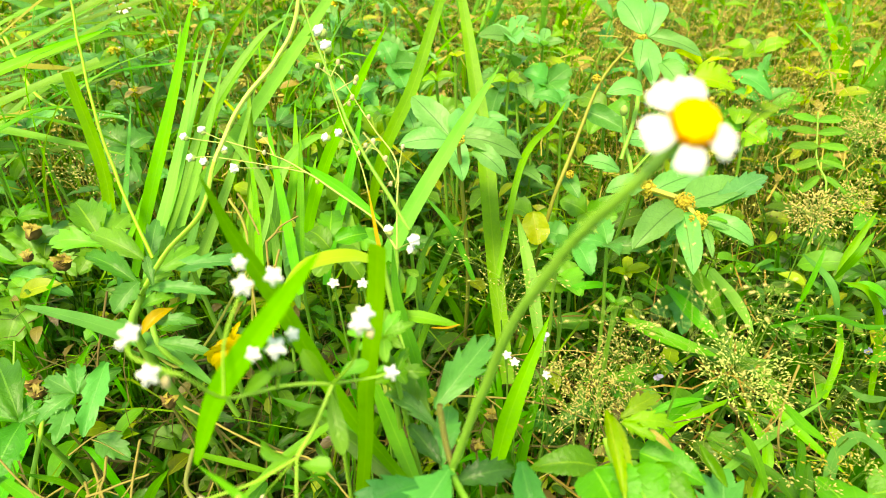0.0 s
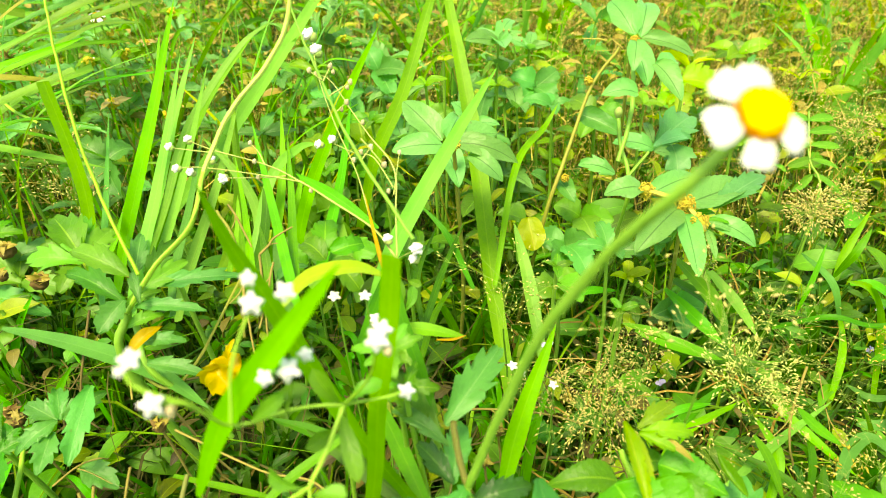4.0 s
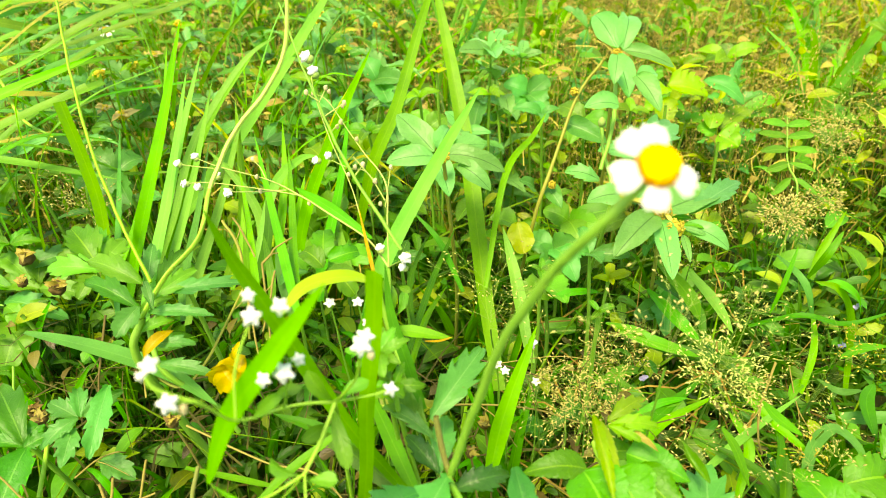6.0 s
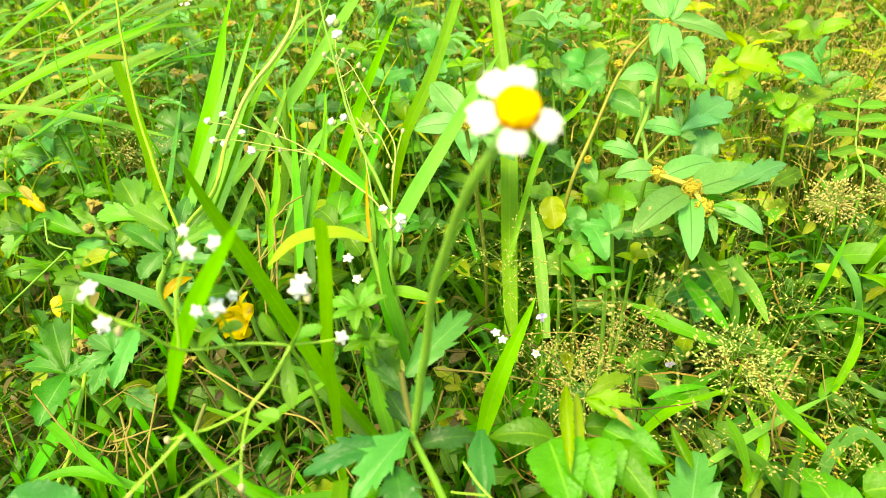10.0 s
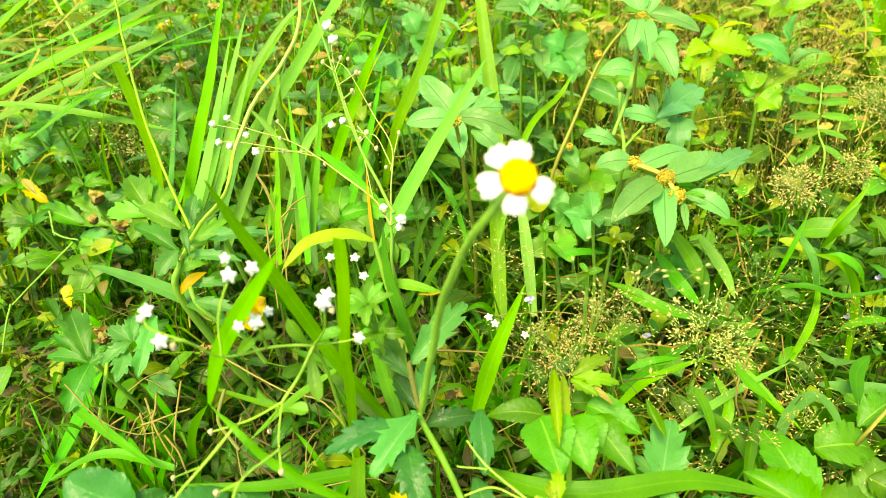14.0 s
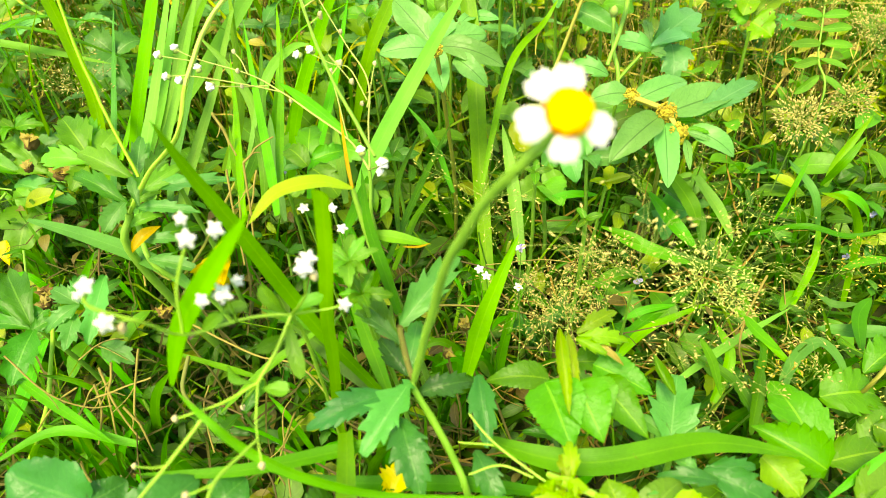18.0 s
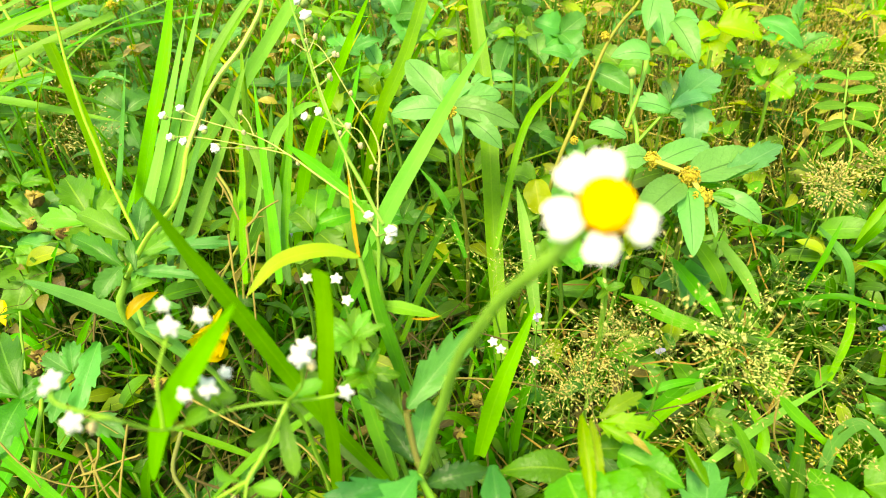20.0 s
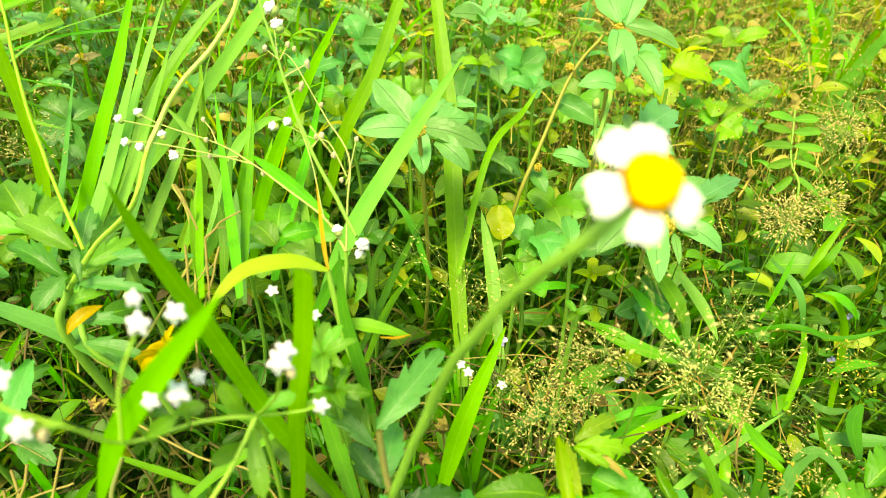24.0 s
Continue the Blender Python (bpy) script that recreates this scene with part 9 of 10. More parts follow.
blade(lying_grass, [(-0.350, 0.383, 0.172), (-0.286, 0.423, 0.195), (-0.221, 0.451, 0.195)], 0.0054, GRASS_DULL, face=(0,-0.2,1), shape="cut", twist=-0.6)
blade(lying_grass, [(-0.397, 0.439, 0.174), (-0.321, 0.447, 0.156), (-0.246, 0.465, 0.142)], 0.0036, GRASS_BLUE, face=(0,-0.2,1), shape="both", twist=0.7)
blade(lying_grass, [(-0.321, 0.448, 0.194), (-0.283, 0.483, 0.215), (-0.246, 0.507, 0.214)], 0.0027, GRASS_STRAW, face=(0,-0.2,1), shape="cut", twist=0.3)
blade(lying_grass, [(-0.343, 0.401, 0.153), (-0.296, 0.431, 0.167), (-0.251, 0.478, 0.193)], 0.0070, GRASS_MID, face=(0,-0.2,1), shape="both", twist=-0.4)
blade(lying_grass, [(-0.459, 0.551, 0.198), (-0.374, 0.610, 0.241), (-0.288, 0.668, 0.274)], 0.0027, GRASS_DULL, face=(0,-0.2,1), shape="both", twist=-0.6)
blade(lying_grass, [(-0.302, 0.327, 0.180), (-0.240, 0.338, 0.168), (-0.177, 0.349, 0.147)], 0.0058, GRASS_DULL, face=(0,-0.2,1), shape="both", twist=0.2)
blade(lying_grass, [(-0.326, 0.482, 0.173), (-0.257, 0.524, 0.197), (-0.188, 0.551, 0.194)], 0.0058, GRASS_BLUE, face=(0,-0.2,1), shape="both", twist=0.7)
blade(lying_grass, [(-0.415, 0.556, 0.167), (-0.377, 0.584, 0.179), (-0.341, 0.616, 0.188)], 0.0054, GRASS_DULL, face=(0,-0.2,1), shape="cut", twist=-0.0)
blade(lying_grass, [(-0.249, 0.342, 0.176), (-0.210, 0.352, 0.166), (-0.171, 0.358, 0.144)], 0.0027, GRASS_MID, face=(0,-0.2,1), shape="both", twist=0.1)
blade(lying_grass, [(-0.405, 0.516, 0.171), (-0.369, 0.537, 0.175), (-0.336, 0.558, 0.172)], 0.0027, GRASS_DULL, face=(0,-0.2,1), shape="cut", twist=-1.1)
blade(lying_grass, [(-0.352, 0.481, 0.211), (-0.280, 0.528, 0.241), (-0.206, 0.564, 0.249)], 0.0054, GRASS_LIGHT, face=(0,-0.2,1), shape="both", twist=-0.8)
blade(lying_grass, [(-0.379, 0.458, 0.172), (-0.321, 0.504, 0.202), (-0.264, 0.566, 0.245)], 0.0070, GRASS_BLUE, face=(0,-0.2,1), shape="cut", twist=-1.0)
blade(lying_grass, [(-0.327, 0.402, 0.139), (-0.302, 0.432, 0.155), (-0.279, 0.455, 0.156)], 0.0058, GRASS_DULL, face=(0,-0.2,1), shape="both", twist=-0.7)
blade(lying_grass, [(-0.355, 0.411, 0.133), (-0.303, 0.441, 0.146), (-0.251, 0.476, 0.156)], 0.0027, GRASS_STRAW, face=(0,-0.2,1), shape="both", twist=-0.0)
blade(lying_grass, [(-0.285, 0.385, 0.140), (-0.220, 0.397, 0.127), (-0.153, 0.417, 0.117)], 0.0027, GRASS_DULL, face=(0,-0.2,1), shape="both", twist=0.4)
blade(lying_grass, [(-0.355, 0.472, 0.139), (-0.298, 0.487, 0.132), (-0.241, 0.506, 0.123)], 0.0027, GRASS_LIGHT, face=(0,-0.2,1), shape="both", twist=-0.8)
blade(lying_grass, [(-0.233, 0.421, 0.188), (-0.210, 0.446, 0.199), (-0.188, 0.466, 0.196)], 0.0070, GRASS_DULL, face=(0,-0.2,1), shape="cut", twist=-0.2)

dry_flower = thing("dry_flower", (-0.269, 0.457, 0.039), "dry star-shaped seed head on a bare stalk", "flower")
stem(dry_flower, [(-0.269, 0.457, 0.039), (-0.269, 0.447, 0.179)], 0.0008, 0.0006, STEM_TAN, "stem")
leaf(dry_flower, (-0.269, 0.447, 0.179), (-0.261, 0.443, 0.179), 0.0016, STRAW, "lance", name="bract")
leaf(dry_flower, (-0.269, 0.447, 0.179), (-0.262, 0.443, 0.184), 0.0016, STRAW, "lance", name="bract")
leaf(dry_flower, (-0.269, 0.447, 0.179), (-0.265, 0.443, 0.187), 0.0016, STRAW, "lance", name="bract")
leaf(dry_flower, (-0.269, 0.447, 0.179), (-0.270, 0.443, 0.187), 0.0016, STRAW, "lance", name="bract")
leaf(dry_flower, (-0.269, 0.447, 0.179), (-0.274, 0.443, 0.186), 0.0016, STRAW, "lance", name="bract")
leaf(dry_flower, (-0.269, 0.447, 0.179), (-0.276, 0.443, 0.182), 0.0016, STRAW, "lance", name="bract")
leaf(dry_flower, (-0.269, 0.447, 0.179), (-0.276, 0.443, 0.177), 0.0016, STRAW, "lance", name="bract")
leaf(dry_flower, (-0.269, 0.447, 0.179), (-0.274, 0.443, 0.173), 0.0016, STRAW, "lance", name="bract")
leaf(dry_flower, (-0.269, 0.447, 0.179), (-0.270, 0.443, 0.172), 0.0016, STRAW, "lance", name="bract")
leaf(dry_flower, (-0.269, 0.447, 0.179), (-0.265, 0.443, 0.172), 0.0016, STRAW, "lance", name="bract")
leaf(dry_flower, (-0.269, 0.447, 0.179), (-0.262, 0.443, 0.175), 0.0016, STRAW, "lance", name="bract")
stem(weed_l7, [(-0.295, 0.447, 0.210), (-0.268, 0.417, 0.184), (-0.249, 0.394, 0.168), (-0.224, 0.378, 0.162)], 0.0012, 0.0010, STEM_PALE, "runner", hairs=60)
stem(daisy_left, [(-0.113, 0.214, 0.148), (-0.106, 0.202, 0.132), (-0.091, 0.205, 0.110), (-0.083, 0.204, 0.091)], 0.0013, 0.0012, STEM, "runner", hairs=80)

dry_stalk = thing("dry_stalk", (-0.082, 0.244, 0.000), "tan dry stalk leaning low through the grass", "stalk")
stem(dry_stalk, [(-0.095, 0.185, 0.118), (-0.062, 0.174, 0.107), (-0.041, 0.169, 0.105), (-0.018, 0.147, 0.099)], 0.0005, 0.0004, TWIG, "stalk")
stem(dry_stalk, [(-0.097, 0.282, 0.157), (-0.088, 0.270, 0.149), (-0.082, 0.253, 0.135), (-0.081, 0.238, 0.117)], 0.0008, 0.0007, STEM_TAN, "twig")
stem(dry_stalk, [(-0.087, 0.169, 0.112), (-0.085, 0.154, 0.110), (-0.067, 0.135, 0.116)], 0.0009, 0.0008, STEM_RED, "twig")
stem(dry_stalk, [(-0.123, 0.219, 0.116), (-0.100, 0.210, 0.118), (-0.084, 0.265, 0.134)], 0.0007, 0.0006, STEM_TAN, "twig")
stem(dry_stalk, [(-0.192, 0.296, 0.125), (-0.158, 0.279, 0.131), (-0.134, 0.260, 0.135)], 0.0008, 0.0007, STEM_TAN, "twig")
twig([(-0.080, 0.146, 0.074), (-0.083, 0.154, 0.084), (-0.082, 0.158, 0.095), (-0.080, 0.163, 0.100)], 0.0004, TWIG)
twig([(-0.104, 0.166, 0.121), (-0.106, 0.156, 0.109), (-0.103, 0.145, 0.106), (-0.105, 0.148, 0.093)], 0.0005, TWIG)
twig([(-0.143, 0.157, 0.081), (-0.139, 0.162, 0.086), (-0.135, 0.165, 0.092), (-0.133, 0.170, 0.091)], 0.0006, TWIG)
twig([(-0.025, 0.250, 0.114), (-0.007, 0.237, 0.100), (0.007, 0.227, 0.095), (0.017, 0.232, 0.089)], 0.0005, TWIG_DARK)
twig([(-0.101, 0.139, 0.103), (-0.104, 0.135, 0.090), (-0.100, 0.126, 0.088), (-0.101, 0.120, 0.077)], 0.0003, TWIG_DARK)
twig([(-0.047, 0.141, 0.088), (-0.029, 0.138, 0.077), (-0.018, 0.132, 0.072), (-0.015, 0.127, 0.068)], 0.0006, TWIG_DARK)
twig([(-0.144, 0.177, 0.097), (-0.137, 0.183, 0.100), (-0.124, 0.179, 0.110), (-0.122, 0.182, 0.106)], 0.0004, TWIG)
twig([(-0.070, 0.140, 0.107), (-0.056, 0.133, 0.101), (-0.048, 0.128, 0.090), (-0.044, 0.119, 0.086)], 0.0005, TWIG_DARK)
twig([(-0.142, 0.166, 0.092), (-0.149, 0.162, 0.089), (-0.158, 0.160, 0.080), (-0.157, 0.151, 0.082)], 0.0005, TWIG)
twig([(0.014, 0.177, 0.121), (0.010, 0.172, 0.107), (0.007, 0.160, 0.106), (0.000, 0.152, 0.103)], 0.0005, TWIG)
twig([(-0.085, 0.158, 0.100), (-0.079, 0.157, 0.096), (-0.073, 0.157, 0.092), (-0.066, 0.155, 0.090)], 0.0006, TWIG_DARK)
twig([(-0.118, 0.126, 0.103), (-0.118, 0.124, 0.094), (-0.114, 0.121, 0.085), (-0.110, 0.117, 0.081)], 0.0005, TWIG)
twig([(-0.115, 0.127, 0.087), (-0.106, 0.123, 0.091), (-0.104, 0.125, 0.083), (-0.096, 0.121, 0.086)], 0.0004, TWIG_DARK)
twig([(-0.163, 0.166, 0.115), (-0.146, 0.156, 0.104), (-0.131, 0.154, 0.096), (-0.118, 0.153, 0.099)], 0.0004, TWIG)
twig([(-0.151, 0.248, 0.126), (-0.149, 0.225, 0.111), (-0.148, 0.214, 0.097), (-0.138, 0.206, 0.096)], 0.0006, TWIG_DARK)
twig([(-0.046, 0.132, 0.063), (-0.049, 0.148, 0.078), (-0.051, 0.160, 0.083), (-0.047, 0.164, 0.089)], 0.0004, TWIG)
twig([(-0.033, 0.131, 0.099), (-0.020, 0.133, 0.102), (-0.012, 0.137, 0.097), (-0.007, 0.135, 0.097)], 0.0003, TWIG)
twig([(-0.131, 0.223, 0.095), (-0.135, 0.236, 0.102), (-0.131, 0.240, 0.112), (-0.127, 0.247, 0.113)], 0.0005, TWIG)
twig([(-0.035, 0.139, 0.119), (-0.042, 0.135, 0.102), (-0.044, 0.128, 0.095), (-0.038, 0.119, 0.102)], 0.0004, TWIG)
twig([(-0.188, 0.211, 0.106), (-0.192, 0.212, 0.093), (-0.187, 0.205, 0.093), (-0.185, 0.206, 0.088)], 0.0003, TWIG)
twig([(0.164, 0.216, 0.113), (0.153, 0.200, 0.102), (0.150, 0.190, 0.093), (0.153, 0.188, 0.084)], 0.0006, TWIG)
twig([(0.026, 0.220, 0.117), (0.047, 0.216, 0.113), (0.061, 0.206, 0.113), (0.066, 0.200, 0.109)], 0.0004, TWIG_DARK)
twig([(0.085, 0.187, 0.106), (0.097, 0.191, 0.102), (0.110, 0.197, 0.098), (0.121, 0.198, 0.101)], 0.0004, TWIG_DARK)
twig([(0.039, 0.168, 0.090), (0.056, 0.173, 0.099), (0.069, 0.176, 0.102), (0.080, 0.179, 0.095)], 0.0003, TWIG)
twig([(0.066, 0.178, 0.080), (0.071, 0.182, 0.083), (0.077, 0.187, 0.082), (0.082, 0.188, 0.083)], 0.0006, TWIG_DARK)
twig([(0.083, 0.183, 0.082), (0.075, 0.201, 0.098), (0.074, 0.216, 0.107), (0.079, 0.221, 0.114)], 0.0003, TWIG_DARK)
twig([(0.038, 0.236, 0.098), (0.067, 0.237, 0.101), (0.087, 0.235, 0.098), (0.098, 0.233, 0.090)], 0.0003, TWIG)
twig([(0.181, 0.229, 0.097), (0.184, 0.217, 0.081), (0.189, 0.204, 0.074), (0.198, 0.199, 0.067)], 0.0003, TWIG)

far_daisy_0 = thing("daisy_plant", (-0.236, 0.550, 0.000), "small coat-button daisy blooming among the grass behind", "flower", "far daisies")
stem(far_daisy_0, [(-0.236, 0.550, 0.000), (-0.237, 0.540, 0.102), (-0.246, 0.530, 0.185)], 0.0009, 0.0007, STEM, "stem")
daisy(far_daisy_0, (-0.246, 0.530, 0.185), (0.1, -0.5, 0.85), 0.0120, [(20, 1.0), (92, 0.9), (164, 1.0), (236, 0.95), (308, 1.0)])

far_daisy_1 = thing("daisy_plant", (-0.196, 0.593, 0.000), "small coat-button daisy blooming among the grass behind", "flower", "far daisies")
stem(far_daisy_1, [(-0.196, 0.593, 0.000), (-0.197, 0.583, 0.099), (-0.206, 0.573, 0.177)], 0.0009, 0.0007, STEM, "stem")
daisy(far_daisy_1, (-0.206, 0.573, 0.177), (0.1, -0.5, 0.85), 0.0080, [(20, 1.0), (92, 0.9), (164, 1.0), (236, 0.95), (308, 1.0)])

far_daisy_2 = thing("daisy_plant", (-0.273, 0.598, 0.000), "small coat-button daisy blooming among the grass behind", "flower", "far daisies")
stem(far_daisy_2, [(-0.273, 0.598, 0.000), (-0.274, 0.588, 0.078), (-0.283, 0.578, 0.136)], 0.0009, 0.0007, STEM, "stem")
daisy(far_daisy_2, (-0.283, 0.578, 0.136), (0.1, -0.5, 0.85), 0.0090, [(20, 1.0), (92, 0.9), (164, 1.0), (236, 0.95), (308, 1.0)])

yellow_flower_0 = thing("yellow_flower", (-0.260, 0.575, 0.000), "tiny ochre flower cluster on a thin stalk", "flower", "yellow flowers")
stem(yellow_flower_0, [(-0.260, 0.575, 0.000), (-0.260, 0.560, 0.153)], 0.0007, 0.0006, STEM_TAN, "stem")
cluster(yellow_flower_0, (-0.260, 0.560, 0.153), 0.0026, OCHRE_BRIGHT, "flower_ball", 40, 0.0007)

yellow_flower_1 = thing("yellow_flower", (-0.247, 0.558, 0.000), "tiny ochre flower cluster on a thin stalk", "flower", "yellow flowers")
stem(yellow_flower_1, [(-0.247, 0.558, 0.000), (-0.247, 0.543, 0.145)], 0.0007, 0.0006, STEM_TAN, "stem")
cluster(yellow_flower_1, (-0.247, 0.543, 0.145), 0.0026, OCHRE_BRIGHT, "flower_ball", 40, 0.0007)

yellow_flower_2 = thing("yellow_flower", (-0.180, 0.468, 0.000), "tiny ochre flower cluster on a thin stalk", "flower", "yellow flowers")
stem(yellow_flower_2, [(-0.180, 0.468, 0.000), (-0.180, 0.453, 0.137)], 0.0007, 0.0006, STEM_TAN, "stem")
cluster(yellow_flower_2, (-0.180, 0.453, 0.137), 0.0026, OCHRE_BRIGHT, "flower_ball", 40, 0.0007)

yellow_flower_3 = thing("yellow_flower", (-0.210, 0.582, 0.000), "tiny ochre flower cluster on a thin stalk", "flower", "yellow flowers")
stem(yellow_flower_3, [(-0.210, 0.582, 0.000), (-0.210, 0.567, 0.144)], 0.0007, 0.0006, STEM_TAN, "stem")
cluster(yellow_flower_3, (-0.210, 0.567, 0.144), 0.0026, OCHRE_BRIGHT, "flower_ball", 40, 0.0007)

yellow_flower_4 = thing("yellow_flower", (-0.043, 0.662, 0.000), "tiny ochre flower cluster on a thin stalk", "flower", "yellow flowers")
stem(yellow_flower_4, [(-0.043, 0.662, 0.000), (-0.043, 0.647, 0.153)], 0.0007, 0.0006, STEM_TAN, "stem")
cluster(yellow_flower_4, (-0.043, 0.647, 0.153), 0.0026, OCHRE_BRIGHT, "flower_ball", 40, 0.0007)

yellow_flower_5 = thing("yellow_flower", (0.116, 0.638, 0.000), "tiny ochre flower cluster on a thin stalk", "flower", "yellow flowers")
stem(yellow_flower_5, [(0.116, 0.638, 0.000), (0.116, 0.623, 0.149)], 0.0007, 0.0006, STEM_TAN, "stem")
cluster(yellow_flower_5, (0.116, 0.623, 0.149), 0.0026, OCHRE_BRIGHT, "flower_ball", 40, 0.0007)

# ---- dead heads, twigs and a fallen petal ----

dead_head_0 = thing("dead_flower_head", (0.032, 0.201, 0.000), "shrivelled brown dead flower head on a thin stalk", "flower", "dead flower heads")
stem(dead_head_0, [(0.032, 0.201, 0.000), (0.033, 0.195, 0.055), (0.028, 0.189, 0.109)], 0.0006, 0.0005, TWIG, "stem")
withered_head(dead_head_0, (0.028, 0.189, 0.109), 0.0058, 40)

dead_head_1 = thing("dead_flower_head", (0.025, 0.183, 0.000), "shrivelled brown dead flower head on a thin stalk", "flower", "dead flower heads")
stem(dead_head_1, [(0.025, 0.183, 0.000), (0.026, 0.177, 0.056), (0.021, 0.171, 0.113)], 0.0006, 0.0005, TWIG, "stem")
withered_head(dead_head_1, (0.021, 0.171, 0.113), 0.0050, 41)

dead_head_2 = thing("dead_flower_head", (-0.098, 0.200, 0.000), "shrivelled brown dead flower head on a thin stalk", "flower", "dead flower heads")
stem(dead_head_2, [(-0.098, 0.200, 0.000), (-0.097, 0.194, 0.058), (-0.102, 0.188, 0.117)], 0.0006, 0.0005, TWIG, "stem")
withered_head(dead_head_2, (-0.102, 0.188, 0.117), 0.0060, 42)

dead_head_3 = thing("dead_flower_head", (-0.161, 0.212, 0.000), "shrivelled brown dead flower head on a thin stalk", "flower", "dead flower heads")
stem(dead_head_3, [(-0.161, 0.212, 0.000), (-0.160, 0.206, 0.054), (-0.165, 0.200, 0.108)], 0.0006, 0.0005, TWIG, "stem")
withered_head(dead_head_3, (-0.165, 0.200, 0.108), 0.0060, 43)
twig([(0.007, 0.200, 0.109), (0.027, 0.207, 0.101), (0.052, 0.209, 0.095), (0.074, 0.205, 0.089)], 0.0006, TWIG)

fallen_petal = thing("fallen_petal", (-0.083, 0.089, 0.148), "small bright yellow fallen petal on a broad leaf", "petal")
leaf(fallen_petal, (-0.085, 0.089, 0.146), (-0.082, 0.091, 0.149), 0.0026, LEAF_GOLD, "round", name="petal")
leaf(weed_l2, (-0.240, 0.275, 0.076), (-0.237, 0.264, 0.066), 0.0090, LEAF_GOLD, "pointed", 3, 0.1, name="yellow_tip")

# ---- ground and undergrowth ----
gm = bpy.data.meshes.new("ground")
_xs = [-30, -8, -3] + [i * 0.05 for i in range(-32, 33)] + [3, 8, 30]
_ys = [-30, -8, -2] + [i * 0.05 for i in range(-12, 50)] + [4, 10, 30]
_vs = [(x, y, noise.noise(V((x * 9, y * 9, 0))) * 0.008 - 0.006) for y in _ys for x in _xs]
_k = len(_xs)
gm.from_pydata(_vs, [], [(j * _k + i, j * _k + i + 1, (j + 1) * _k + i + 1, (j + 1) * _k + i) for j in range(len(_ys) - 1) for i in range(_k - 1)])
gm.materials.append(SOIL)
tagged(new("ground", gm), "soil under the weeds, its colour darkened for shade", "ground", kind="structure")


def roof(x, y):
    """How high the undergrowth reaches."""
    h = 0.045 + 0.12 * min(1, max(0, (y - 0.16) / 0.35, (-0.45 - y) / 0.5))
    return h * (0.75 + 0.5 * noise.noise(V((x * 12, y * 12, 3))))


def scatter(name, label, category, material, count, seed, build, area=(-0.9, 0.9, -0.25, 1.5), box=None):
    rng = random.Random(seed)
    verts, faces, uvs = [], [], []
    for _ in range(count):
        y = area[2] + (area[3] - area[2]) * rng.random()
        half = 0.28 + 0.75 * max(0, y)
        x = rng.uniform(-1, 1) * half
        if box:
            x = rng.uniform(*box)
        build(rng, x, y, verts, faces, uvs)
    me = bpy.data.meshes.new(name)
    me.from_pydata(verts, [], faces)
    lay = me.uv_layers.new(name="UVMap")
    idx = np.empty(len(me.loops), dtype=np.int32)
    me.loops.foreach_get("vertex_index", idx)
    lay.data.foreach_set("uv", np.asarray(uvs, dtype=np.float32)[idx].ravel())
    me.polygons.foreach_set("use_smooth", [True] * len(faces))
    me.materials.append(material)
    return tagged(new(name, me), label, category, kind="stuff")


def strip(line, side, width, verts, faces, uvs, shape=1.0):
    k = len(verts)
    n = len(line) - 1
    for i, p in enumerate(line):
        f = i / n
        w = width / 2 * max(0.05, (1 - f ** 2.2)) * (0.6 + 0.4 * min(1, f * 3))
        for s in (-1, 0, 1):
            q = p + side * (w * s)
            verts.append((q.x, q.y, q.z + (0.12 * width if s else 0)))
            uvs.append((0.5 + 0.5 * s, f))
    for i in range(n):
        for j in (0, 1):
            a = k + 3 * i + j
            faces.append((a, a + 1, a + 4, a + 3))


def grass_build(wide, tall, lean):
    def build(rng, x, y, verts, faces, uvs):
        h = roof(x, y) * rng.uniform(0.4, tall)
        a = rng.uniform(0, 6.283)
        d = V((math.cos(a), math.sin(a), 0))
        r = h * rng.uniform(0.2, lean)
        p0 = V((x, y, -0.004))
        line = [p0 + d * (r * f * f) + V((0, 0, h * (f - 0.35 * f * f * f))) for f in (0, 0.2, 0.4, 0.6, 0.8, 1.0)]
        side = V((-d.y, d.x, 0)).lerp(V((rng.gauss(0, 1), rng.gauss(0, 1), 0)).normalized(), 0.4).normalized()
        strip(line, side, wide * rng.uniform(0.5, 1.3), verts, faces, uvs)
    return build


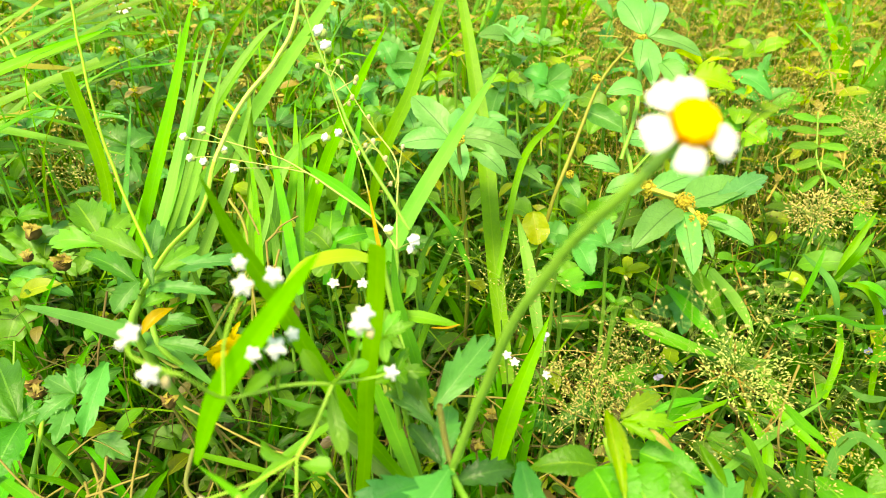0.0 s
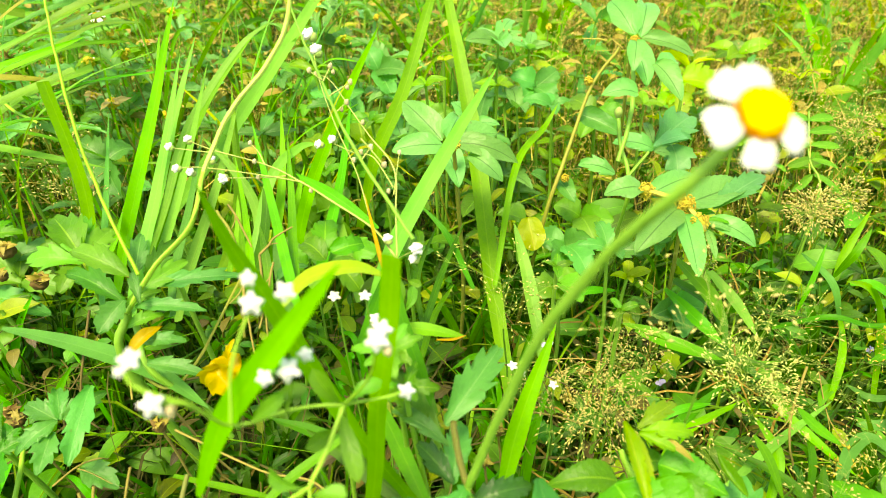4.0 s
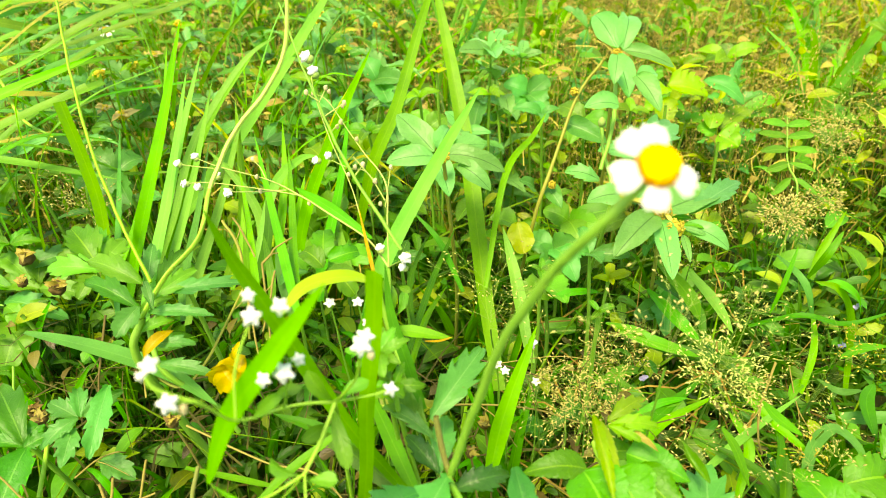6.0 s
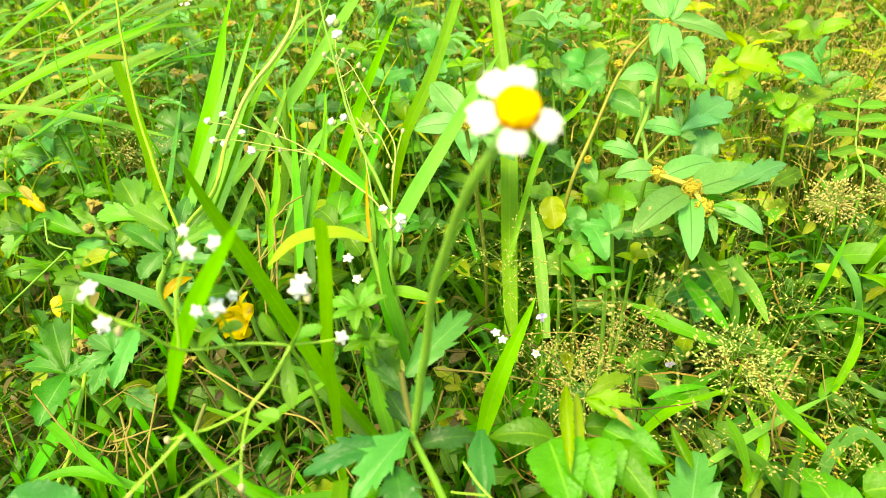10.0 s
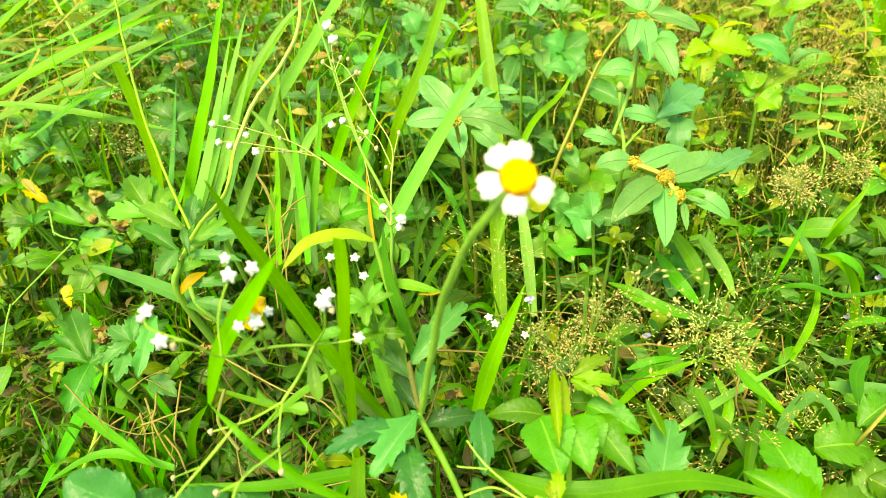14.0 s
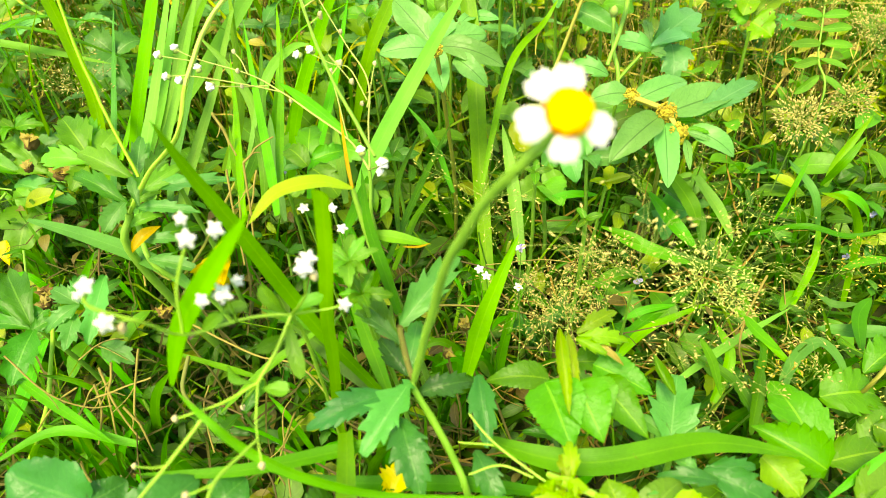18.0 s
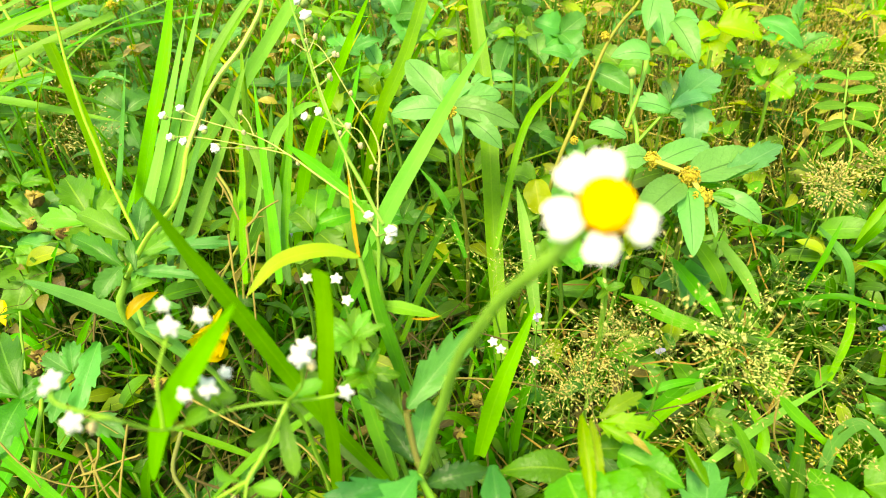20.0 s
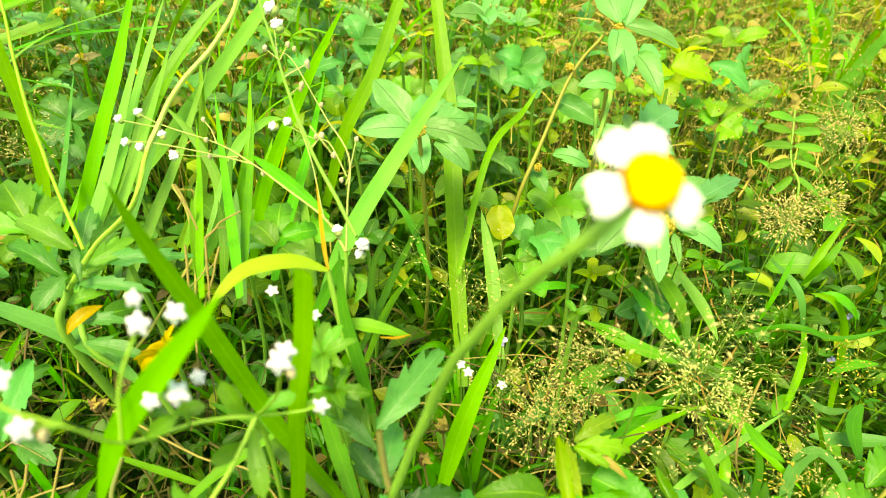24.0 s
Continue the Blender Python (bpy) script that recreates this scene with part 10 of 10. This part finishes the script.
def leaf_build(size, shape, low=0.3):
    def build(rng, x, y, verts, faces, uvs):
        if y < 0.3 and rng.random() < 0.68:
            return
        z = roof(x, y) * rng.uniform(low, 1.0)
        a = rng.uniform(0, 6.283)
        ln = size * rng.uniform(0.5, 1.3)
        d = V((math.cos(a), math.sin(a), rng.uniform(-0.5, 0.5))).normalized()
        up = V((rng.gauss(0, 0.35), rng.gauss(-0.25, 0.35), 1)).normalized()
        side = d.cross(up).normalized()
        up = side.cross(d)
        k = len(verts)
        n = 8
        p0 = V((x, y, z))
        teeth = rng.random() < 0.6
        for i in range(n + 1):
            v = i / n
            w = SHAPES[shape](v) * ln * 0.24
            if teeth and i % 2:
                w *= 0.8
            w = max(w, ln * 0.01)
            c = p0 + d * (ln * v) + up * (ln * 0.35 * v * (1 - v) - ln * 0.12 * v * v)
            for s in (-1, 0, 1):
                q = c + side * (w * s) + up * (0.3 * w * abs(s))
                verts.append(tuple(q))
                uvs.append((0.5 + 0.5 * s, v))
        for i in range(n):
            for j in (0, 1):
                b = k + 3 * i + j
                faces.append((b, b + 1, b + 4, b + 3))
        # stalk down to the soil
        r = 0.0005
        k = len(verts)
        foot = V((x - d.x * z * 0.3, y - d.y * z * 0.3, -0.004))
        for i, f in enumerate((0, 0.5, 1)):
            c = foot.lerp(p0, f) + V((0, 0, 0.1 * z * f * (1 - f)))
            for q in (0, 2.1, 4.2):
                verts.append((c.x + r * math.cos(q), c.y + r * math.sin(q), c.z))
                uvs.append((0.1, 0.5))
        for i in range(2):
            for j in range(3):
                faces.append((k + 3 * i + j, k + 3 * i + (j + 1) % 3, k + 3 * i + 3 + (j + 1) % 3, k + 3 * i + 3 + j))
    return build


def litter_build(rng, x, y, verts, faces, uvs, high=0.3):
    a = rng.uniform(0, 6.283)
    ln = rng.uniform(0.02, 0.08)
    d = V((math.cos(a), math.sin(a), 0))
    b = V((-d.y, d.x, 0)) * rng.uniform(-0.3, 0.3)
    z0 = rng.uniform(0, high) * roof(x, y)
    line = [V((x, y, z0)) + d * (ln * f) + b * (ln * f * f) + V((0, 0, ln * rng.uniform(-0.1, 0.3) * f)) for f in (0, 0.25, 0.5, 0.75, 1)]
    strip(line, V((-d.y, d.x, rng.uniform(-0.5, 0.5))).normalized(), rng.uniform(0.0006, 0.002), verts, faces, uvs)


# grown copies of a few kinds, each one its own plant
def leafy_kind(name, label, material, size, pairs, tall, seed, teeth=4, depth=0.3, shape="lance"):
    rng = random.Random(seed)
    g = thing(name, (0, 0, 0), label, "weed", "leafy weeds behind")
    stem(g, [(0, 0, 0), (rng.uniform(-0.01, 0.01), rng.uniform(-0.01, 0.01), tall * 0.5), (0, 0, tall)], 0.0013, 0.0008, STEM)
    for i in range(pairs):
        z = tall * (0.35 + 0.65 * i / max(1, pairs - 1))
        a = i * 1.4 + rng.uniform(-0.3, 0.3)
        ln = size * (1.1 - 0.4 * i / pairs)
        for b in (a, a + math.pi):
            d = V((math.cos(b), math.sin(b), rng.uniform(0.0, 0.7))).normalized()
            leaf(g, (0, 0, z), tuple(V((0, 0, z)) + d * ln), ln * 0.45, material, shape, teeth, depth, face=(rng.gauss(0, 0.2), rng.gauss(-0.2, 0.2), 1), sag=0.12)
    return g


def tuft_kind(label, materials, count, tall, wide, seed):
    rng = random.Random(seed)
    g = thing("grass_tuft", (0, 0, 0), label, "grass", "grass tufts behind")
    for _ in range(count):
        a = rng.uniform(0, 6.283)
        d = V((math.cos(a), math.sin(a), 0))
        h = tall * rng.uniform(0.55, 1.15)
        r = h * rng.uniform(0.1, 0.6)
        o = V((rng.gauss(0, 0.008), rng.gauss(0, 0.008), 0))
        blade(g, [tuple(o), tuple(o + d * r * 0.2 + V((0, 0, h * 0.45))), tuple(o + d * r * 0.55 + V((0, 0, h * 0.8))), tuple(o + d * r + V((0, 0, h * rng.uniform(0.75, 1.05))))], wide * rng.uniform(0.6, 1.3), rng.choice(materials), fold=0.25)
    return g


placed = set()


def spread(kinds, count, seed, area, scale=(0.75, 1.25), keep=None):
    rng = random.Random(seed)
    for i in range(count):
        for _ in range(30):
            x, y = rng.uniform(area[0], area[1]), rng.uniform(area[2], area[3])
            if abs(x) < 0.26 + 0.72 * y and (keep is None or keep(x, y)):
                break
        k = kinds[i % len(kinds)]
        s = rng.uniform(*scale)
        m = Matrix.Translation((x, y, 0)) @ Matrix.Rotation(rng.uniform(0, 6.283), 4, "Z") @ Matrix.Rotation(rng.gauss(0, 0.12), 4, "X")
        if i < len(kinds) and k.name not in placed:
            placed.add(k.name)
            k.matrix_basis = m
        else:
            copy_thing(k, m @ Matrix.Diagonal((s, s, s, 1)))


WEEDS = [leafy_kind("leafy_weed", "leafy green weed with paired toothed leaves on an upright stem", LEAF, 0.034, 6, 0.17, 21),
         leafy_kind("leafy_weed", "dusty blue-green weed with paired toothed leaves", LEAF_TEAL, 0.038, 5, 0.15, 22, 5, 0.34),
         leafy_kind("leafy_weed", "small bright weed with rounded yellow-green leaves", LEAF_LIME, 0.026, 6, 0.18, 23, 3, 0.15, "ovate"),
         leafy_kind("leafy_weed", "low weed with plain oval green leaves", LEAF, 0.03, 5, 0.13, 24, 6, 0.12, "ovate")]
spread(WEEDS, 105, 31, (-0.75, 0.75, 0.36, 1.1), scale=(0.6, 1.15))
LIMES = [leafy_kind("leafy_weed", "yellow-green weed with soft rounded leaves", LEAF_LIME, 0.03, 5, 0.16, 41, 4, 0.2, "ovate"),
         leafy_kind("leafy_weed", "tan-stemmed weed with yellowing leaves", LEAF_YELLOWISH, 0.028, 5, 0.15, 42, 4, 0.2, "ovate")]
spread(LIMES, 46, 35, (0.08, 0.8, 0.42, 1.1), scale=(0.6, 1.1))
spread(LIMES, 16, 36, (-0.7, 0.1, 0.45, 1.1), scale=(0.6, 1.1))
TUFTS = [tuft_kind("upright grass with narrow bright green blades", [GRASS, GRASS_PALE], 10, 0.19, 0.0075, 25),
         tuft_kind("fine dark green grass", [GRASS_DEEP, GRASS], 12, 0.14, 0.004, 26),
         tuft_kind("yellowing grass with thin dry blades", [GRASS, GRASS_YELLOW], 10, 0.17, 0.0045, 27)]
spread(TUFTS, 40, 32, (-0.7, 0.7, 0.34, 1.15), keep=lambda x, y: x < 0.1 or y > 0.55)
THIN = [tuft_kind("slender upright bright grass blades", [GRASS_BLUE, GRASS, GRASS_PALE], 9, 0.20, 0.0042, 51),
        tuft_kind("slender yellow-green grass blades leaning apart", [GRASS_LIGHT, GRASS], 7, 0.17, 0.0036, 52)]
spread(THIN, 9, 53, (-0.30, 0.05, 0.37, 0.62))
spread(THIN, 6, 54, (-0.75, 0.10, 0.60, 1.1))
DUSTY = [leafy_kind("leafy_weed", "pale blue-green weed with oval leaves between the grass", LEAF_SPURGE, 0.036, 4, 0.14, 55, 6, 0.12, "pointed")]
spread(DUSTY, 46, 56, (-0.34, 0.10, 0.40, 0.80), scale=(0.7, 1.2))
BROAD = [tuft_kind("low sprawling broad green blades", [GRASS_DEEP, GRASS_MID], 6, 0.075, 0.0058, 57)]
spread(BROAD, 34, 58, (-0.26, 0.12, 0.13, 0.32))
# low growth in deep tones: shade near the soil is painted in
LOW = [tuft_kind("low fine green grass near the soil", [GRASS_DEEP, GRASS_DEEP], 12, 0.07, 0.0034, 28),
       leafy_kind("leafy_weed", "low seedling weed with small toothed leaves", LEAF_SHADED, 0.02, 3, 0.05, 29, 3, 0.25, "ovate")]
spread(LOW, 150, 33, (-0.34, 0.34, 0.08, 0.42))

FILL = {}
# the two darkest greens have the shade between the plants mixed into their colour
for name, mat, isl in (("undergrowth_grass", (0.20, 0.41, 0.012), 1), ("undergrowth_shaded", (0.05, 0.17, 0.006), 1), ("undergrowth_leaf", (0.11, 0.33, 0.015), 0), ("undergrowth_shaded_leaf", (0.06, 0.22, 0.012), 0), ("undergrowth_lime", (0.30, 0.42, 0.014), 0)):
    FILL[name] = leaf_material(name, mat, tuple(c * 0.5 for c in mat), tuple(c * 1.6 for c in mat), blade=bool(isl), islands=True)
scatter("undergrowth_grass", "thick bright green grass of many thin blades", "grass", FILL["undergrowth_grass"], 3600, 11, grass_build(0.0062, 0.95, 1.0))
scatter("deep_grass", "green grass under the weeds, shade put into its dark colour", "grass", FILL["undergrowth_shaded"], 6500, 12, grass_build(0.0058, 1.0, 1.5))
scatter("undergrowth_leaves", "dense low weeds with small toothed green leaves", "weeds", FILL["undergrowth_leaf"], 3600, 13, leaf_build(0.028, "ovate"))
def stalk_build(rng, x, y, verts, faces, uvs):
    h = roof(x, y) * rng.uniform(0.7, 1.5)
    p0 = V((x, y, 0))
    lean = V((rng.gauss(0, 0.35), rng.gauss(0, 0.35), 0)) * h
    line = [p0 + lean * f * f + V((0, 0, h * f)) for f in (0, 0.33, 0.66, 1.0)]
    strip(line, V((1, rng.gauss(0, 0.5), 0)).normalized(), rng.uniform(0.0004, 0.0009), verts, faces, uvs)
    for _ in range(12):
        q = line[-1].lerp(line[1], rng.random() * 0.6) + V((rng.gauss(0, 1), rng.gauss(0, 1), rng.gauss(0, 0.6))) * 0.006
        k = len(verts)
        r = rng.uniform(0.0004, 0.0009)
        verts += [(q.x, q.y, q.z - 1.6 * r), (q.x + r, q.y, q.z), (q.x - r * 0.5, q.y + r, q.z), (q.x - r * 0.5, q.y - r, q.z), (q.x, q.y, q.z + 2 * r)]
        uvs += [(0.5, 0.5)] * 5
        faces += [(k, k + 2, k + 1), (k, k + 3, k + 2), (k, k + 1, k + 3), (k + 4, k + 1, k + 2), (k + 4, k + 2, k + 3), (k + 4, k + 3, k + 1)]


scatter("low_round_leaves", "small round green leaves low among the near stems, coloured dark for shade", "weeds", FILL["undergrowth_shaded_leaf"], 1300, 71, leaf_build(0.013, "round", 0.25), (0, 0, 0.06, 0.34), (-0.30, 0.32))
scatter("seeding_stalks", "mass of fine tan seeding stalks between the weeds behind", "grass", SEED_BACK, 2800, 16, stalk_build, (0, 0, 0.42, 1.3), (0.05, 0.95))
scatter("dead_leaves", "dead brown leaves caught low among the stems, darkened for shade", "leaves", DEAD_LEAF, 1000, 73, leaf_build(0.013, "lance", 0.15), (0, 0, 0.06, 0.32), (-0.30, 0.20))
scatter("dry_leaves", "dry tan leaves hanging among the weeds behind", "leaves", DRY_LEAF, 520, 72, leaf_build(0.017, "lance", 0.5), (0, 0, 0.44, 1.2), (0.10, 0.95))
scatter("dry_leaves", "dry tan leaves and flower heads caught in the cut grass", "leaves", DRY_LEAF, 420, 74, leaf_build(0.013, "lance", 0.6), (0, 0, 0.40, 0.95), (-0.55, 0.02))
scatter("seeding_stalks", "fine tan seeding stalks among the cut grass", "grass", SEED_BACK, 420, 75, stalk_build, (0, 0, 0.40, 0.95), (-0.55, 0.02))
scatter("lime_leaves", "scattered yellow-green weed leaves", "weeds", FILL["undergrowth_lime"], 2200, 14, leaf_build(0.02, "lance", 0.5))
scatter("dry_litter", "dry straw and dead stems on the soil", "litter", STRAW, 2600, 15, litter_build)
scatter("dead_stems", "brown dead stems and straw tangled low among the grass, darkened for shade", "litter", DEAD_STEM, 480, 17, lambda *a: litter_build(*a, high=1.0), (0, 0, 0.10, 0.30), (-0.26, 0.06))
scatter("tan_stems", "tan dry stems under the seeding grasses", "litter", GOLD_STEM, 220, 18, lambda *a: litter_build(*a, high=0.9), (0, 0, 0.15, 0.33), (0.03, 0.24))
scatter("yellow_stems", "yellow-brown dry stems and twigs between the weeds behind", "litter", YELLOW_STRAW, 1900, 19, lambda *a: litter_build(*a, high=1.2), (0, 0, 0.40, 1.15), (0.06, 0.95))
scatter("old_straw", "old yellow straw lying in the grass behind", "litter", YELLOW_STRAW, 600, 20, lambda *a: litter_build(*a, high=1.1), (0, 0, 0.36, 1.1), (-0.8, 0.06))
scatter("low_grass", "fine low grass filling the gaps between the weeds, coloured dark for shade", "grass", FILL["undergrowth_shaded"], 1000, 43, grass_build(0.0058, 1.3, 2.0), (0, 0, 0.03, 0.40), (-0.36, 0.36))
scatter("low_bright_grass", "thin bright grass blades between the low weeds", "grass", FILL["undergrowth_grass"], 420, 44, grass_build(0.0027, 1.7, 2.2), (0, 0, 0.05, 0.40), (-0.36, 0.36))


# the same growth goes on all round
def meadow(rng, x, y):
    """A spot out in the field, thinner farther off."""
    r = 0.3 + 2.6 * rng.random()
    a = rng.uniform(0, 6.283)
    return 0.02 + r * math.cos(a), 0.25 + r * math.sin(a), 1 + 0.5 * r


def outer_build(inner):
    def build(rng, x, y, verts, faces, uvs):
        x, y, s = meadow(rng, x, y)
        if abs(x) < 0.26 + 0.72 * y and -0.2 < y < 1.45 or y > -0.04 and (x - 0.02) ** 2 + y ** 2 < 0.16:
            return
        inner(rng, x, y, verts, faces, uvs)
    return build


scatter("meadow_grass", "green meadow grass all round the patch of weeds", "grass", FILL["undergrowth_grass"], 24000, 61, outer_build(grass_build(0.011, 0.9, 1.2)))
scatter("meadow_deep_grass", "meadow grass round the patch of weeds, in the shade-darkened green", "grass", FILL["undergrowth_shaded"], 24000, 62, outer_build(grass_build(0.011, 0.8, 1.5)))
scatter("meadow_leaves", "broad-leaved weeds out in the meadow", "weeds", FILL["undergrowth_leaf"], 14000, 63, outer_build(leaf_build(0.06, "ovate")))
